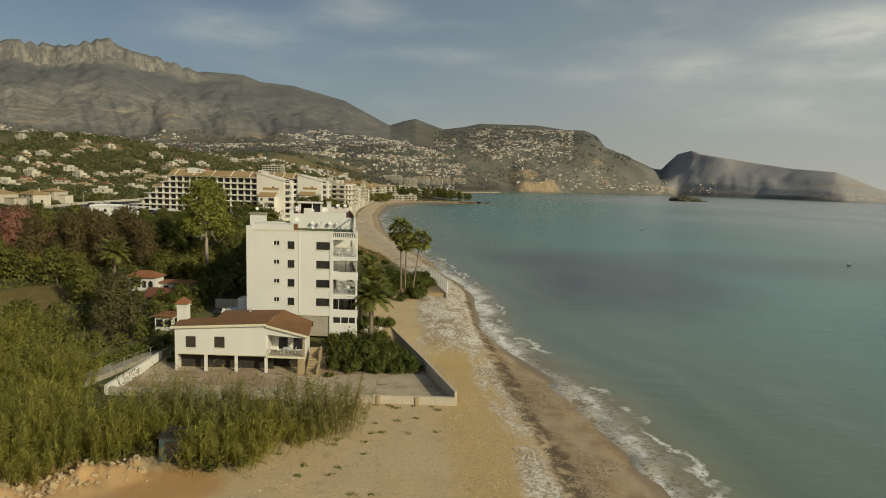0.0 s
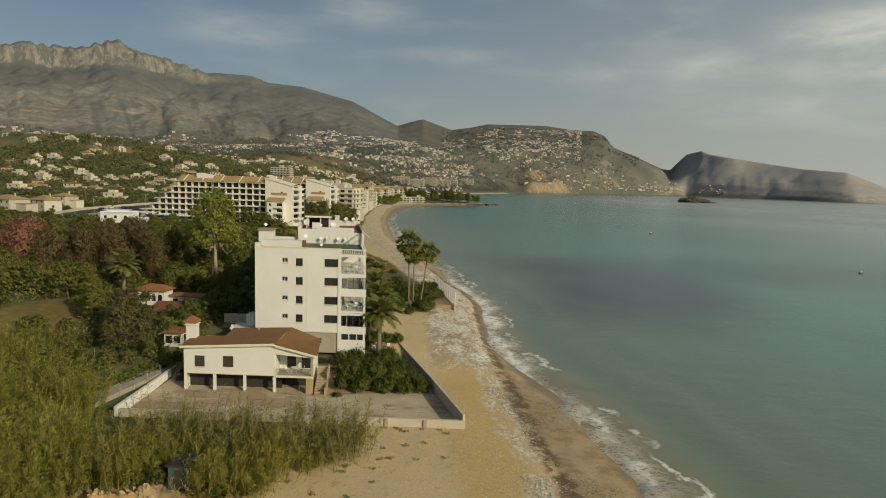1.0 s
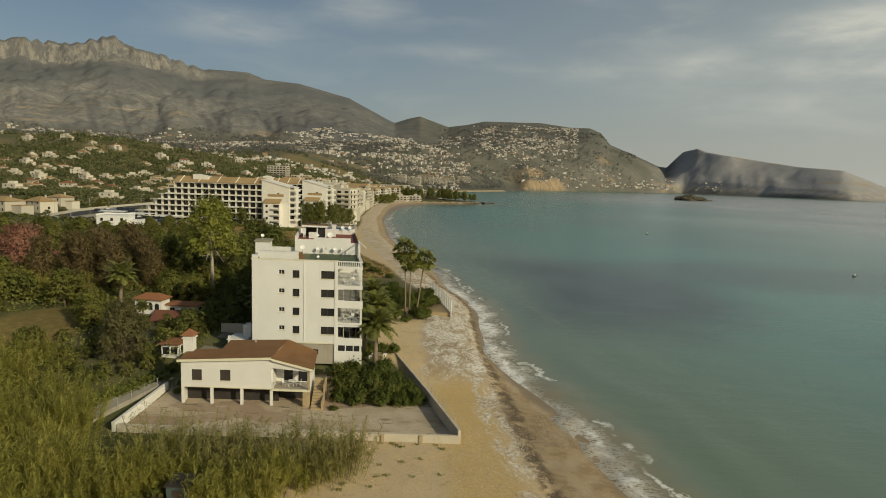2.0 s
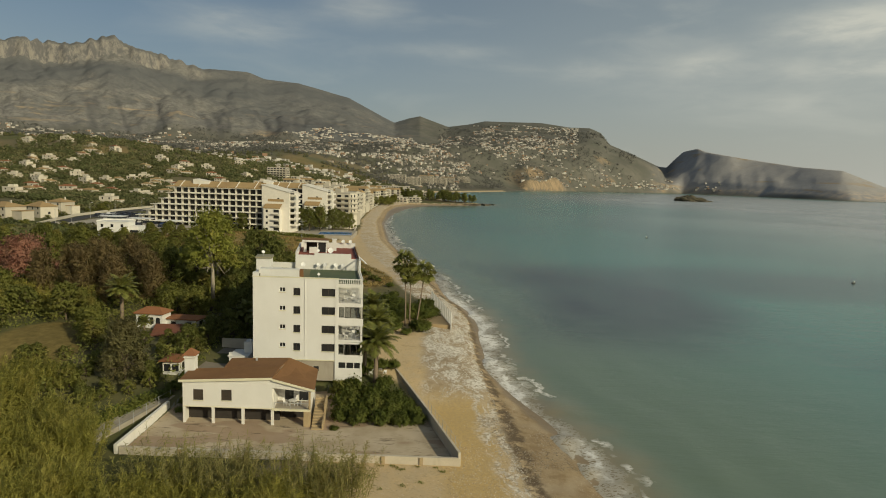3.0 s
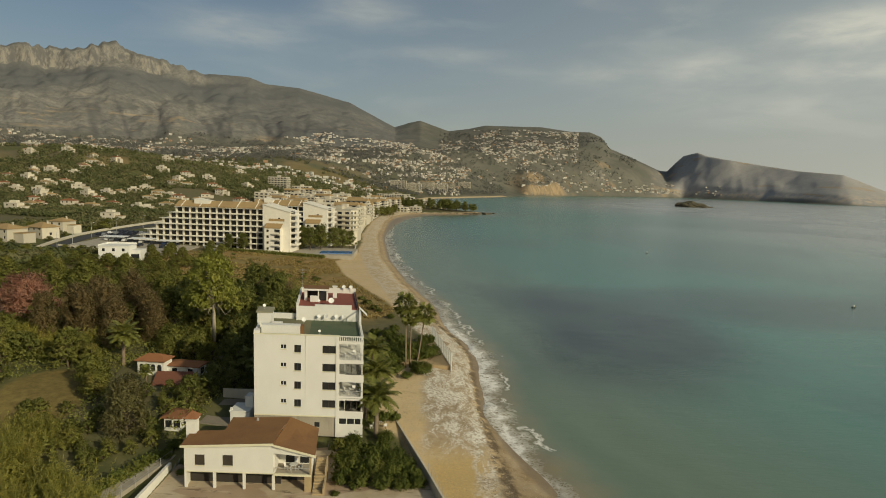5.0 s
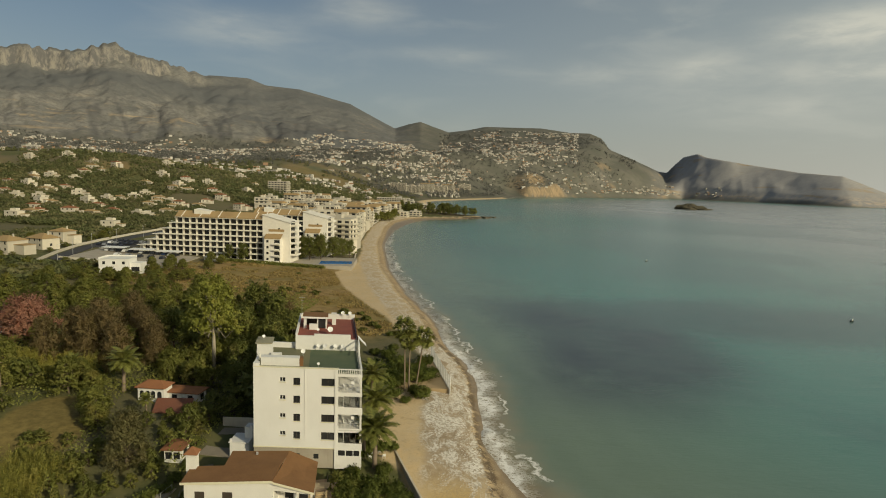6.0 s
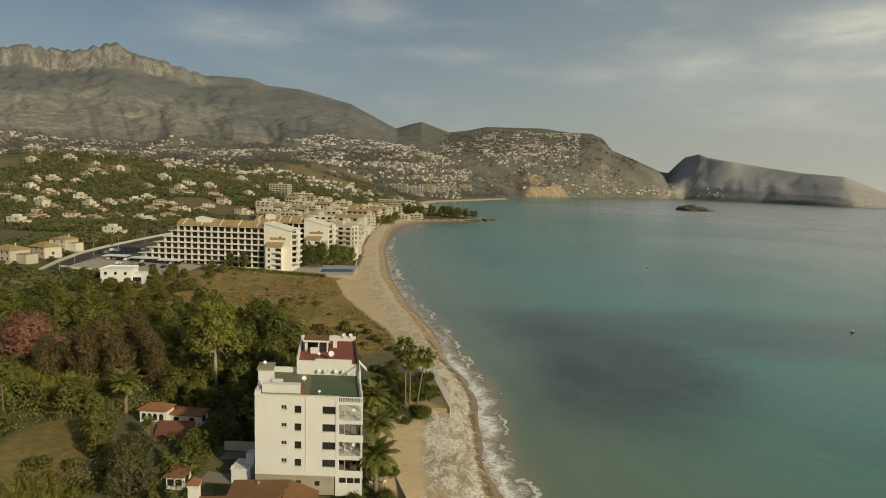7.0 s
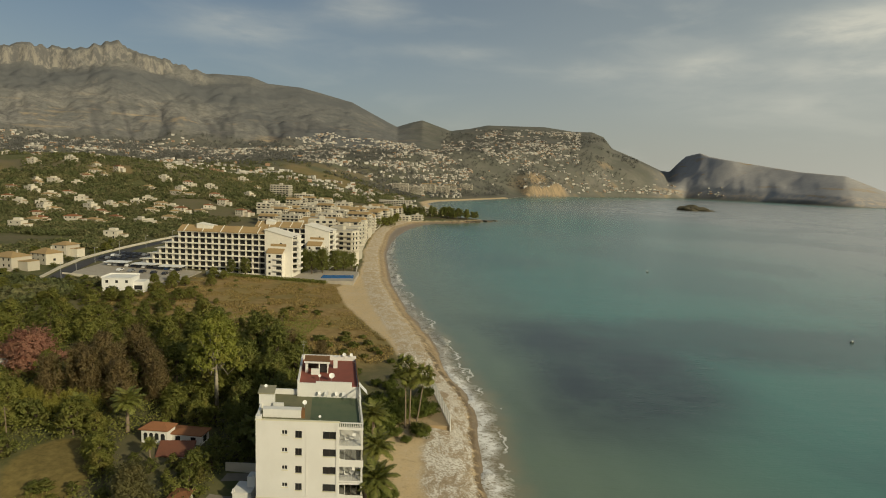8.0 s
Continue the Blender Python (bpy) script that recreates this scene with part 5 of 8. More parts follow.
# ---- trees, palms, shrubs, reeds ----
def crown_points(rng, lobes, per, fill=0.35):
    """Points and normals over a crown of leafy twigs that spring from uneven lobes (x, y, z, radius, squash)."""
    pts, nrm = [], []
    for x, y, z, r, sq in lobes:
        twigs = max(6, per // 13)
        d = rng.normal(0, 1, (twigs, 3)) + (0, 0, 0.35)
        d /= np.linalg.norm(d, axis=1, keepdims=True)
        ln = r * (0.55 + 0.85 * rng.random(twigs) ** 1.3)
        who = rng.integers(0, twigs, per)
        q = (0.15 + 0.85 * rng.random(per) ** 0.7) * ln[who]
        p = d[who] * q[:, None] + rng.normal(0, 0.10 * r, (per, 3)) * (1.15 - q / (1.4 * r))[:, None]
        p[:, 2] *= sq
        pts.append(p + (x, y, z))
        nrm.append(d[who] + rng.normal(0, 0.3, (per, 3)))
    return np.vstack(pts), np.vstack(nrm)


def make_tree(seed, height, spread, leaf, mat, leaves=1500, size=0.42, trunk=0.22, bare=0.3, lobes=9, aspect=0.6, label="", name="tree", droop=0.0, squash=0.8, category="tree"):
    rng, rr = np.random.default_rng(seed), random.Random(seed)
    t = thing(name, (0, 0, 0), label, category)
    mb = MB()
    lean = (rr.uniform(-0.4, 0.4), rr.uniform(-0.4, 0.4))
    fork = height * (bare + 0.12)
    mb.tube([(0, 0, -0.4), (lean[0] * 0.3, lean[1] * 0.3, fork * 0.6), (lean[0], lean[1], fork), (lean[0] * 1.5, lean[1] * 1.5, height * 0.8)], [trunk * 1.25, trunk, trunk * 0.8, trunk * 0.25], 7)
    lob = []
    for i in range(lobes):
        w = 2 * math.pi * (i * 0.382 + rr.uniform(-0.06, 0.06))
        f = i / max(lobes - 1, 1)
        zz = height * (bare + 0.08 + (0.88 - bare) * f) - spread * 0.12
        q = spread * (0.72 - 0.50 * f ** 1.5) * rr.uniform(0.35, 1.15)
        x, y = math.cos(w) * q + lean[0], math.sin(w) * q + lean[1]
        r = spread * rr.uniform(0.22, 0.42)
        lob.append((x, y, zz, r, squash))
        mb.tube([(lean[0], lean[1], fork * rr.uniform(0.8, 1.1)), (x * 0.55, y * 0.55, zz * 0.8), (x, y, zz)], [trunk * 0.5, trunk * 0.3, trunk * 0.08], 5)
    part("trunk", mb, BARK, t, smooth=True)
    p, n = crown_points(rng, lob, leaves // lobes)
    v, f = cards(p, n, size * rng.uniform(0.6, 1.3, len(p)), aspect, rng, droop)
    part("crown", quads_mesh("crown", v, f, mat, rounded(p, n, (lean[0], lean[1], height * 0.45), rng)), mat, t)
    return t


def make_palm(seed, height, fronds, length, trunk, label, fan=False, name="palm_tree"):
    rng, rr = np.random.default_rng(seed), random.Random(seed)
    t = thing(name, (0, 0, 0), label, "palm tree")
    bend = rr.uniform(-0.6, 0.6)
    path = [(bend * (i / 6) ** 2, 0, -0.3 + (height + 0.3) * i / 6) for i in range(7)]
    part("trunk", MB().tube(path, [trunk * 1.3] + [trunk * (1 - 0.05 * i) for i in range(6)], 9), PALM_BARK, t, smooth=True)
    vs, fs, k = [], [], 0
    for i in range(fronds):
        w = i * 2.39996
        up = 1.45 - (2.55 if fan else 1.55) * (i / fronds) ** 0.9 + rr.uniform(-0.12, 0.12)
        ln = length * (rr.uniform(0.62, 1.2) if fan else rr.uniform(0.85, 1.1))
        base = Vector((bend, 0, height))
        out = Vector((math.cos(w), math.sin(w), 0))
        side = Vector((-math.sin(w), math.cos(w), 0))
        pts = []
        steps = 9
        for s in range(steps + 1):
            q = s / steps
            ang = up - (0.45 if fan else 1.0) * q ** 1.5
            if s == 0:
                p = base.copy()
            else:
                p = pts[-1] + (out * math.cos(ang) + Vector((0, 0, 1)) * math.sin(ang)) * (ln / steps)
            pts.append(p)
        if fan:
            tip = pts[5]
            ray = (pts[6] - pts[4]).normalized()
            tw = rr.uniform(0.2, 1.2) * rr.choice((-1, 1))
            wide = (side * math.cos(tw) + ray.cross(side) * math.sin(tw)).normalized()
            nrm = ray.cross(wide).normalized()
            blades = 14
            for b in range(blades):
                th = -0.95 + 1.9 * b / (blades - 1)
                dirn = (ray * math.cos(th) + wide * math.sin(th)).normalized()
                end = tip + dirn * ln * 0.44 * rr.uniform(0.8, 1.15) + nrm * ln * rr.uniform(-0.10, 0.10) + Vector((0, 0, -0.07 * ln * rr.uniform(0.2, 1.0)))
                wv = dirn.cross(nrm).normalized() * 0.07
                mid = tip + dirn * ln * 0.28
                vs += [tuple(tip), tuple(mid + wv), tuple(end), tuple(mid - wv)]
                fs.append((k, k + 1, k + 2, k + 3))
                k += 4
            vs += [tuple(pts[0] - side * 0.04), tuple(pts[0] + side * 0.04), tuple(pts[5] + side * 0.02), tuple(pts[5] - side * 0.02)]
            fs.append((k, k + 1, k + 2, k + 3))
            k += 4
        else:
            for s in range(1, steps):
                for j in (0, 0.34, 0.67):
                    p = pts[s].lerp(pts[s + 1], j)
                    fwd = (pts[s + 1] - pts[s]).normalized()
                    size = ln * 0.24 * math.sin(math.pi * min(0.97, 0.12 + 0.86 * (s + j) / steps)) + 0.12
                    for sg in (-1, 1):
                        end = p + side * sg * size * 0.75 + fwd * size * 0.55 + Vector((0, 0, rr.uniform(-0.30, -0.05) * size))
                        vs += [tuple(p - fwd * 0.09), tuple(p + fwd * 0.09), tuple(end + fwd * 0.035), tuple(end - fwd * 0.035)]
                        fs.append((k, k + 1, k + 2, k + 3))
                        k += 4
    part("crown", quads_mesh("crown", np.array(vs), np.array(fs), LEAF_PALM), LEAF_PALM, t)
    if fan:
        p = np.column_stack([rng.normal(0, 0.30, 170) + bend * 0.9, rng.normal(0, 0.30, 170), height - rng.uniform(0.2, 1.9, 170)])
        v, f = cards(p, p - p.mean(axis=0), rng.uniform(0.25, 0.5, 170), 0.25, rng, 2.5)
        part("dry_skirt", quads_mesh("dry_skirt", v, f, REED_DRY), REED_DRY, t, "hanging dry brown fronds")
    return t


def make_shrub(seed, w, h, mat, leaves, size, label, name="shrub"):
    rng, rr = np.random.default_rng(seed), random.Random(seed)
    t = thing(name, (0, 0, 0), label, "shrub")
    lob = [(0.0, 0.0, h * 0.42, w * 0.44, 0.85)] + [(w * 0.36 * math.cos(i * 0.9) * rr.uniform(0.7, 1.1), w * 0.36 * math.sin(i * 0.9) * rr.uniform(0.7, 1.1), h * rr.uniform(0.24, 0.42), w * rr.uniform(0.24, 0.32), 0.85) for i in range(7)]
    mb = MB()
    for x, y, z, r, s in lob:
        mb.tube([(x * 0.2, y * 0.2, -0.2), (x * 0.7, y * 0.7, z * 0.6), (x, y, z)], [0.07, 0.05, 0.02], 5)
    part("stem", mb, BARK, t)
    p, n = crown_points(rng, lob, leaves // 8)
    p[:, 2] = np.maximum(p[:, 2], 0.05)
    v, f = cards(p, n, size * rng.uniform(0.6, 1.3, len(p)), 0.6, rng)
    part("foliage", quads_mesh("foliage", v, f, mat, rounded(p, n, (0, 0, h * 0.15), rng)), mat, t)
    return t


def proto(ob, x, y, scale=1.0, turn=0.0, tall=1.0):
    """Stand the first of a kind at a place of its own."""
    ob.matrix_basis = Matrix.LocRotScale((x, y, land_at(x, y)), Euler((0, 0, turn)), (scale, scale, scale * tall))
    return ob


def again(ob, x, y, scale=1.0, turn=0.0, tall=1.0, group=""):
    o = copy_thing(ob, Matrix.Identity(4))
    o.matrix_basis = Matrix.LocRotScale((x, y, land_at(x, y)), Euler((0, 0, turn)), (scale, scale, scale * tall))
    return tagged(o, group=group) if group else o


tall_green = make_tree(11, 19.0, 7.6, 0, LEAF_LIGHT, 17000, 0.19, 0.36, 0.40, 30, label="tall light green broadleaf tree with forked trunk")
proto(tall_green, -50.5, 128.5, 1.12, 0, 1.06)
for o in tall_green.children:
    if o.name.startswith("trunk"):
        o.data.materials[0] = PALE_BARK
pine = make_tree(12, 14, 5.8, 0, LEAF_DARK, 13000, 0.20, 0.25, 0.22, 30, label="dark green pine with an uneven crown")
proto(pine, -47, 137)
oak = make_tree(13, 9.5, 5.0, 0, LEAF_GREEN, 13000, 0.175, 0.22, 0.16, 32, label="rounded green broadleaf tree")
proto(oak, -57.5, 96.0, 0.62, 0, 0.9)
brown = make_tree(14, 12.5, 5.2, 0, LEAF_BROWN, 15000, 0.22, 0.2, 0.12, 40, 0.24, "brown feathery tamarisk tree", droop=-1.5, squash=1.25)
proto(brown, -75, 131)
pink = make_tree(15, 10.5, 8.6, 0, LEAF_PINK, 20000, 0.19, 0.30, 0.16, 34, label="dusty pink tree with a wide dense crown")
proto(pink, -102.0, 142, 1.05)
small = make_tree(16, 6, 3.2, 0, LEAF_GREEN, 4200, 0.18, 0.14, 0.14, 16, label="small green garden tree", name="garden_tree")
proto(small, -60, 100)
olive = make_tree(17, 5.5, 3.2, 0, LEAF_DARK, 4000, 0.185, 0.16, 0.15, 16, label="low dark green bushy shrub", name="bush", category="bush")
proto(olive, -80, 112)
grey = make_tree(18, 11.0, 4.9, 0, LEAF_GREY, 20000, 0.17, 0.24, 0.10, 40, 0.4, "grey-green feathery tree with a dense crown", droop=-0.6, squash=1.15)
proto(grey, -47.6, 87.5, 0.96, 0, 0.9)
far_pine = make_tree(19, 14, 5.8, 0, LEAF_DARK, 700, 0.75, 0.25, 0.22, 16, label="dark green pine on the headland")
proto(far_pine, -40, 815)
far_oak = make_tree(20, 9.5, 5.0, 0, LEAF_GREEN, 900, 0.55, 0.22, 0.16, 18, label="rounded green tree behind the bay beach")
proto(far_oak, -76, 690)
mid_oak = make_tree(22, 9.5, 5.0, 0, LEAF_GREEN, 8000, 0.215, 0.22, 0.16, 30, label="rounded green broadleaf tree of the wood")
proto(mid_oak, -88, 150)

W = "trees of the wood behind the houses"
for x, y, s, p in ((-58, 150, 0.75, tall_green), (-62, 162, 0.65, tall_green), (-72, 139, 0.95, brown), (-67, 133, 0.9, brown), (-85, 124, 0.9, brown), (-86, 144, 0.85, brown), (-79, 128, 0.95, brown), (-40, 136, 0.85, pine), (-46, 129, 0.55, oak), (-52, 134, 0.5, oak), (-57, 120, 0.55, oak),
                   (-98, 158, 1.0, mid_oak), (-70, 160, 1.0, mid_oak), (-58, 168, 0.8, mid_oak), (-84, 175, 0.9, mid_oak), (-108, 172, 0.9, mid_oak), (-126, 162, 1.0, mid_oak), (-136, 180, 0.9, mid_oak), (-70, 178, 0.85, pine), (-92, 186, 0.7, mid_oak), (-112, 186, 0.8, mid_oak), (-76, 194, 0.65, mid_oak), (-140, 205, 0.8, mid_oak), (-120, 218, 0.7, mid_oak), (-102, 210, 0.6, mid_oak)):
    again(p, x, y, s, (x * 5 + y) % 6.28, 1.0, W)
for x, y, s in ((-43, 148, 1.1), (-50, 158, 1.15), (-38, 128, 0.95), (-36, 142, 0.9), (-64, 138, 0.85), (-33, 120, 0.8), (-41, 118, 0.8), (-66, 156, 0.9), (-33, 113, 0.7), (-39, 112.5, 0.62), (-36, 119, 0.8), (-30.5, 121, 0.75), (-28, 128, 0.7), (-62, 190, 0.6), (-100, 192, 0.6), (-122, 178, 0.7),):
    again(pine, x, y, s, (x * 7 + y) % 6.28, 1.0, W)
for x, y, s in ((-82, 138, 1.0), (-70, 124, 0.9), (-83, 131, 0.95), (-63, 128, 0.8), (-78, 146, 1.05), (-44, 165, 0.8), (-34, 160, 0.7), (-31, 150, 0.65),):
    again(brown, x, y, s, (x * 7 + y) % 6.28, 1.0, W)
for x, y, s in ((-62, 101, 0.55), (-80, 97, 0.45), (-79, 90, 0.4), (-84, 101, 0.5), (-54, 84, 0.4), (-60, 127, 0.6), (-67, 110.5, 0.55), (-71, 114, 0.6), (-90, 118, 0.8), (-84, 108, 0.7), (-50, 117, 0.7), (-105, 150, 0.9), (-118, 150, 0.8), (-42, 121, 0.8),):
    again(oak, x, y, s, (x * 7 + y) % 6.28, 1.0, W)
for x, y, s in ((-130, 195, 0.7), (-66, 170, 0.9), (-80, 168, 0.9), (-92, 160, 0.85), (-54, 172, 0.7), (-110, 165, 0.9), (-96, 175, 0.85), (-75, 182, 0.8), (-85, 200, 0.5), (-113, 205, 0.6)):
    again(mid_oak, x, y, s, (x * 7 + y) % 6.28, 1.0, W)
rr = random.Random(8)
for i in range(165):
    x = rr.uniform(-150, -38)
    y = rr.uniform(92, 215)
    if x > -52 and y > 165 or (-76 < x < -58 and 82 < y < 108) or (-64 < x < -38 and 94 < y < 116) or (-56 < x < -45 and 120 < y < 127) or x > -42 and y < 118 or y > 232 + x * 0.35:
        continue
    again(rr.choice((small, olive, olive, small, mid_oak)), x, y, rr.uniform(0.65, 1.1), rr.uniform(0, 6.28), rr.uniform(0.8, 1.1), "bushes of the wood")

rr = random.Random(53)
for i in range(46):
    x, y = rr.uniform(-66, -47), rr.uniform(76, 93)
    if abs(x + 47.6) < 3 and y > 84 or x > -66 + 0.9 * (y - 60) + 10:
        continue
    again(rr.choice((olive, olive, small)), x, y, rr.uniform(0.35, 0.62), rr.uniform(0, 6.28), rr.uniform(0.6, 0.85), "low bushes on the slope by the lane")
# undergrowth that fills the wood
ug = np.random.default_rng(61)
ux, uy = ug.uniform(-165, -34, 130000), ug.uniform(74, 225, 130000)
lawn_m = blob(ux, uy, -67.0 - 0.25 * (uy - 97), 97.0, 8.0, 11.0, 0.35)
ok = (lawn_m < 0.4) & ((uy > 86) | (ux < -47)) & (uy < 236 + ux * 0.35) & ~((ux > -60) & (ux < -42) & (uy > 98) & (uy < 115)) & ~((ux > -54) & (ux < -46) & (uy < 128)) & ~((ux > -38.5) & (uy < 104)) & ~((ux > -46) & (uy > 168))
ux, uy = ux[ok], uy[ok]
uh = 4.8 * np.clip(fbm(ux / 7, uy / 7, 3, 62) * 1.7 - 0.45, 0.05, 1.0)
uz = land(ux, uy) + uh * ug.random(len(ux)) ** 0.6
un = ug.normal(0, 1, (len(ux), 3))
un[:, 2] = np.abs(un[:, 2])
uv, uf = cards(np.column_stack([ux, uy, uz]), un, ug.uniform(0.12, 0.30, len(ux)), 0.6, ug)
half = len(uf) // 2
lone("undergrowth", quads_mesh("undergrowth", uv[:half * 4], uf[:half], LEAF_GREEN), LEAF_GREEN, "tangled green undergrowth below the trees", "undergrowth", kind="stuff")
lone("brambles", quads_mesh("brambles", uv[half * 4:], uf[half:] - half * 4, LEAF_DARK), LEAF_DARK, "dark green brambles and weeds below the trees", "undergrowth", kind="stuff")

# palms
fanpalm = make_palm(3, 13.9, 84, 3.0, 0.18, "tall slender fan palm with a hanging dry skirt", True)
proto(fanpalm, -7.6, 126.0)
again(fanpalm, -6.7, 126.4, 0.95, 2.0, 0.86, group="tall fan palms")
again(fanpalm, -5.3, 127.4, 0.95, 4.0, 0.9, group="tall fan palms").matrix_basis = Matrix.LocRotScale((-5.3, 127.4, land_at(-5.3, 127.4)), Euler((0, radians(9), 0)), (0.95, 0.95, 0.86))
datepalm = make_palm(5, 6.0, 40, 3.5, 0.36, "date palm with a wide crown of arching fronds")
proto(datepalm, -9.8, 92.0, 1.1)
for x, y, s, t in ((-11.0, 102.2, 1.1, 1.0), (-11.9, 94.4, 0.85, 0.5), (-13.5, 117.0, 1.05, 2.2), (-62.5, 113.5, 1.05, 0.7), (-52.6, 103.0, 0.5, 4.0), (-32.5, 106.0, 0.85, 1.7), (-36.5, 110.0, 0.8, 0.2), (-74.0, 116.0, 0.7, 2.8), (-38, 124, 0.8, 5.0)):
    again(datepalm, x, y, s, t, group="date palms in the gardens")

# shrubs before the apartment block and along the beach
for x, y, s, p in ((-43.5, 99.5, 0.8, olive), (-40.5, 101.5, 0.75, olive), (-37.5, 104.5, 0.8, olive), (-34.5, 107.5, 0.8, olive), (-41.5, 105.5, 0.9, olive), (-38.0, 109.0, 0.95, olive), (-44.0, 103.0, 0.6, small), (-42.5, 96.0, 0.6, olive), (-34.0, 111.5, 0.9, olive), (-44.0, 93.0, 0.55, small), (-43.8, 87.5, 0.6, olive), (-42.9, 85.6, 0.5, small), (-46.5, 96.5, 0.42, small), (-47.5, 101.0, 0.5, olive), (-44.5, 98.8, 0.55, olive), (-50.5, 99.0, 0.5, olive), (-43.0, 101.5, 0.6, olive), (-41.0, 97.5, 0.5, olive), (-54.5, 101.0, 0.45, olive), (-39.5, 93.5, 0.4, olive), (-50.0, 80.0, 0.5, olive), (-47.2, 77.5, 0.4, olive), (-53.0, 78.5, 0.45, small), (-56.5, 82.5, 0.5, olive), (-58.5, 87.0, 0.45, olive), (-51.5, 82.5, 0.45, olive), (-45.0, 83.5, 0.4, small), (-60.5, 83.0, 0.5, small), (-60.5, 103.0, 0.6, olive), (-55, 121, 0.9, small), (-51, 122, 1.0, small), (-47, 119, 0.8, small), (-58, 125, 1.0, small), (-53, 127, 0.9, small)):
    again(p, x, y, s, x * 2 + y, 0.95, "dense bushes between villa and apartment block")
again(small, -14.6, 86.0, 0.62, 1.0, 0.9, "garden bushes round the house")
again(olive, -29.0, 87.5, 0.4, 2.0, 0.8, "garden bushes round the house")
shrub = make_shrub(21, 4.2, 4.0, LEAF_SHRUB, 7000, 0.15, "dense glossy dark green shrub")
proto(shrub, -12.5, 82.0)
low_shrub = make_shrub(25, 4.2, 4.0, LEAF_DARK, 1300, 0.34, "low dark bush on the dry field")
proto(low_shrub, -70, 225, 0.4, 0, 0.8)
SG = "shrubs between the house and the beach wall"
for x, y, s in ((-9.3, 81.0, 0.92), (-5.8, 80.6, 0.82), (-3.3, 80.2, 0.68), (-12.6, 86.3, 1.0), (-9.0, 85.6, 0.95), (-6.0, 85.0, 0.78), (-13.0, 78.6, 0.62), (-10.3, 77.8, 0.7), (-7.2, 77.7, 0.68), (-4.6, 77.6, 0.62), (-2.3, 78.2, 0.55), (-8.0, 90.0, 0.62), (-12.8, 90.0, 0.5), (-4.4, 83.8, 0.6), (-11.2, 96.0, 0.6), (-9.2, 96.6, 0.55), (-7.4, 97.0, 0.5), (-12.6, 94.0, 0.55)):
    again(shrub, x, y, s, x * 3.1, 1.12, SG)
for x, y, s in ((-3.9, 122.4, 1.0), (-4.9, 124.6, 0.8), (-4.4, 132.5, 1.2), (-6.6, 133.0, 1.3), (-2.9, 134.5, 1.25), (-12.2, 123.5, 1.25), (-9.6, 121.8, 0.8), (-12.8, 127.5, 1.4), (-9.6, 129.0, 1.3), (-16.0, 122.0, 1.1), (-6.9, 119.0, 0.55), (-11.5, 133.0, 1.2), (-8.5, 136.5, 1.15), (-5.4, 139.0, 1.1), (-4.0, 146.0, 1.0), (-14.5, 130.0, 1.1), (-15.5, 138.0, 1.25), (-11.0, 143.0, 1.15), (-13.5, 150.0, 1.0), (-17.5, 152.0, 0.7), (-13.0, 158.0, 0.6), (-19.0, 125.0, 0.7), (-16.0, 108.0, 0.5),
                (-24.0, 160.0, 0.7), (-27.0, 170.0, 0.6), (-15.5, 172.0, 0.55), (-20.0, 180.0, 0.5)):
    again(shrub, x, y, s, x * 2.3, 0.85, "shrubs along the top of the beach")
for x, y, s in ((-39.5, 83.0, 0.5), (-39.3, 85.5, 0.5), (-36.2, 82.6, 0.45), (-13.2, 75.4, 0.28), (-31.0, 88.0, 0.4), (-38.6, 88.5, 0.5), (-35.6, 79.6, 0.35)):
    again(shrub, x, y, s, x, 1.0, "garden bushes round the house")


def reed_bed(name, spots, mat, seed, label, tall):
    """A bed of giant cane: leaning stems in clumps, with long drooping blades."""
    rng = np.random.default_rng(seed)
    x, y, dx, dy, grow = spots
    n = len(x)
    z0 = land(x, y)
    h = tall * grow * rng.uniform(0.55, 1.1, n)
    lean = np.column_stack([dx, dy]) * 0.16 + rng.normal(0, 0.10, (n, 2))
    V = []
    base = np.column_stack([x, y, z0 - 0.2])
    top = np.column_stack([x + lean[:, 0] * h, y + lean[:, 1] * h, z0 + h])
    a = rng.uniform(0, 6.28, n)
    sv = np.column_stack([np.cos(a), np.sin(a), 0 * a]) * 0.03
    V.append(np.stack([base - sv, base + sv, top + sv * 0.3, top - sv * 0.3], axis=1))
    for b in range(34):
        q = (rng.uniform(0.10, 1.0, n) ** 0.62)[:, None]
        p = base + (top - base) * q
        a = rng.uniform(0, 6.28, n)
        out = np.column_stack([np.cos(a), np.sin(a), 0 * a])
        side = np.column_stack([-np.sin(a), np.cos(a), 0 * a])
        ln = (rng.uniform(0.35, 1.0, n))[:, None]
        up = rng.uniform(0.1, 1.5, n)[:, None]
        mid = p + out * ln * 0.34 + np.array([0, 0, 1.0]) * ln * 0.50 * up
        end = p + out * ln * 0.85 + np.array([0, 0, 1.0]) * ln * (0.80 * up - 0.30)
        wv = side * 0.030 + np.array([0, 0, 0.015])
        V.append(np.stack([p, mid - wv, end, mid + wv], axis=1))
    v = np.concatenate(V).reshape(-1, 3)
    return lone(name, quads_mesh(name, v, np.arange(len(v)).reshape(-1, 4), mat), mat, label, "reeds", kind="stuff")


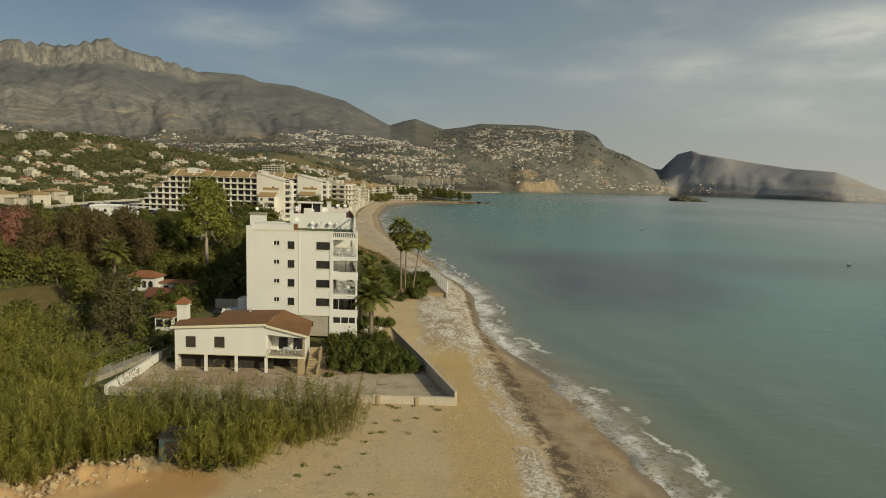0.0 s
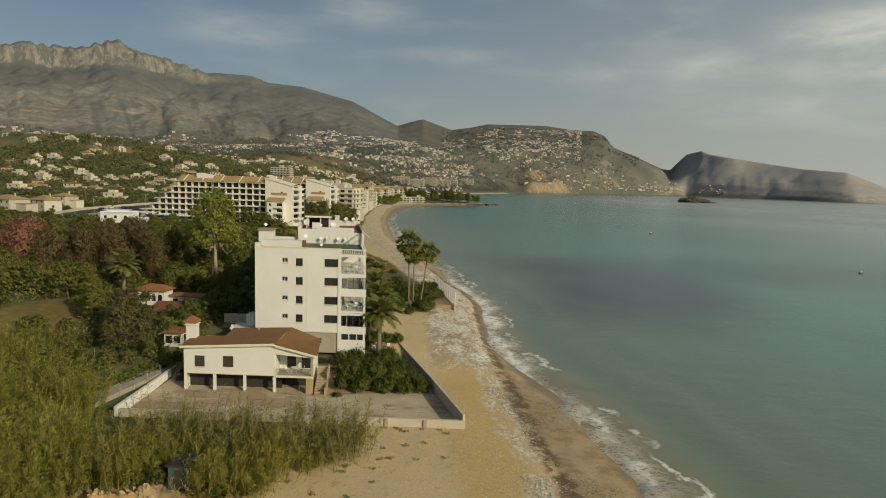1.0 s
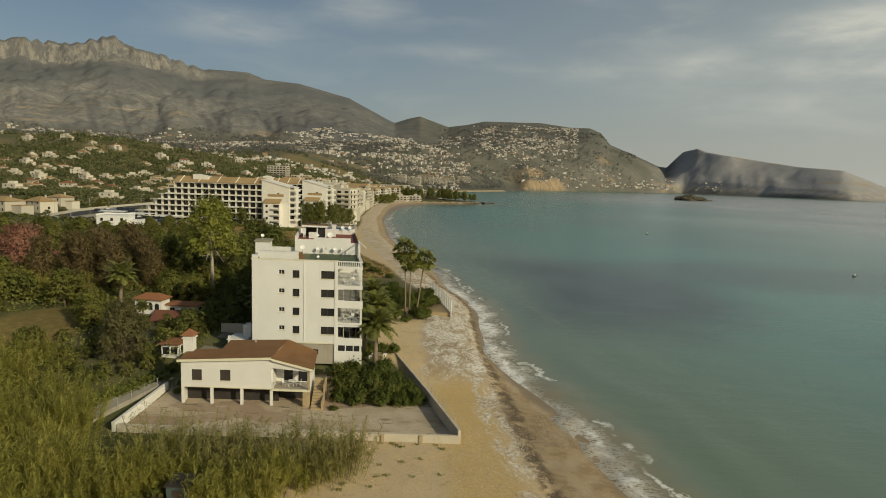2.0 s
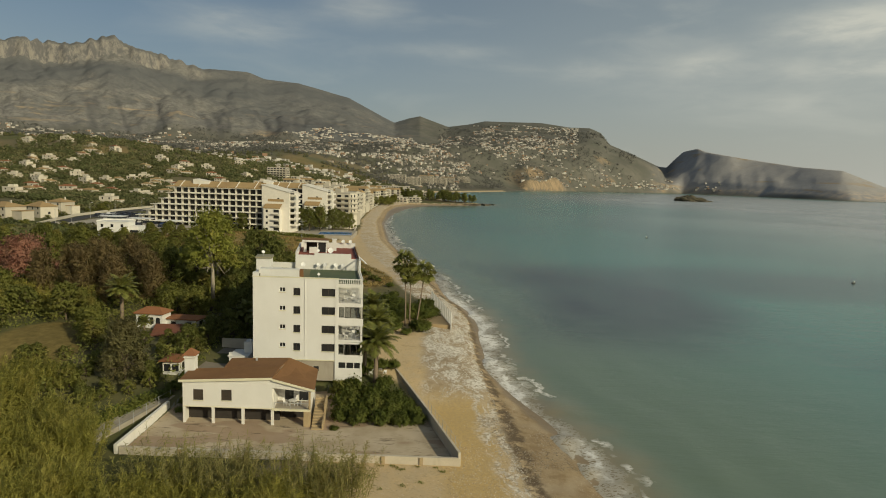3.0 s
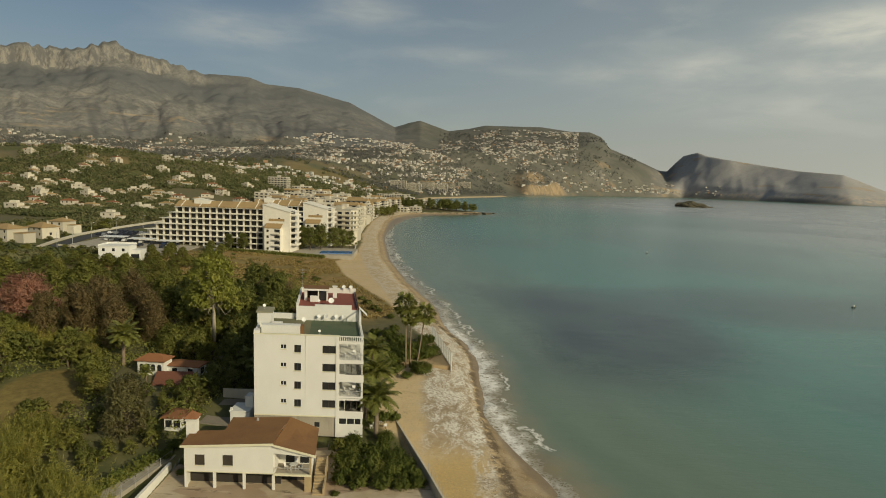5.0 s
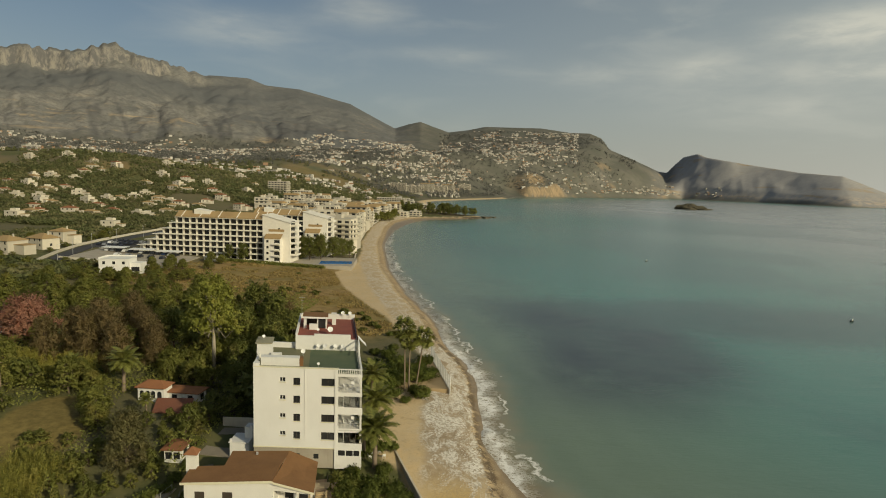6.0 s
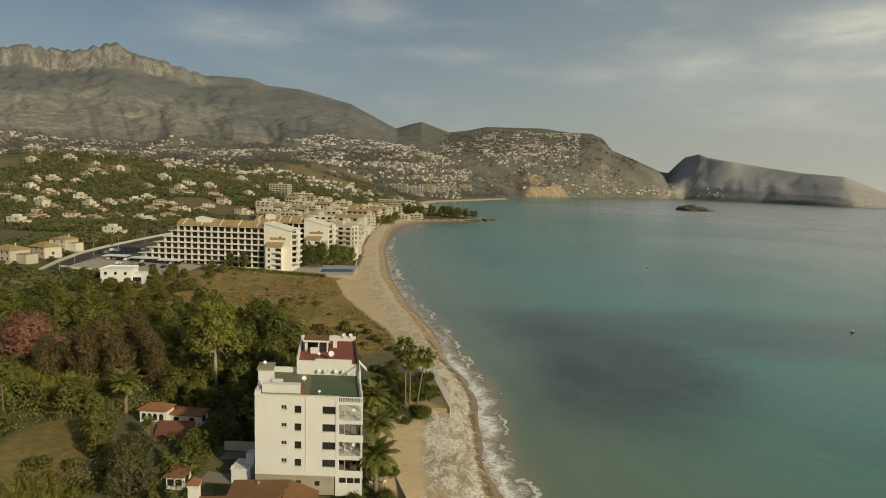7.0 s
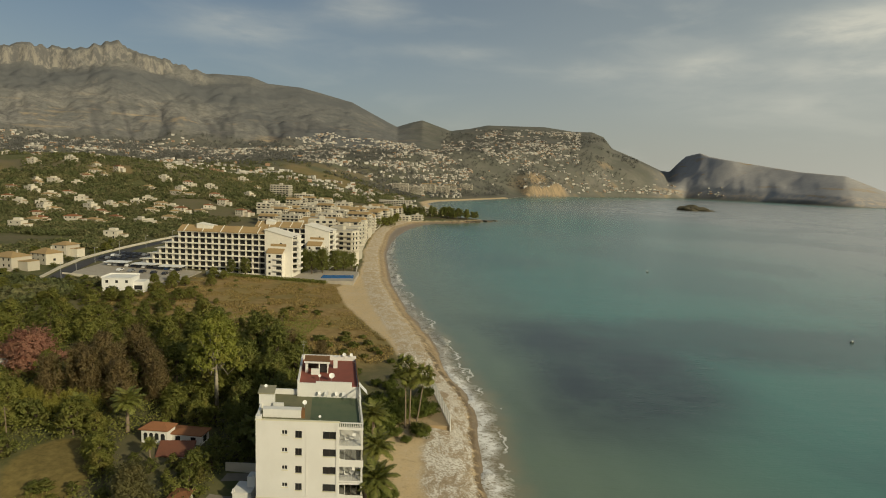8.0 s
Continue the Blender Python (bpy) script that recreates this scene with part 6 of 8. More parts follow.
for x, y, s in ((-47, 46.5, 0.5), (-44, 45.6, 0.42), (-41.5, 46.8, 0.5), (-39, 47.4, 0.42), (-36.5, 48.2, 0.5), (-34, 48.8, 0.42), (-31.8, 49.8, 0.45), (-29.5, 50.4, 0.4), (-50, 47.5, 0.55), (-27, 51.0, 0.4), (-42.5, 48.5, 0.55), (-37.5, 50, 0.5), (-20.3, 50.0, 0.38), (-18.2, 49.6, 0.36), (-16.0, 50.6, 0.34), (-24.8, 51.3, 0.4)):
    again(olive, x, y, s, x * 3, 0.75, "low scrub at the edge of the reeds")
willow = make_tree(27, 5.6, 3.3, 0, REED, 9000, 0.20, 0.10, 0.05, 30, 0.2, "feathery light green shrub among the reeds", name="tall_shrub", droop=-1.0, squash=1.2, category="shrub")
proto(willow, -49.0, 62.0, 1.1)
for x, y, s in ((-57, 66, 1.15), (-44, 58, 0.9), (-52, 54, 0.95), (-62, 60, 1.0), (-40, 55, 0.75), (-47, 70, 0.95), (-55, 74, 0.9), (-36, 56, 0.7), (-20.0, 52.6, 0.62), (-18.0, 53.6, 0.55), (-31, 54, 0.55), (-26, 55.5, 0.55), (-45, 50, 0.7), (-57, 51, 0.8), (-64, 70, 0.9), (-43, 65, 0.8), (-52, 66, 1.0), (-60, 80, 0.8)):
    again(willow, x, y, s, x * 2.1, 0.95, "feathery shrubs among the reeds")
rg = np.random.default_rng(77)


def scatter(n, cx, cy, rx, ry, turn=0.0):
    """Stems in clumps over an uneven oval."""
    clumps = max(6, n // 58)
    a, q = rg.uniform(0, 6.28, clumps), np.sqrt(rg.random(clumps)) * (0.85 + 0.25 * rg.random(clumps))
    who = rg.integers(0, clumps, n)
    x, y = np.cos(a[who]) * q[who] * rx, np.sin(a[who]) * q[who] * ry
    dx, dy = rg.normal(0, 0.9, n), rg.normal(0, 0.9, n)
    tall = (0.38 + 0.78 * rg.random(clumps))[who]
    c, s = math.cos(turn), math.sin(turn)
    return np.column_stack([cx + x * c - y * s + dx, cy + x * s + y * c + dy, dx, dy, tall])


def beds(*spots):
    p = np.vstack([scatter(*s) for s in spots])
    return p.T


reed_bed("green_reeds", beds((2600, -50, 60, 12, 9), (1500, -59, 71, 11, 7), (700, -39, 52.5, 6, 3.6)), REED, 1, "dense green giant reeds in tall clumps", 6.2)
reed_bed("reed_margin", beds((380, -30.5, 52.8, 4.5, 2.4), (300, -24.5, 54.2, 3.5, 2.0), (420, -18.5, 52.4, 3.6, 2.4), (160, -13.5, 56.5, 3, 2.2), (420, -61, 81.5, 8, 4), (300, -43, 46.0, 7, 1.8), (160, -35, 47.6, 4, 1.2)), REED, 4, "green reeds at the edge of the open plot", 4.4)
reed_bed("low_reeds", beds((380, -20, 57.0, 5.2, 3.0), (280, -11.8, 58.8, 4.6, 2.4), (170, -28.5, 56.5, 4, 2.0)), REED_DRY, 2, "half-dry reeds and canes before the yard wall", 5.6)
reed_bed("cane_field", beds((1100, -98, 121, 14, 8), (700, -84, 119, 10, 6)), REED, 3, "light green cane thicket behind the lawn", 4.0)


# dry grass and weeds that stand over the field
fg = np.random.default_rng(63)
gx, gy = fg.uniform(-150, -12, 60000), fg.uniform(165, 300, 60000)
g_sand, g_dry, _ = ground_masks(gx, gy, 0 * gx, shore_distance(gx, gy))
g_ok = (g_dry > 0.45) & (g_sand < 0.25) & (fbm(gx / 6, gy / 6, 3, 92) > 0.40)
gx, gy = gx[g_ok], gy[g_ok]
gn = fg.normal(0, 1, (len(gx), 3))
gh = fg.uniform(0.15, 0.5, len(gx)) * (0.6 + 1.2 * fbm(gx / 14, gy / 14, 2, 93))
gv, gf2 = cards(np.column_stack([gx, gy, land(gx, gy) + gh * 0.5]), gn, gh, 0.6, fg, 1.5)
DRY_GRASS = foliage("dry_grass", (0.27, 0.20, 0.075), (0.42, 0.31, 0.125), (0.24, 0.20, 0.07), 0.8, 0.4)
lone("dry_grass", quads_mesh("dry_grass", gv, gf2, DRY_GRASS), DRY_GRASS, "dry yellow-brown grass and weeds on the field", "grass", kind="stuff")

# ---- villa and small houses near the wood ----
def small_house(at, w, d, h, turn, roof=TILE, wall=PLASTER, label="white house with a red tiled roof", group="", storeys=1, flat=False, pitch=0.2, stack=True, name="house", wing=False, hut=True):
    """A house: walls with real openings in front, hipped or flat roof, windows with sills."""
    t = thing(name, at, label, "house", group, turn=turn)
    hs = []
    nwin = max(2, int(w / 3.2))
    for s in range(storeys):
        zz = s * h / storeys
        for i in range(nwin):
            cx = -w / 2 + w * (i + 0.5) / nwin
            hs.append((cx - 0.55, cx + 0.55, zz + 0.9, zz + 2.1))
    part("front_wall", wall_with_holes(-w / 2, w / 2, -1.5, h, -d / 2, -d / 2 + 0.3, hs), wall, t)
    part("wall", MB().box(-w / 2, -d / 2 + 0.3, -1.5, w / 2, d / 2, h), wall, t)
    for x0, x1, z0, z1 in hs:
        win = part("window", MB().box(x0, -d / 2 + 0.16, z0, x1, -d / 2 + 0.2, z1), DARK_GLASS, t)
        part("sill", MB().box(x0 - 0.1, -d / 2 - 0.08, z0 - 0.1, x1 + 0.1, -d / 2, z0), wall, win)
    for sx in (-1, 1):
        part("window", MB().box(sx * w / 2 - 0.03, -0.6, 0.9, sx * w / 2 + 0.03, 0.6, 2.1), DARK_GLASS, t)
    if wing:
        part("wing", MB().box(w / 2, -d * 0.2, -1.5, w / 2 + w * 0.45, d * 0.4, h * 0.62), wall, t)
        part("wing_roof", MB().box(w / 2, -d * 0.2 - 0.2, h * 0.62, w / 2 + w * 0.45 + 0.2, d * 0.4 + 0.2, h * 0.62 + 0.22), roof, t)
        part("terrace", MB().box(-w * 0.7, -d / 2 - 3.6, -2.5, w * 0.6, -d / 2, 0.05), CONCRETE, t)
    if flat:
        part("roof", MB().box(-w / 2 - 0.15, -d / 2 - 0.15, h, w / 2 + 0.15, d / 2 + 0.15, h + 0.25), wall, t)
        if hut:
            part("roof_hut", MB().box(-w / 4, -d / 6, h + 0.25, w / 4, d / 3, h + 1.9), wall, t)
        else:
            part("parapet", MB().box(-w / 2 - 0.15, d / 2 - 0.15, h + 0.25, w / 2 + 0.15, d / 2 + 0.15, h + 0.8).box(-w / 2 - 0.15, -d / 2, h + 0.25, -w / 2 + 0.1, d / 2 - 0.15, h + 0.8), wall, t)
            part("low_wing", MB().box(w / 2, -d * 0.32, -1.5, w / 2 + 4.2, d * 0.42, h * 0.72), wall, t)
            part("wing_glazing", MB().box(w / 2 + 0.5, -d * 0.32 - 0.05, 0.8, w / 2 + 3.7, -d * 0.32 + 0.02, 2.6), DARK_GLASS, t)
    else:
        e, r = 0.45, min(w, d) * pitch
        x, y, k = w / 2 + e, d / 2 + e, max(0.0, (w - d) / 2)
        part("roof", MB().add([(-x, -y, h), (x, -y, h), (x, y, h), (-x, y, h), (-k, 0, h + r), (k, 0, h + r), (-x, -y, h - 0.15), (x, -y, h - 0.15), (x, y, h - 0.15), (-x, y, h - 0.15)],
            [(0, 1, 5, 4), (1, 2, 5), (2, 3, 4, 5), (3, 0, 4), (6, 7, 1, 0), (7, 8, 2, 1), (8, 9, 3, 2), (9, 6, 0, 3), (9, 8, 7, 6)]), roof, t)
        if stack:
            part("chimney", MB().box(w * 0.2, 0.4, h, w * 0.2 + 0.6, 1.0, h + r + 0.7), wall, t)
    return t


villa = thing("villa", (-55.0, 111.0, 4.6), "white garden villa with arched windows and red roof", "house", turn=-4)
part("wall", MB().box(-2.6, -1.5, -1.5, 2.6, 1.5, 3.2), PLASTER, villa)
part("roof", MB().add([(-3.0, -1.9, 3.2), (3.0, -1.9, 3.2), (3.0, 1.9, 3.2), (-3.0, 1.9, 3.2), (-1.2, 0, 4.15), (1.2, 0, 4.15), (-3.0, -1.9, 3.02), (3.0, -1.9, 3.02), (3.0, 1.9, 3.02), (-3.0, 1.9, 3.02)],
    [(0, 1, 5, 4), (1, 2, 5), (2, 3, 4, 5), (3, 0, 4), (6, 7, 1, 0), (7, 8, 2, 1), (8, 9, 3, 2), (9, 6, 0, 3), (9, 8, 7, 6)]), TILE, villa)


def arched(cx, z0, w, h, y0, y1):
    """An upright plate with a round head."""
    mb, n = MB(), 9
    o = [(cx - w / 2, z0), (cx + w / 2, z0)] + [(cx + w / 2 * math.cos(math.pi * i / (n - 1)), z0 + h - w / 2 + w / 2 * math.sin(math.pi * i / (n - 1))) for i in range(n)]
    k = len(o)
    return mb.add([(x, y0, z) for x, z in o] + [(x, y1, z) for x, z in o], [(i, (i + 1) % k, k + (i + 1) % k, k + i) for i in range(k)] + [tuple(range(k - 1, -1, -1)), tuple(range(k, 2 * k))])


for cx, z0, w, h in ((-1.75, 1.1, 0.78, 1.35), (-0.6, 1.1, 0.78, 1.35), (0.5, 1.1, 0.78, 1.35), (1.75, 0.1, 0.85, 2.3)):
    win = part("window", arched(cx, z0, w, h, -1.53, -1.4), DARK_GLASS, villa)
    part("frame", arched(cx, z0 - 0.08, w + 0.18, h + 0.17, -1.51, -1.45), WHITE_PAINT, win)
small_house((-49.4, 112.2, 3.9), 6.4, 3.2, 2.7, -6, pitch=0.1, stack=False, label="low white wing of the villa with a red roof")
lean_to = thing("lean_to", (0, 0, 0), "low lean-to with a faded red-brown tiled roof", "shed")
part("roof", MB().slab([(-52.4, 104.4, 4.9), (-45.8, 104.8, 4.9), (-46.8, 109.4, 5.9), (-53.6, 109.0, 5.9)], 0.18), varied("faded_tile", (0.22, 0.085, 0.05), (0.17, 0.075, 0.05), 0.8, 0.9, 6, 0.4, 0.03), lean_to)
part("wall", MB().box(-52.0, 104.9, 2.0, -46.6, 108.8, 4.85), CREAM, lean_to)
small_house((-41.6, 91.2, 2.5), 2.6, 3.2, 2.7, 0, pitch=0.16, stack=False, label="little cream house with a red tiled roof", wall=CREAM)
outbuilding = thing("outbuilding", (-31.6, 93.0, 3.2), "small stepped white outbuilding with a corner post", "outbuilding")
part("wall", MB().box(-1.7, -1.2, -1.5, 1.4, 2.2, 2.3).box(-1.85, -1.35, 2.3, 1.4, 2.35, 2.45), PLASTER, outbuilding)
part("upper_wall", MB().box(0.2, 0.4, 2.45, 1.5, 2.2, 4.3), PLASTER, outbuilding)
part("post", MB().box(-1.7, -1.2, 2.45, -1.4, -0.9, 2.9).box(1.1, 0.4, 4.3, 1.4, 0.7, 4.7), PLASTER, outbuilding)
small_house((-107.5, 147.0, 6.0), 9.0, 7.0, 4.0, 8, label="white house with a red tiled roof among trees")
lone("pavement_courtyard", MB().slab([(x, y, land_at(x, y) + 0.18) for x, y in ((-38.5, 92.0), (-29.2, 91.5), (-31.2, 101.5), (-37.5, 100.5))], 0.8), GREY_PAVING, "grey paved courtyard beside the apartment block", "pavement", kind="structure")
lone("wall_courtyard", MB().box(-38.2, 101.6, 2.0, -31.4, 101.85, 5.6), PALE_CONCRETE, "white courtyard wall", "wall", kind="structure")

# lane with a hedge at the left of the yard
lone("road_lane", MB().prism([(-46.5, 60), (-43.0, 60), (-38.4, 84), (-40.6, 84)], 0.2, 1.75), CONCRETE, "narrow pale concrete lane", "road", kind="structure")
lane_fence = thing("lane_fence", (0, 0, 0), "thin wire fence beside the lane", "fence")
for i in range(10):
    q = i / 9
    x, y = -42.6 + 4.0 * q, 60 + 23 * q
    part("post", MB().tube([(x, y, 0.8), (x, y, 2.9)], [0.04, 0.04], 5), METAL, lane_fence)
for z in (2.1, 2.85):
    part("wire", MB().tube([(-42.6, 60, z), (-38.6, 83, z)], [0.015, 0.015], 4), METAL, lane_fence)
lh = np.random.default_rng(13)
hq = lh.random(2600)
hedge_p = np.column_stack([-45.4 + 5.2 * hq + lh.normal(0, 0.45, 2600), 67 + 16 * hq, 1.4 + lh.uniform(0, 1.7, 2600)])
hv2, hf2 = cards(hedge_p, lh.normal(0, 1, (2600, 3)), lh.uniform(0.14, 0.28, 2600), 0.6, lh)
lone("lane_hedge", quads_mesh("lane_hedge", hv2, hf2, LEAF_SHRUB), LEAF_SHRUB, "dark clipped hedge beside the lane", "hedge")
sp = thing("sign_post", (-43.6, 66.5, 1.5), "small white sign on a post beside the lane", "sign")
part("post", MB().tube([(0, 0, 0), (0, 0, 1.6)], [0.05, 0.05], 6), DARK_METAL, sp)
part("board", MB().box(-0.2, -0.04, 1.6, 0.2, 0.0, 2.2), WHITE_PAINT, sp)
up = thing("utility_pole", (-76.7, 100.3, land_at(-76.7, 100.3)), "tall thin pale utility pole beside the lawn", "pole")
part("shaft", MB().tube([(0, 0, -0.5), (-0.25, 0, 9.2)], [0.13, 0.08], 7), WOOD, up)
part("crossbar", MB().box(-0.75, -0.05, 8.7, 0.35, 0.05, 8.8), WOOD, up)
hb = thing("hut", (-22.5, 51.6, 1.05), "small dark green metal hut among the reeds", "hut")
part("wall", MB().box(-1.0, -0.9, 0, 1.0, 0.9, 2.5), varied("green_sheet", (0.05, 0.085, 0.085), (0.07, 0.105, 0.10), 0.8, 0.6, 5, stain=(0.12, 0.09, 0.05)), hb)
part("roof", MB().slab([(-1.15, -1.1, 2.5), (1.15, -1.1, 2.5), (1.15, 1.05, 2.75), (-1.15, 1.05, 2.75)], 0.08), DARK_METAL, hb)
part("door", MB().box(-0.45, -0.95, 0.05, 0.45, -0.9, 2.1), DARK_METAL, hb)


def stone_mesh(seed, name="stone"):
    """A rough boulder: a cut ball with pushed corners."""
    rr2 = random.Random(seed)
    bm = bmesh.new()
    bmesh.ops.create_cube(bm, size=1.5)
    bmesh.ops.subdivide_edges(bm, edges=bm.edges[:], cuts=1)
    for v in bm.verts:
        v.co *= rr2.uniform(0.62, 1.15)
        v.co.x *= 1.3
        v.co.z *= 0.75
    me = bpy.data.meshes.new(name)
    bm.to_mesh(me)
    bm.free()
    me.materials.append(STONE)
    return me


STONES = [stone_mesh(i) for i in range(4)]
rr = random.Random(5)
for i in range(150):
    q = rr.random()
    x, y = -33 + 8 * q + rr.gauss(0, 1.2), 43.5 + 6.0 * q + rr.gauss(0, 1.0)
    s = 0.06 + 0.30 * rr.random() ** 3
    o = new("stone", STONES[i % 4])
    o.matrix_basis = Matrix.LocRotScale((x, y, land_at(x, y) + s * 0.25), Euler((rr.uniform(0, 6), rr.uniform(0, 6), rr.uniform(0, 6))), (s, s, s))
    tagged(o, "pale broken stone in a rubble heap", "stone", "rubble at the edge of the plot")

# beach fence with netting by the fan palms
bf = thing("beach_fence", (0, 0, 0), "tall grey post and mesh fence on a concrete kerb", "fence")
F0, F1 = (-2.6, 151.0), (2.4, 126.5)
for i in range(13):
    q = i / 12
    x, y = F0[0] + (F1[0] - F0[0]) * q, F0[1] + (F1[1] - F0[1]) * q
    part("post", MB().tube([(x, y, 2.0), (x, y, 6.0)], [0.09, 0.09], 6), WHITE_PAINT, bf)
net = MB()
for i in range(1, 96):
    q = i / 96
    x, y = F0[0] + (F1[0] - F0[0]) * q, F0[1] + (F1[1] - F0[1]) * q
    net.box(x - 0.02, y - 0.02, 3.1, x + 0.02, y + 0.02, 5.9)
tagged(part("netting", net, METAL, bf, "pale hanging mesh"), kind="stuff")
for z in (3.4, 4.3, 5.2, 5.95):
    part("rail", MB().tube([(F0[0], F0[1], z), (F1[0], F1[1], z)], [0.03, 0.03], 5), METAL, bf)
part("kerb", MB().prism([(F0[0] - 0.2, F0[1]), (F1[0] - 0.2, F1[1]), (F1[0] + 0.2, F1[1]), (F0[0] + 0.2, F0[1])], 1.5, 3.1), CONCRETE, bf)
lone("pavement_terrace", MB().prism([(-9, 128), (2.1, 127), (-2.8, 151), (-6, 151)], 1.2, 3.0), varied("packed_sand", (0.45, 0.335, 0.19), (0.39, 0.285, 0.16), 0.3, 0.95, 5), "packed sandy terrace behind the fence", "pavement", kind="structure")

# ---- hotel with stepped balconies ----
def balcony_block(at, turn, length, depth, floors, step, label, tile=HOTEL_TILE, bay=3.6, name="hotel", group="", end_windows=True, roof=True):
    """A long block of balconies; each lower floor reaches further to the left."""
    t = thing(name, at, label, "building", group, turn=turn)
    fh = 3.05
    for k in range(floors):
        x0 = -length - step * (floors - 1 - k)
        part("storey", MB().box(x0, 2.62, k * fh, 0, depth, (k + 1) * fh), HOTEL_WALL, t)
        part("floor_slab", MB().box(x0 - 0.2, 0, (k + 1) * fh - 0.22, 0, 2.62, (k + 1) * fh), HOTEL_WALL, t)
        part("balcony_parapet", MB().box(x0 - 0.2, -0.1, k * fh - 0.05, 0, 0.05, k * fh + 0.52), HOTEL_WALL, t)
        glass = MB()
        n = int(-x0 / bay)
        for i in range(n):
            cx = -bay * (i + 0.5)
            glass.box(cx - 1.66, 2.55, k * fh + 0.05, cx + 1.66, 2.62, k * fh + 2.75)
        part("balcony_glazing", glass, DARK_GLASS, t)
        for i in range(n + 1):
            part("party_wall", PARTY, None, t).matrix_basis = Matrix.Translation((-bay * i - 0.12, 0.06, k * fh))
    H = floors * fh
    W = 14.5
    part("end_wing", MB().add([(0, -0.5, -2), (W, -0.5, -2), (W, depth, -2), (0, depth, -2), (0, -0.5, H + 2.6), (W, -0.5, H - 1.2), (W, depth, H - 1.2), (0, depth, H + 2.6)],
        [(0, 1, 5, 4), (1, 2, 6, 5), (2, 3, 7, 6), (3, 0, 4, 7), (4, 5, 6, 7), (3, 2, 1, 0)]), HOTEL_WALL, t)
    for k in range(1, floors):
        part("end_balcony", MB().box(W, 0.5, k * fh - 0.1, W + 3.2, 8, k * fh + 0.1).box(W + 3.05, 0.5, k * fh + 0.1, W + 3.2, 8, k * fh + 0.95).box(W, 0.4, k * fh + 0.1, W + 3.05, 0.55, k * fh + 0.95), HOTEL_WALL, t)
        part("end_glazing", MB().box(W, 1.2, k * fh + 0.1, W + 0.06, 7.4, k * fh + 2.4), DARK_GLASS, t)
    # a lower block stands before the end wing, under a lean-to roof of tiles
    part("front_block", MB().box(2.2, -4.2, -2, 10.6, -0.5, H * 0.56), HOTEL_WALL, t)
    part("front_block_roof", MB().slab([(2.0, -4.5, H * 0.56 + 0.25), (10.8, -4.5, H * 0.56 + 0.25), (10.8, -0.5, H * 0.56 + 2.3), (2.0, -0.5, H * 0.56 + 2.3)], 0.22), tile, t)
    for k in range(0, 4):
        part("window", MB().box(3.4, -4.25, k * fh + 0.9, 4.5, -4.19, k * fh + 2.1), DARK_GLASS, t)
        part("block_balcony", MB().box(7.2, -5.6, k * fh - 0.1, 10.6, -4.2, k * fh + 0.1).box(7.2, -5.7, k * fh + 0.1, 10.6, -5.6, k * fh + 0.9), HOTEL_WALL, t)
        part("block_glazing", MB().box(7.5, -4.25, k * fh + 0.1, 10.3, -4.19, k * fh + 2.3), DARK_GLASS, t)
    part("tan_band", MB().box(3.2, -0.58, H * 0.72, 11.5, -0.48, H * 0.72 + 1.3), tile, t, "tan tiled band")
    part("end_roof", MB().slab([(-0.2, -0.9, H + 2.75), (W + 0.5, -0.9, H - 1.15), (W + 0.5, depth + 0.2, H - 1.15), (-0.2, depth + 0.2, H + 2.75)], 0.18), HOTEL_WALL, t)
    if end_windows:
        for k in (5,):
            part("window", MB().box(8.2, -0.56, k * fh + 1.0, 9.2, -0.48, k * fh + 2.0), DARK_GLASS, t)
    if roof:
        part("roof", MB().slab([(-length, -0.3, H + 0.4), (0, -0.3, H + 0.4), (0, depth * 0.32, H + 3.3), (-length, depth * 0.32, H + 3.3)], 0.2), tile, t)
        part("roof_gable", MB().add([(-length * 0.80, 2.0, H + 1.0), (-length * 0.62, 2.0, H + 1.0), (-length * 0.62, 9.0, H + 1.0), (-length * 0.80, 9.0, H + 1.0), (-length * 0.80, 2.0, H + 4.2), (-length * 0.62, 2.0, H + 3.2), (-length * 0.62, 9.0, H + 3.2), (-length * 0.80, 9.0, H + 4.6)], [(3, 2, 1, 0), (4, 5, 6, 7), (0, 1, 5, 4), (1, 2, 6, 5), (2, 3, 7, 6), (3, 0, 4, 7)]), HOTEL_WALL, t)
        part("roof_back", MB().slab([(-length, depth * 0.32, H + 3.3), (0, depth * 0.32, H + 3.3), (0, depth, H + 0.5), (-length, depth, H + 0.5)], 0.2), tile, t)
        for i in range(5):
            x = -length * (0.08 + 0.21 * i)
            part("fire_wall", MB().slab([(x - 0.3, -0.4, H + 0.75), (x, -0.4, H + 0.75), (x, depth * 0.32, H + 3.65), (x - 0.3, depth * 0.32, H + 3.65)], 0.5), HOTEL_WALL, t)
    return t


PARTY = MB().box(0, 0.45, 0, 0.2, 2.5, 2.83).mesh("party_wall", HOTEL_WALL)
balcony_block((-95.5, 305, 5.6), -3, 47, 15, 7, 4.2, "long white hotel with stepped balconies and tan tiled roof")
balcony_block((-84.0, 343, 5.8), -3, 30, 16, 7, 2.0, "white hotel wing with balconies and tan tiled roof")
lone("swimming_pool", MB().prism([(-66, 304), (-49.5, 307), (-50.5, 316), (-67, 314)], 3.0, 5.1), POOL, "bright blue covered swimming pool", "pool")
lone("pavement_hotel", MB().prism([(-150, 296), (-48, 298), (-50, 330), (-78, 332), (-82, 306), (-150, 306)], 2.0, 4.95), CONCRETE, "pale paved hotel forecourt", "pavement", kind="structure")
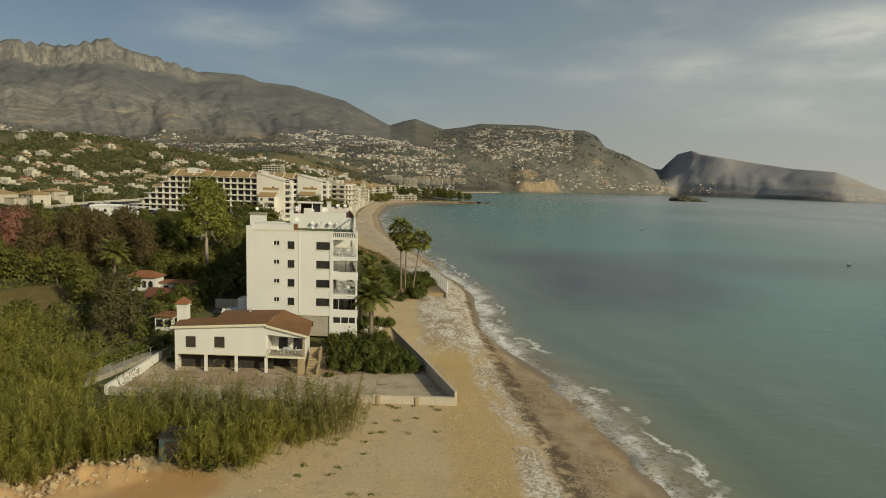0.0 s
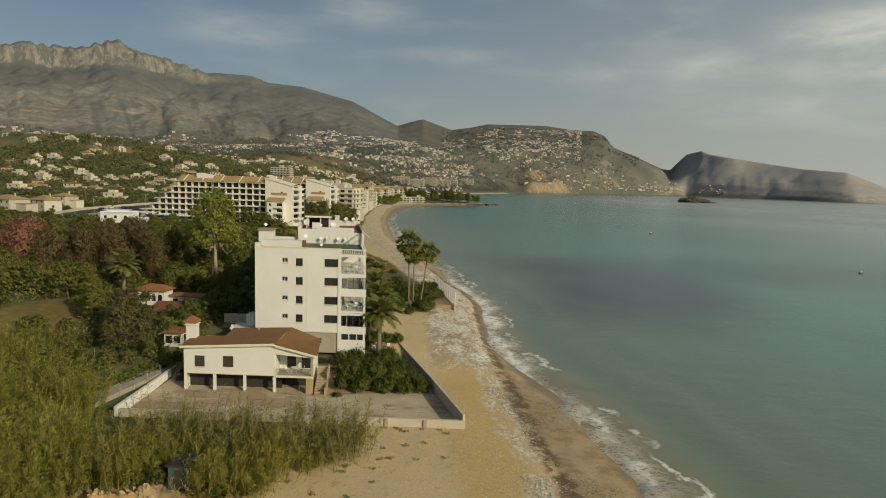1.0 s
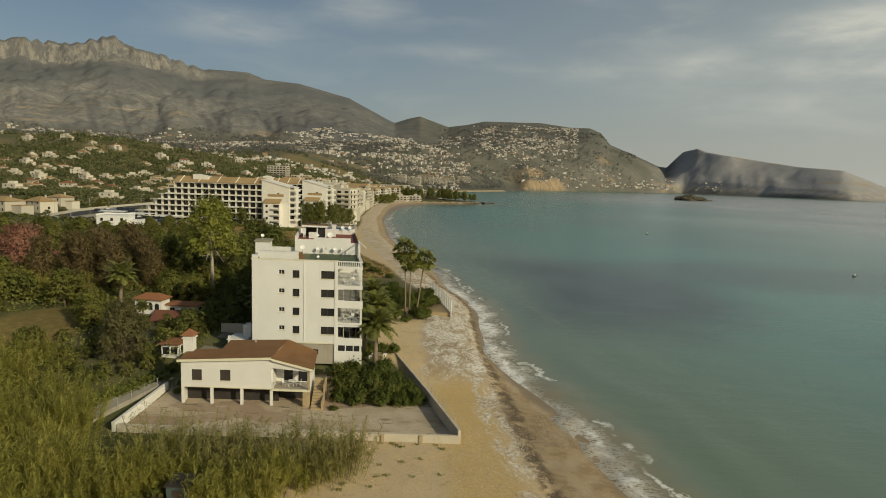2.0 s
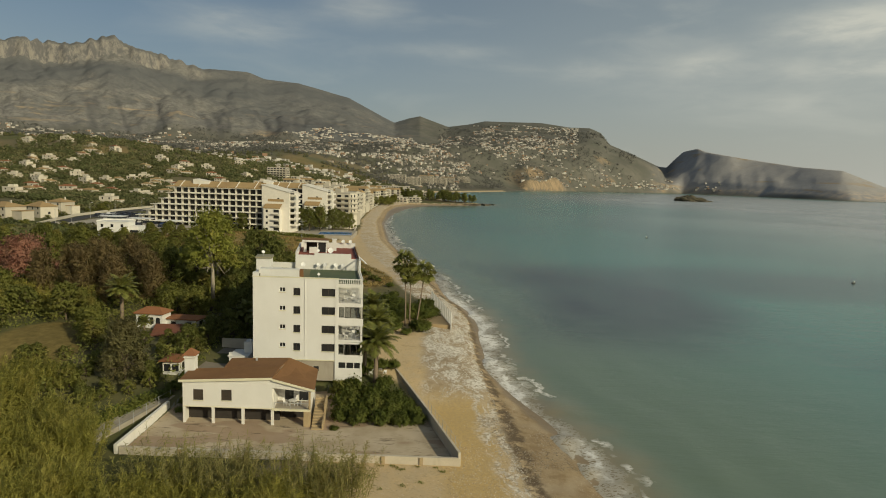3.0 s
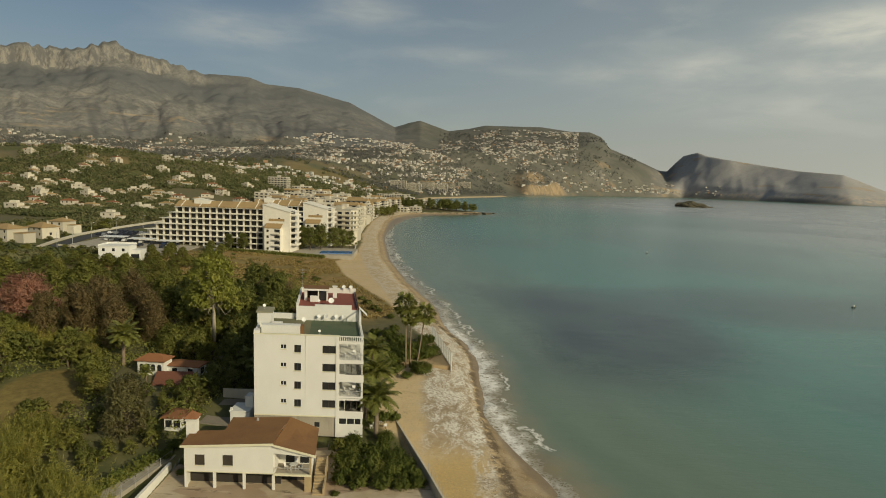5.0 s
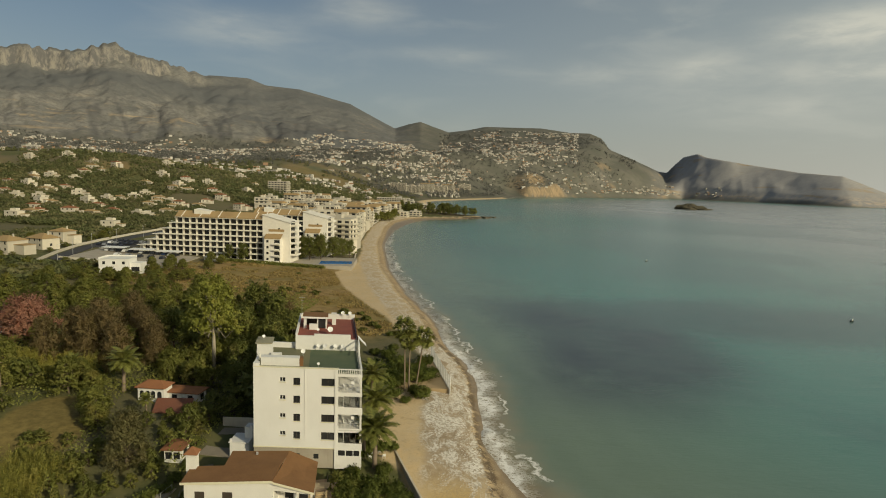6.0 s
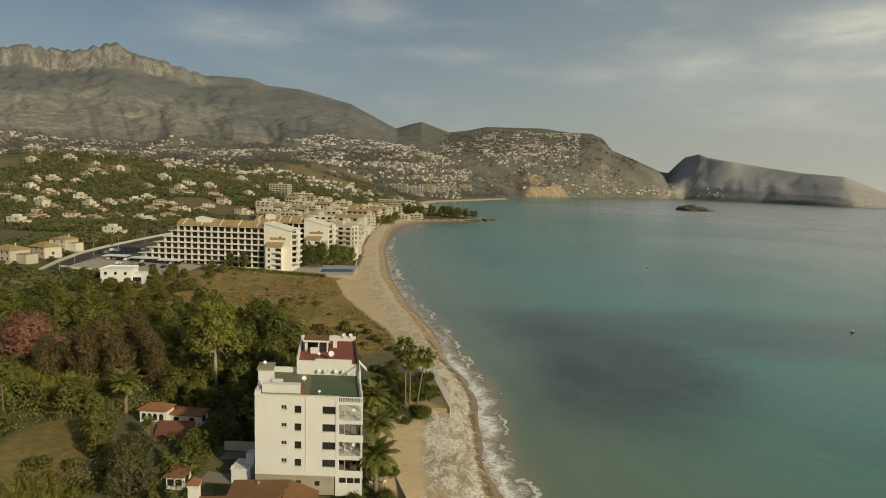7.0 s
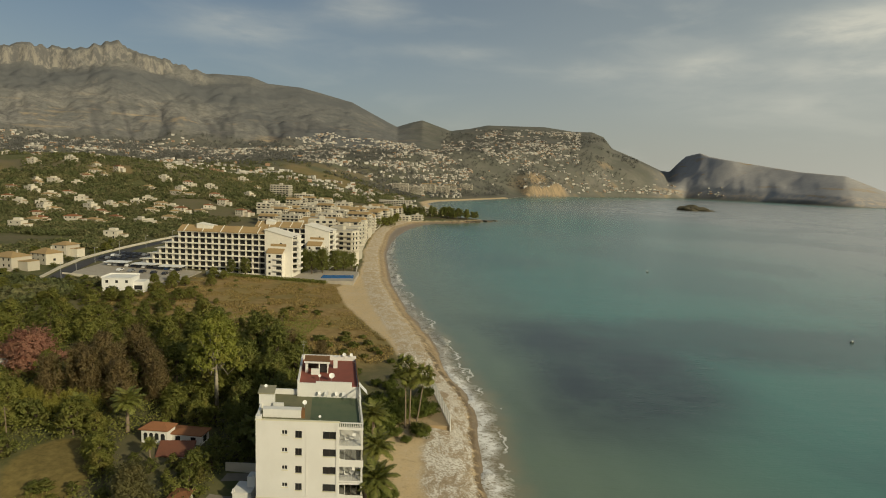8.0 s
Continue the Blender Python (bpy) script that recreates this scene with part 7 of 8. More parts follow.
lone("white_kiosk", MB().box(-121, 292, 4.0, -114, 297, 8.2).box(-121.2, 291.8, 8.2, -113.8, 297.2, 8.5), PLASTER, "small white flat-roofed kiosk by the hotel", "building")
small_house((-136.5, 243.0, 7.6), 11.5, 9, 5.8, 8, storeys=2, flat=True, hut=False, label="white flat-roofed house at the edge of the field")
small_house((-204, 271.0, 11.2), 13, 10, 5.4, -15, storeys=2, label="white villa with a tan tiled roof", roof=HOTEL_TILE, wall=TOWN_WALL, wing=True)
small_house((-201, 291.0, 11.0), 11, 9, 4.8, -20, storeys=2, label="white villa with a hipped tan roof", roof=HOTEL_TILE, wall=TOWN_WALL, pitch=0.26)
small_house((-209, 318.0, 11.2), 9, 9, 5.6, -10, storeys=2, label="cream two-storey house with a tan roof", roof=HOTEL_TILE, wall=TOWN_WALL, wing=True)
hedge_rng = np.random.default_rng(12)
hx = hedge_rng.uniform(0, 1, 2600)
hp3 = np.column_stack([-118 + 56 * hx + hedge_rng.normal(0, 0.5, 2600), 296 + 1.0 * hx + hedge_rng.normal(0, 0.5, 2600), 0 * hx])
hp3[:, 2] = land(hp3[:, 0], hp3[:, 1]) + hedge_rng.uniform(0, 1.6, 2600)
hv, hf = cards(hp3, hedge_rng.normal(0, 1, (2600, 3)), hedge_rng.uniform(0.3, 0.6, 2600), 0.6, hedge_rng)
lone("hedge", quads_mesh("hedge", hv, hf, LEAF_DARK), LEAF_DARK, "dark clipped hedge between field and hotel", "hedge")

# road past the hotel with a pale wall and parked cars
def ribbon(points, width, lift, thick):
    mb = MB()
    for (ax, ay), (bx3, by3) in zip(points, points[1:]):
        L = math.hypot(bx3 - ax, by3 - ay)
        nx, ny = -(by3 - ay) / L * width / 2, (bx3 - ax) / L * width / 2
        za, zb = land_at(ax, ay) + lift, land_at(bx3, by3) + lift
        mb.slab([(ax - nx, ay - ny, za), (bx3 - nx, by3 - ny, zb), (bx3 + nx, by3 + ny, zb), (ax + nx, ay + ny, za)], thick)
    return mb


COAST_ROAD = [(-160, 222), (-172, 252), (-181, 278), (-189, 307), (-193, 335), (-196, 370), (-198, 410), (-197, 460), (-190, 520)]
lone("road_coast", ribbon(COAST_ROAD, 6.6, 0.35, 0.6), ASPHALT, "grey asphalt coast road", "road", kind="structure")
lone("wall_road", ribbon([(x - 5.5, y + 1) for x, y in COAST_ROAD], 0.4, 1.3, 2.2), TOWN_WALL, "pale roadside wall", "wall", kind="structure")


def sloping(points, lift, thick):
    """A paved sheet that follows the slope of the land."""
    return MB().slab([(x, y, land_at(x, y) + lift) for x, y in points], thick)


lone("pavement_parking", sloping([(-175, 266), (-124, 262), (-127, 301), (-180, 305)], 0.45, 1.6), CONCRETE, "pale car park beside the hotel", "pavement", kind="structure")
lone("pavement_car_lot", sloping([(-188, 309), (-172, 307), (-172, 348), (-191, 348)], 0.45, 1.6), ASPHALT, "dark asphalt car lot at the end of the hotel", "pavement", kind="structure")
for x0 in (-168, -154, -140):
    cp = thing("carport", (x0, 296, land_at(x0, 296) + 0.4), "long white carport with a flat sheet roof", "carport", "carports on the car park", turn=-3)
    part("roof", MB().slab([(-6.3, -2.6, 2.4), (6.3, -2.6, 2.4), (6.3, 2.6, 2.7), (-6.3, 2.6, 2.7)], 0.12), WHITE_PAINT, cp)
    for px in (-6, 0, 6):
        part("post", MB().tube([(px, 2.3, -0.4), (px, 2.3, 2.5)], [0.07, 0.07], 6), METAL, cp)
lone("wall_parking", sloping([(-176, 264.6), (-124, 260.6), (-124, 261.0), (-176, 265.0)], 1.2, 2.2), TOWN_WALL, "low pale wall round the car park", "wall", kind="structure")

CAR_PAINTS = [varied("car_paint_" + n, c, tuple(x * 0.9 for x in c), 1.0, 0.3, 10, 0.02, 0.002, spec=0.6) for n, c in (("white", (0.7, 0.7, 0.7)), ("dark", (0.03, 0.035, 0.05)), ("grey", (0.25, 0.26, 0.28)), ("blue", (0.04, 0.08, 0.2)))]
WORDS = ["white", "dark", "grey", "blue"]


def make_car(k):
    c = thing("parked_car", (0, 0, 0), WORDS[k] + " parked car on the hotel forecourt", "car")
    prof = [(-2.1, 0.35), (2.1, 0.35), (2.15, 0.75), (1.3, 0.92), (0.7, 1.42), (-1.2, 1.45), (-1.9, 1.0), (-2.15, 0.8)]
    mb = MB()
    n = len(prof)
    mb.add([(x, -0.85, z) for x, z in prof] + [(x, 0.85, z) for x, z in prof], [(i, (i + 1) % n, n + (i + 1) % n, n + i) for i in range(n)] + [tuple(range(n - 1, -1, -1)), tuple(range(n, 2 * n))])
    part("body", mb, CAR_PAINTS[k], c)
    part("side_window", MB().box(-1.2, -0.87, 0.98, 0.75, -0.85, 1.35), DARK_GLASS, c)
    part("side_window", MB().box(-1.2, 0.85, 0.98, 0.75, 0.87, 1.35), DARK_GLASS, c)
    part("windscreen", MB().slab([(1.28, -0.75, 0.96), (1.28, 0.75, 0.96), (0.74, 0.75, 1.42), (0.74, -0.75, 1.42)], 0.02), DARK_GLASS, c)
    for x in (-1.3, 1.3):
        for y in (-0.88, 0.7):
            part("wheel", MB().tube([(x, y, 0.33), (x, y + 0.18, 0.33)], [0.33, 0.33], 10), DARK_METAL, c)
    return c


rr = random.Random(31)
cars = []
for i in range(34):
    k = rr.choice((0, 1, 2, 1, 3, 1, 2))
    if i < 13:
        x, y = -172 + i * 2.9, 297.0
    elif i < 28:
        x, y = -187 + (i - 13) % 5 * 3.0, 315.0 + (i - 13) // 5 * 10.5
    else:
        x, y = -160 + (i - 28) * 5.5, 284.0
    z = land_at(x, y) + 0.46
    key = [c for c in cars if c[0] == k]
    o = copy_thing(key[0][1], Matrix.Identity(4)) if key else make_car(k)
    cars.append((k, o))
    o.matrix_basis = pose(x, y, z, 0, 0, 90 + rr.uniform(-4, 4))
    tagged(o, group="cars by the hotel")


def lamp_post(x, y, h=8.0):
    t = thing("street_lamp", (x, y, land_at(x, y)), "tall grey street lamp", "street lamp", "street lamps on the coast road")
    part("pole", MB().tube([(0, 0, 0), (0, 0, h)], [0.09, 0.06], 6), METAL, t)
    part("arm", MB().tube([(0, 0, h), (1.2, 0, h + 0.2)], [0.05, 0.04], 5), METAL, t)
    part("lamp_head", MB().box(0.9, -0.12, h + 0.1, 1.6, 0.12, h + 0.25), WHITE_PAINT, t)


for x, y in ((-168, 252), (-176, 275), (-184, 303), (-188, 333), (-191, 368), (-193, 408)):
    lamp_post(x, y)

# ---- the town along the bay ----
PANE = MB().box(-1.3, -0.04, 0, 1.3, 0.04, 2.2).mesh("window", DARK_GLASS)
SIDE_PANE = MB().box(-0.04, -0.9, 0, 0.04, 0.9, 1.3).mesh("side_window", DARK_GLASS)


def flats(at, turn, w, d, floors, label, roof_tile=False, low=0):
    t = thing("apartment_block", at, label, "building", "apartment blocks along the bay", turn=turn)
    fh = 3.0
    H = floors * fh
    part("body", MB().box(-w / 2, -d / 2 + 1.3, -4, w / 2, d / 2, H), TOWN_WALL, t)
    n = max(2, int(w / 4))
    for k in range(low, floors):
        part("balcony", MB().box(-w / 2, -d / 2, k * fh - 0.1, w / 2, -d / 2 + 1.3, k * fh + 0.12).box(-w / 2, -d / 2 - 0.1, k * fh + 0.12, w / 2, -d / 2, k * fh + 0.95), TOWN_WALL, t)
        part("side_balcony", MB().box(w / 2, -d / 2 + 1.3, k * fh - 0.1, w / 2 + 1.4, d / 2 - 1, k * fh + 0.95), TOWN_WALL, t)
        for i in range(n):
            part("window", PANE, None, t).matrix_basis = Matrix.Translation((-w / 2 + w * (i + 0.5) / n, -d / 2 + 1.26, k * fh + 0.15))
        for i in range(max(1, int(d / 5))):
            cy = -d / 2 + 3 + i * 4.5
            if cy < d / 2 - 1.5:
                part("side_window", SIDE_PANE, None, t).matrix_basis = Matrix.Translation((w / 2 + 0.03, cy, k * fh + 1.0))
    if roof_tile:
        part("roof", MB().add([(-w / 2 - 0.4, -d / 2, H), (w / 2 + 0.4, -d / 2, H), (w / 2 + 0.4, d / 2, H), (-w / 2 - 0.4, d / 2, H), (-w / 2, 0, H + 2.2), (w / 2, 0, H + 2.2)], [(0, 1, 5, 4), (1, 2, 5), (2, 3, 4, 5), (3, 0, 4), (3, 2, 1, 0)]), HOTEL_TILE, t)
    else:
        part("roof", MB().box(-w / 2, -d / 2 + 1.3, H, w / 2, d / 2, H + 0.7).box(-2, -1, H + 0.7, 2, 3, H + 3.0), TOWN_WALL, t)
    return t


rr = random.Random(17)
y = 372
while y < 790:
    sx = float(np.interp(y, SHORE[14:21, 1], SHORE[14:21, 0]))
    for j, off in enumerate((24, 46, 68, 92, 116, 140)):
        if rr.random() < 0.12 or off > 60 + 0.30 * (y - 372):
            continue
        x = sx - off - rr.uniform(0, 7)
        w, d, fl = rr.uniform(13, 20), rr.uniform(10, 15), rr.choice((5, 6, 7, 6) if j < 2 else (3, 4, 4))
        if y > 640:
            fl = min(fl, 5)
        flats((x, y + rr.uniform(-4, 4), land_at(x, y) + 0.3), rr.uniform(-16, 4), w, d, fl, rr.choice(("white apartment block with rows of balconies", "cream apartment block with long balconies")), rr.random() < 0.45, max(0, fl - 2) if j > 1 else max(0, fl - 4))
    y += rr.uniform(20, 27)
for x, y, w, fl, tl in ((-235, 815, 26, 5, False), (-205, 822, 24, 3, False), (-150, 1731, 46, 7, False), (-105, 1760, 40, 7, False), (-72, 1860, 44, 8, True), (-28, 1900, 40, 8, False), (-5, 2017, 44, 7, True), (53, 2190, 46, 6, False), (-64, 868, 26, 4, False), (-40, 905, 22, 3, False), (-62, 770, 18, 2, False), (-45, 800, 14, 2, False), (-95, 1010, 55, 4, False)):
    flats((x, y, land_at(x, y) + 0.3), -5, w, 16, fl, "white apartment block behind the trees", tl)

PROMENADE = [(-50.0, 303), (-52.5, 335), (-60.0, 390), (-66.5, 450), (-73.0, 520), (-78.0, 600), (-78.5, 680), (-66.0, 762)]
lone("wall_promenade", ribbon(PROMENADE, 0.6, 0.9, 2.4), TOWN_WALL, "low pale wall between beach and promenade", "wall", kind="structure")
# houses on the hillside, each its own
rr = random.Random(23)
spots = [(-413, 577), (-434, 579), (-422, 624), (-438, 620), (-382, 585), (-389, 570), (-388, 527), (-371, 532), (-317, 445), (-330, 537), (-312, 523), (-320, 571), (-285, 499), (-262, 496),
    (-316, 590), (-316, 613), (-293, 594), (-278, 588), (-263, 573), (-250, 585), (-347, 712), (-311, 677), (-377, 788), (-252, 734), (-272, 678), (-294, 664), (-509, 713), (-417, 690), (-472, 730),
    (-465, 777), (-404, 716), (-254, 530), (-298, 462), (-286, 560), (-346, 510), (-227, 722), (-286, 470), (-563, 1265), (-570, 1420), (-432, 1205), (-480, 1288)]
kinds = {}
while len(spots) < 104:
    a = rr.uniform(-0.66, -0.12)
    r = rr.uniform(380, 1250) if rr.random() < 0.6 else rr.uniform(400, 800)
    x, y = math.sin(a) * r, math.cos(a) * r
    if x < -0.32 * y + 160 - 0.0 * y or rr.random() < 0.4:
        spots.append((x, y))
for x, y in spots:
    if shore_distance(np.array([x]), np.array([y]))[0] < 60 or (-215 < x < -60 and y < 840) or (x > -215 and y < 420):
        continue
    k = rr.randrange(6)
    w, d = (8, 9, 10.5, 10, 8, 9.5)[k], (6, 6, 7, 7, 6, 7)[k]
    if k not in kinds:
        kinds[k] = small_house((x, y, land_at(x, y) + 0.4), w, d, 5.4 if k in (3, 5) else 3.2, rr.uniform(-30, 10), roof=TILE if k % 3 == 0 else HOTEL_TILE, wall=TOWN_WALL, storeys=2 if k in (3, 5) else 1, flat=k in (1, 5), wing=True,
            label=("white hillside house with a tiled roof" if k not in (1, 5) else "white flat-roofed hillside house"), group="houses on the hillside")
    else:
        copy_thing(kinds[k], pose(x, y, land_at(x, y) + 0.4, 0, 0, rr.uniform(-30, 10)))

# far villages: too many and too far to count
rg = np.random.default_rng(99)
fa = rg.uniform(-0.66, 0.43, 42000)
fr = np.where(fa < 0.03, rg.uniform(1200, 3900, 42000), rg.uniform(2650, 4350, 42000))
fx, fy = np.sin(fa) * fr, np.cos(fa) * fr
fz = land(fx, fy)
# streets follow the slope: dense quarters and rows along the contour
quarter = fbm(fx / 420, fy / 420, 2, 5) / 0.75
street = smooth(value_noise(fx / 60, fz / 13, 15), 0.45, 0.7)
chance = np.clip((quarter - 0.40) * 3.2, 0.03, 1) * (0.25 + 0.75 * street)
_, _, ft = ranges(fx, fy)
fu = np.tan(fa) * 4000
chance = np.where((fu > -1100) & (fu < 60) & (fr > 1750), np.maximum(chance, 0.9 * street + 0.1), chance)
chance = np.where((fu > 850) & (fz > 75 + 60 * smooth(-fu, -1300, -1000)), 0.0, chance)
chance = np.where((fu > 1200) & (fu < 1820) & (fz < 48), 0.8, np.where(fu > 1820, 0.0, chance))
chance = np.where((fu > 150) & (fu < 620) & (fz > 150), np.maximum(chance, 0.75 * street), chance)
fit = (rg.random(42000) < chance * 0.62) & ~((fa < -0.02) & (fr > ft + 120 + 380 * smooth(fu, -1200, -850) * (1 - smooth(fu, -350, -100)))) & (fz > 4) & (fz < np.where(fa > -0.04, 430, 360)) & (shore_distance(fx, fy) > 22)
mbf = MB()
for x, y, z, r in zip(fx[fit], fy[fit], fz[fit], fr[fit]):
    s = rg.uniform(4.5, 9.5) * (0.62 + r / 4600)
    w, d, h = s * rg.uniform(0.9, 1.7), s * rg.uniform(0.6, 1.0), rg.choice([3.2, 3.5, 5.5, 6.5])
    m = pose(float(x), float(y), float(z) - 2, 0, 0, float(rg.uniform(-40, 20)))
    mbf.box(-w / 2, -d / 2, 0, w / 2, d / 2, h + 2, m)
    mbf.box(-w / 4, -d / 2 - 1.5, 0, w / 2, -d / 2, h * 0.5 + 2, m)
lone("far_village", mbf, FAR_WALL, "scattered white houses on the far slopes", "houses", kind="stuff")

# woods on the slopes: clumps of leaves, denser low down
def wood(name, n, rmin, rmax, amin, amax, size, per, seed, label, zmax=260, leaf=LEAF_FAR):
    rg2 = np.random.default_rng(seed)
    a = rg2.uniform(amin, amax, n * 3)
    r = rmin * (rmax / rmin) ** rg2.random(n * 3)
    x, y = np.sin(a) * r, np.cos(a) * r
    d = shore_distance(x, y)
    z = land(x, y, d)
    dens = fbm(x / 90, y / 90, 3, 8)
    _, dry_m, _ = ground_masks(x, y, z, d)
    ok = (d > 45) & (z < zmax) & ((r < ranges(x, y)[2] + 150) | ((a > -0.02) & (a < 0.30))) & (dens > 0.34) & (dry_m < 0.5) & ~((x > -222) & (x < -50) & (y > 250) & (y < 345)) & ~((x > -205) & (x < -50) & (y > 300) & (y < 800)) & ~((x > -150) & (y < 262))
    x, y, z, r = x[ok][:n], y[ok][:n], z[ok][:n], r[ok][:n]
    m = len(x)
    s = size * rg2.uniform(0.6, 1.35, m) * (0.75 + r / 3200)
    dirs = rg2.normal(0, 1, (m, per, 3))
    dirs /= np.linalg.norm(dirs, axis=2, keepdims=True)
    p = dirs * (s[:, None, None] * rg2.uniform(0.6, 1.05, (m, per, 1)))
    p[:, :, 2] *= 0.8
    p += np.stack([x, y, z + s * 0.7], axis=1)[:, None, :]
    v, f = cards(p.reshape(-1, 3), dirs.reshape(-1, 3), np.repeat(s, per) * rg2.uniform(0.20, 0.42, m * per), 0.75, rg2)
    lone(name, quads_mesh(name, v, f, leaf), leaf, label, "woods", kind="stuff")


wood("hillside_trees", 6200, 225, 800, -0.70, -0.10, 2.2, 44, 1, "green trees and scrub over the lower hillside")
wood("upper_hillside_trees", 8500, 700, 1700, -0.70, 0.02, 2.9, 18, 2, "trees and scrub between the hillside houses")
wood("far_slope_trees", 15000, 1600, 4200, -0.70, 0.36, 3.9, 9, 3, "haze-grey scrub on the far slopes", 420, LEAF_HAZE)

# trees by the hotel and on the headland
for x, y, s in ((-74, 318, 1.0), (-69, 322, 1.1), (-64, 330, 1.0), (-72, 334, 0.9), (-104, 300, 0.7), (-111, 300, 0.6), (-60, 338, 0.9), (-57, 345, 0.8), (-83, 334, 0.9)):
    again(pine, x, y, s, x, 1.0, "trees round the hotel")
for x, y, s in ((-126, 268, 0.7), (-118, 262, 0.6), (-132, 262, 0.6), (-121, 254, 0.7), (-109, 268, 0.6), (-100, 236, 0.35), (-92, 232, 0.3), (-116, 288, 0.7), (-110, 286, 0.6)):
    again(oak, x, y, s, x, 0.85, "bushes at the edge of the dry field")
for x, y, s, p in ((-172, 240, 0.6, mid_oak), (-166, 238, 0.5, mid_oak), (-158, 240, 0.7, olive), (-154, 246, 0.9, small), (-149, 240, 0.9, olive), (-146, 249, 0.7, olive), (-150, 254, 0.7, small), (-163, 250, 0.8, small), (-160, 256, 0.7, olive), (-178, 232, 0.6, mid_oak),
                   (-186, 240, 0.7, mid_oak), (-192, 250, 0.6, mid_oak), (-195, 262, 0.5, olive), (-212, 262, 0.8, mid_oak), (-191, 281, 0.6, olive), (-215, 283, 0.8, mid_oak), (-196, 300, 0.7, olive), (-203, 306, 0.7, small), (-216, 304, 0.9, mid_oak), (-200, 327, 0.8, olive), (-218, 330, 0.9, mid_oak), (-127, 247, 0.8, olive), (-122, 243, 0.7, small), (-143, 260, 0.6, small), (-203, 345, 0.8, mid_oak), (-208, 360, 0.8, mid_oak), (-204, 338, 0.7, small)):
    again(p, x, y, s * 1.15, x * 1.7, 0.62, "garden trees beside the coast road")
rr = random.Random(47)
for i in range(64):
    x, y = rr.uniform(-172, -100), rr.uniform(182, 246)
    if y > 238 and -150 < x < -122 or y > 262 + x * 0.12:
        continue
    again(rr.choice((olive, small, olive, mid_oak)), x, y, rr.uniform(0.6, 1.05), rr.uniform(0, 6), rr.uniform(0.5, 0.72), "bushes between the wood and the white house")
for x, y, s in ((-46, 186, 0.8), (-41, 190, 0.9), (-37, 184, 0.8), (-33, 192, 1.0), (-29, 186, 0.9), (-25, 190, 0.8), (-22, 183, 0.7), (-49, 193, 0.6), (-44, 179, 0.7), (-38, 176, 0.6), (-31, 178, 0.7), (-24, 176, 0.6), (-34, 200, 0.7), (-28, 198, 0.6)):
    again(low_shrub, x, y, s, x * 1.3, 0.75, "dark scrub along the top of the beach")
rr = random.Random(43)
for i in range(90):
    x, y = rr.uniform(-125, -22), rr.uniform(168, 292)
    if x > -0.42 * (y - 160) - 18 or y > 240 and rr.random() < 0.6:
        continue
    again(low_shrub, x, y, rr.uniform(0.25, 0.6), rr.uniform(0, 6), rr.uniform(0.6, 0.9), "low bushes over the dry field")
rr = random.Random(41)
for i in range(46):
    x, y = rr.uniform(-72, 42), 0
    y = rr.uniform(808 + (x + 72) * 0.45, 850 + (x + 72) * 0.5)
    again(far_pine, x, y, rr.uniform(0.9, 1.35), rr.uniform(0, 6), 0.9, "pines on the headland")
for i in range(16):
    x, y = rr.uniform(-86, -66), rr.uniform(640, 760)
    again(far_oak, x, y, rr.uniform(0.8, 1.2), rr.uniform(0, 6), 1, "trees behind the bay beach")

# headland rocks, islet, boats
DARK_ROCK = varied("dark_shore_rock", (0.16, 0.13, 0.095), (0.09, 0.075, 0.055), 0.4, 0.9, 3, 0.6, 0.1)
DARK_ROCKS = [stone_mesh(i + 10, "rock") for i in range(4)]
for me in DARK_ROCKS:
    me.materials[0] = DARK_ROCK
rr = random.Random(6)
for i in range(26):
    q = i / 25
    x, y = -10 + 78 * q + rr.uniform(-4, 4), 812 + 74 * q + rr.uniform(-5, 5)
    o = new("rock", DARK_ROCKS[i % 4])
    s = rr.uniform(1.6, 4.5)
    o.matrix_basis = Matrix.LocRotScale((x, y, 0.3), Euler((0, 0, rr.uniform(0, 6))), (s * 1.5, s, s * 0.8))
    tagged(o, "dark shore rock at the tip of the headland", "rock", "rocks of the headland")
bm = bmesh.new()
bmesh.ops.create_uvsphere(bm, u_segments=26, v_segments=12, radius=1.0)
for v in bm.verts:
    k = 1 + 0.35 * (noise.noise(v.co * 2.3) + 0.5 * noise.noise(v.co * 6.0))
    v.co = Vector((v.co.x * 44 * k, v.co.y * 20 * k, max(-2.0, v.co.z * 17 * k * (0.75 - 0.35 * v.co.x))))
me = bpy.data.meshes.new("islet")
bm.to_mesh(me)
bm.free()
me.materials.append(varied("islet_rock", (0.12, 0.10, 0.07), (0.07, 0.065, 0.04), 0.05, 0.95, 0.5, 0.6, 0.5))
tagged(new("islet", me), "small dark rocky islet in the bay", "islet").matrix_basis = pose(652, 1585, 0, 0, 0, -12)


def boat(x, y, s):
    t = thing("small_boat", (x, y, 0), "small dark motor boat far out", "boat", "boats in the bay", turn=20)
    part("hull", MB().add([(-2, -0.8, 0.8), (1.4, -0.8, 0.9), (2.6, 0, 1.1), (1.4, 0.8, 0.9), (-2, 0.8, 0.8), (-1.9, -0.5, -0.2), (1.6, 0, -0.2), (-1.9, 0.5, -0.2)], [(0, 1, 2, 3, 4), (0, 5, 6, 1), (1, 6, 2), (2, 6, 3), (3, 6, 7, 4), (4, 7, 5, 0), (7, 6, 5)]), DARK_METAL, t)
    part("cabin", MB().box(-0.8, -0.5, 0.8, 0.6, 0.5, 2.0), WHITE_PAINT, t)
    t.scale = (s, s, s)


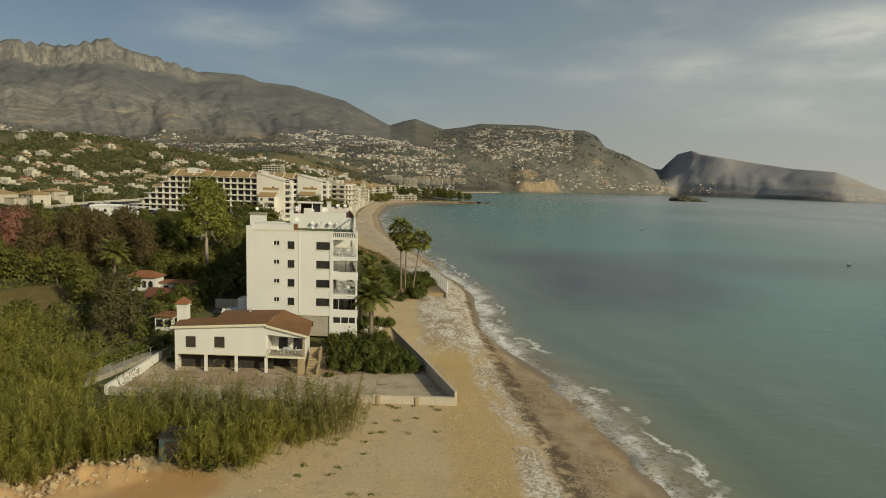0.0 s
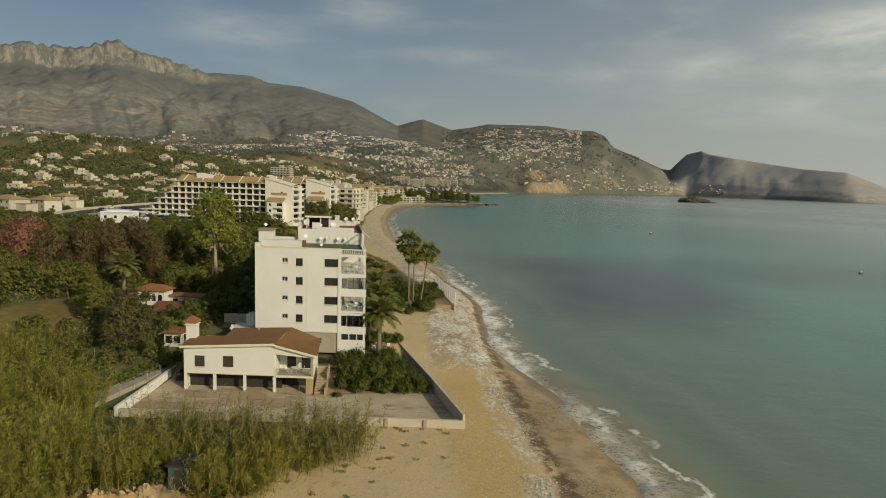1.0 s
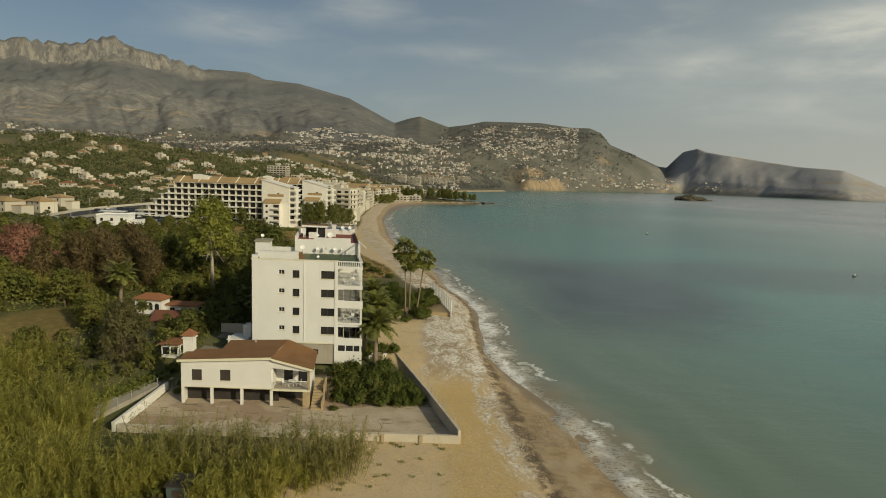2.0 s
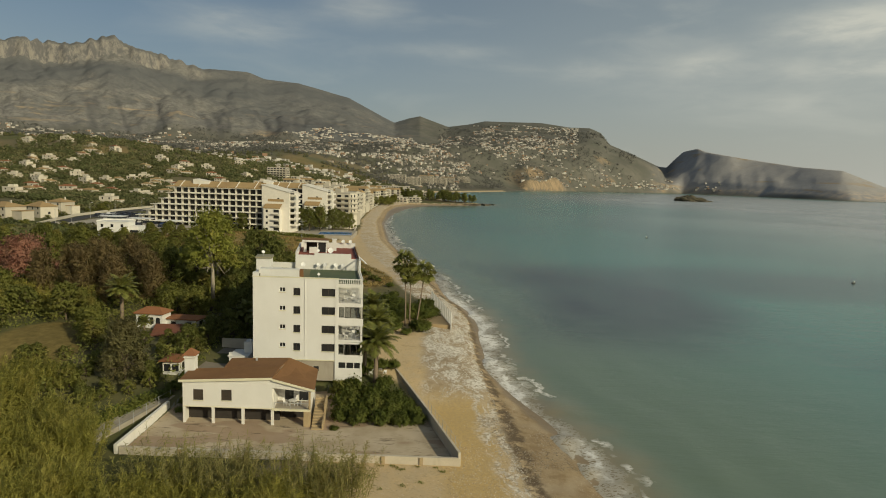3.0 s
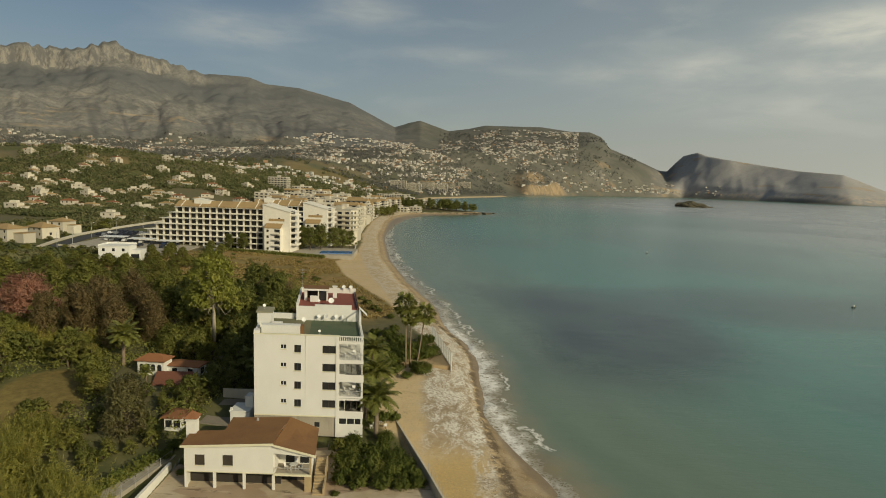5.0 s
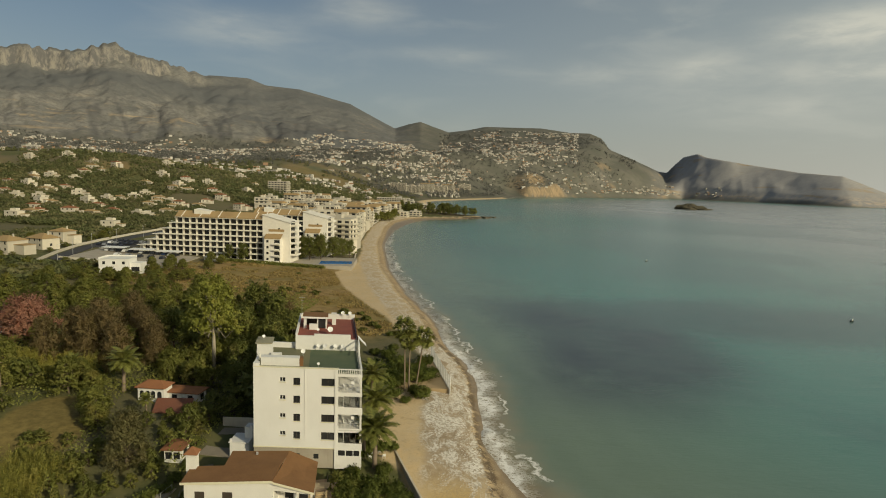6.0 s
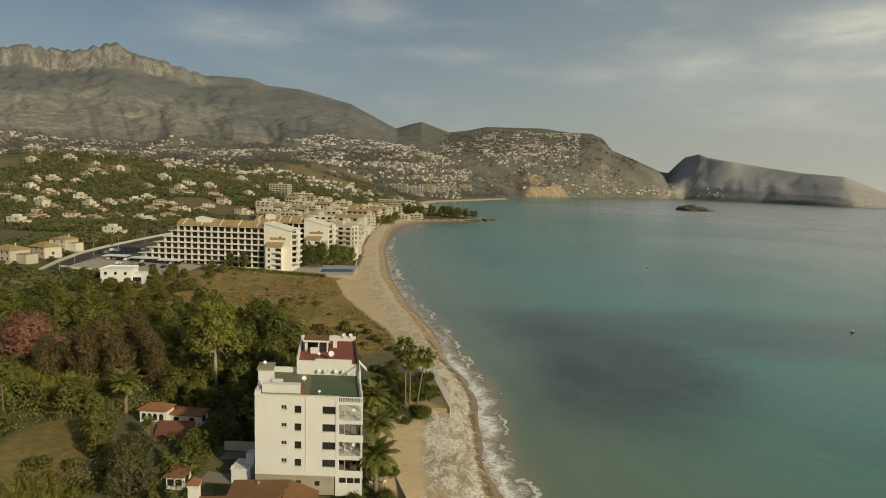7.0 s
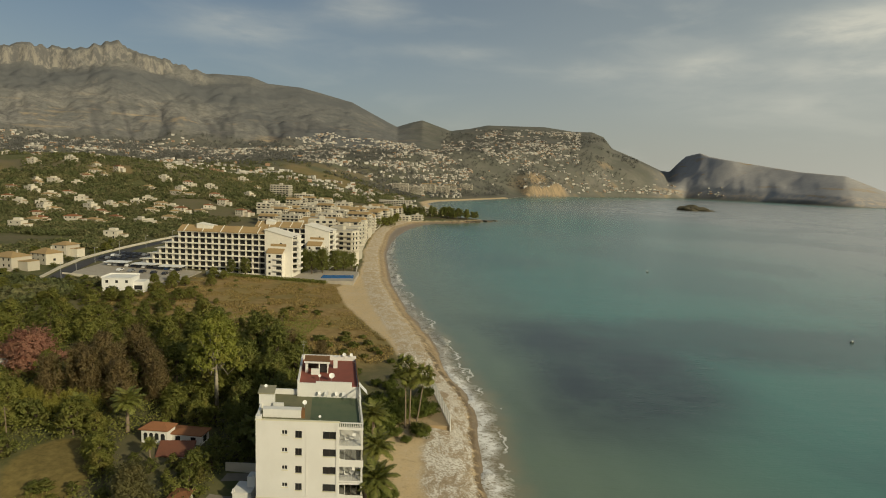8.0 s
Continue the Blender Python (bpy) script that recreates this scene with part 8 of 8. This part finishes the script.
boat(157.8, 226, 0.45)
boat(135.9, 400, 0.5)


# ---- pebbles thrown up along the beach ----
pg = np.random.default_rng(55)
px = pg.uniform(-10, 22, 90000)
py = 40 + 140 * pg.random(90000) ** 1.5
pd = shore_distance(px, py)
pick = fbm(px / 2.6, py / 4.5, 3, 91)
rise = pd - np.interp(py, (30, 70, 80, 92, 105, 140, 165, 200), (8.8, 8.2, 6.0, 2.9, 1.5, 1.4, 3.0, 4.5))
good = (rise > 0.5) & (rise < np.where(py > 88, 12, 4.5) * pg.uniform(0.5, 1.0, 90000)) & (pick > 0.47)
px, py = px[good][:14000], py[good][:14000]
oct_v = np.array([(1, 0, 0), (-1, 0, 0), (0, 1, 0), (0, -1, 0), (0, 0, 0.7), (0, 0, -0.7)])
oct_f = np.array([(0, 2, 4), (2, 1, 4), (1, 3, 4), (3, 0, 4), (2, 0, 5), (1, 2, 5), (3, 1, 5), (0, 3, 5)])


def stones(name, x, y, size, dark, pale, label):
    """Loose stones scattered over the sand, each turned its own way."""
    n = len(x)
    w = pg.uniform(0, 6.28, n)
    turn = np.stack([np.stack([np.cos(w), -np.sin(w), 0 * w], -1), np.stack([np.sin(w), np.cos(w), 0 * w], -1), np.stack([0 * w, 0 * w, 1 + 0 * w], -1)], 1)
    v = np.einsum("nij,kj->nki", turn, oct_v) * size[:, None, None] * pg.uniform(0.6, 1.4, (n, 6, 1)) + np.stack([x, y, land(x, y) + size * 0.2], -1)[:, None, :]
    f = (oct_f[None] + 6 * np.arange(n)[:, None, None]).reshape(-1, 3)
    m = Nodes(name + "_stone", 0.9)
    m.colour(m.mix(m.island(), dark, pale))
    lone(name, quads_mesh(name, v.reshape(-1, 3), f, m.mat), m.mat, label, "pebbles", kind="stuff")


stones("pebbles", px, py, np.clip(pg.normal(0.065, 0.04, len(px)), 0.03, 0.20), (0.38, 0.33, 0.25), (0.74, 0.69, 0.60), "pale rounded beach pebbles in drifts")
gx2, gy2 = pg.uniform(-16, 12, 30000), pg.uniform(40, 72, 30000)
gd = shore_distance(gx2, gy2)
g_keep = (gd > 9.5) & ~((gx2 < 3.6) & (gy2 > 66.2)) & (pg.random(30000) < np.where(gd < 18.5, 0.75, 0.16))
gx2, gy2 = gx2[g_keep], gy2[g_keep]
stones("grit", gx2, gy2, np.clip(pg.normal(0.042, 0.018, len(gx2)), 0.02, 0.11), (0.30, 0.22, 0.12), (0.80, 0.70, 0.52), "scattered small stones on the yellow sand")
wx2, wy2 = pg.uniform(4, 22, 26000), pg.uniform(40, 82, 26000)
wd2 = shore_distance(wx2, wy2)
w_keep = (wd2 > 1.5) & (wd2 < 9.5) & (fbm(wx2 / 3.0, wy2 / 5.0, 3, 98) > 0.47)
wx2, wy2 = wx2[w_keep][:9000], wy2[w_keep][:9000]
stones("shingle", wx2, wy2, np.clip(pg.normal(0.05, 0.025, len(wx2)), 0.02, 0.14), (0.17, 0.13, 0.085), (0.50, 0.42, 0.31), "grey-brown wet shingle below the weedy bank")
# weeds and dry tufts on the open plot
tf = np.random.default_rng(71)
tx, ty = tf.uniform(-14, 2, 34), 66 - 22 * tf.random(34) ** 2.2
tw = tf.integers(0, 34, 900)
tp = np.column_stack([tx[tw] + tf.normal(0, 0.22, 900), ty[tw] + tf.normal(0, 0.14, 900), 0 * tx[tw]])
tp[:, 2] = land(tp[:, 0], tp[:, 1]) + tf.uniform(0.02, 0.18, 900)
tv, tq = cards(tp, tf.normal(0, 1, (900, 3)), tf.uniform(0.06, 0.16, 900), 0.4, tf, 1.0)
lone("weed_tufts", quads_mesh("weed_tufts", tv, tq, LEAF_DARK), LEAF_DARK, "small dark weed tufts on the open sand", "weeds", kind="stuff")

# garden seats beside the palms
for x, y, t in ((-10.6, 95.5, 30), (-9.4, 95.9, -20), (-8.6, 94.6, 200), (-10.9, 94.3, 120)):
    garden_chair((x, y, land_at(x, y)), t, "white chairs in the palm garden")
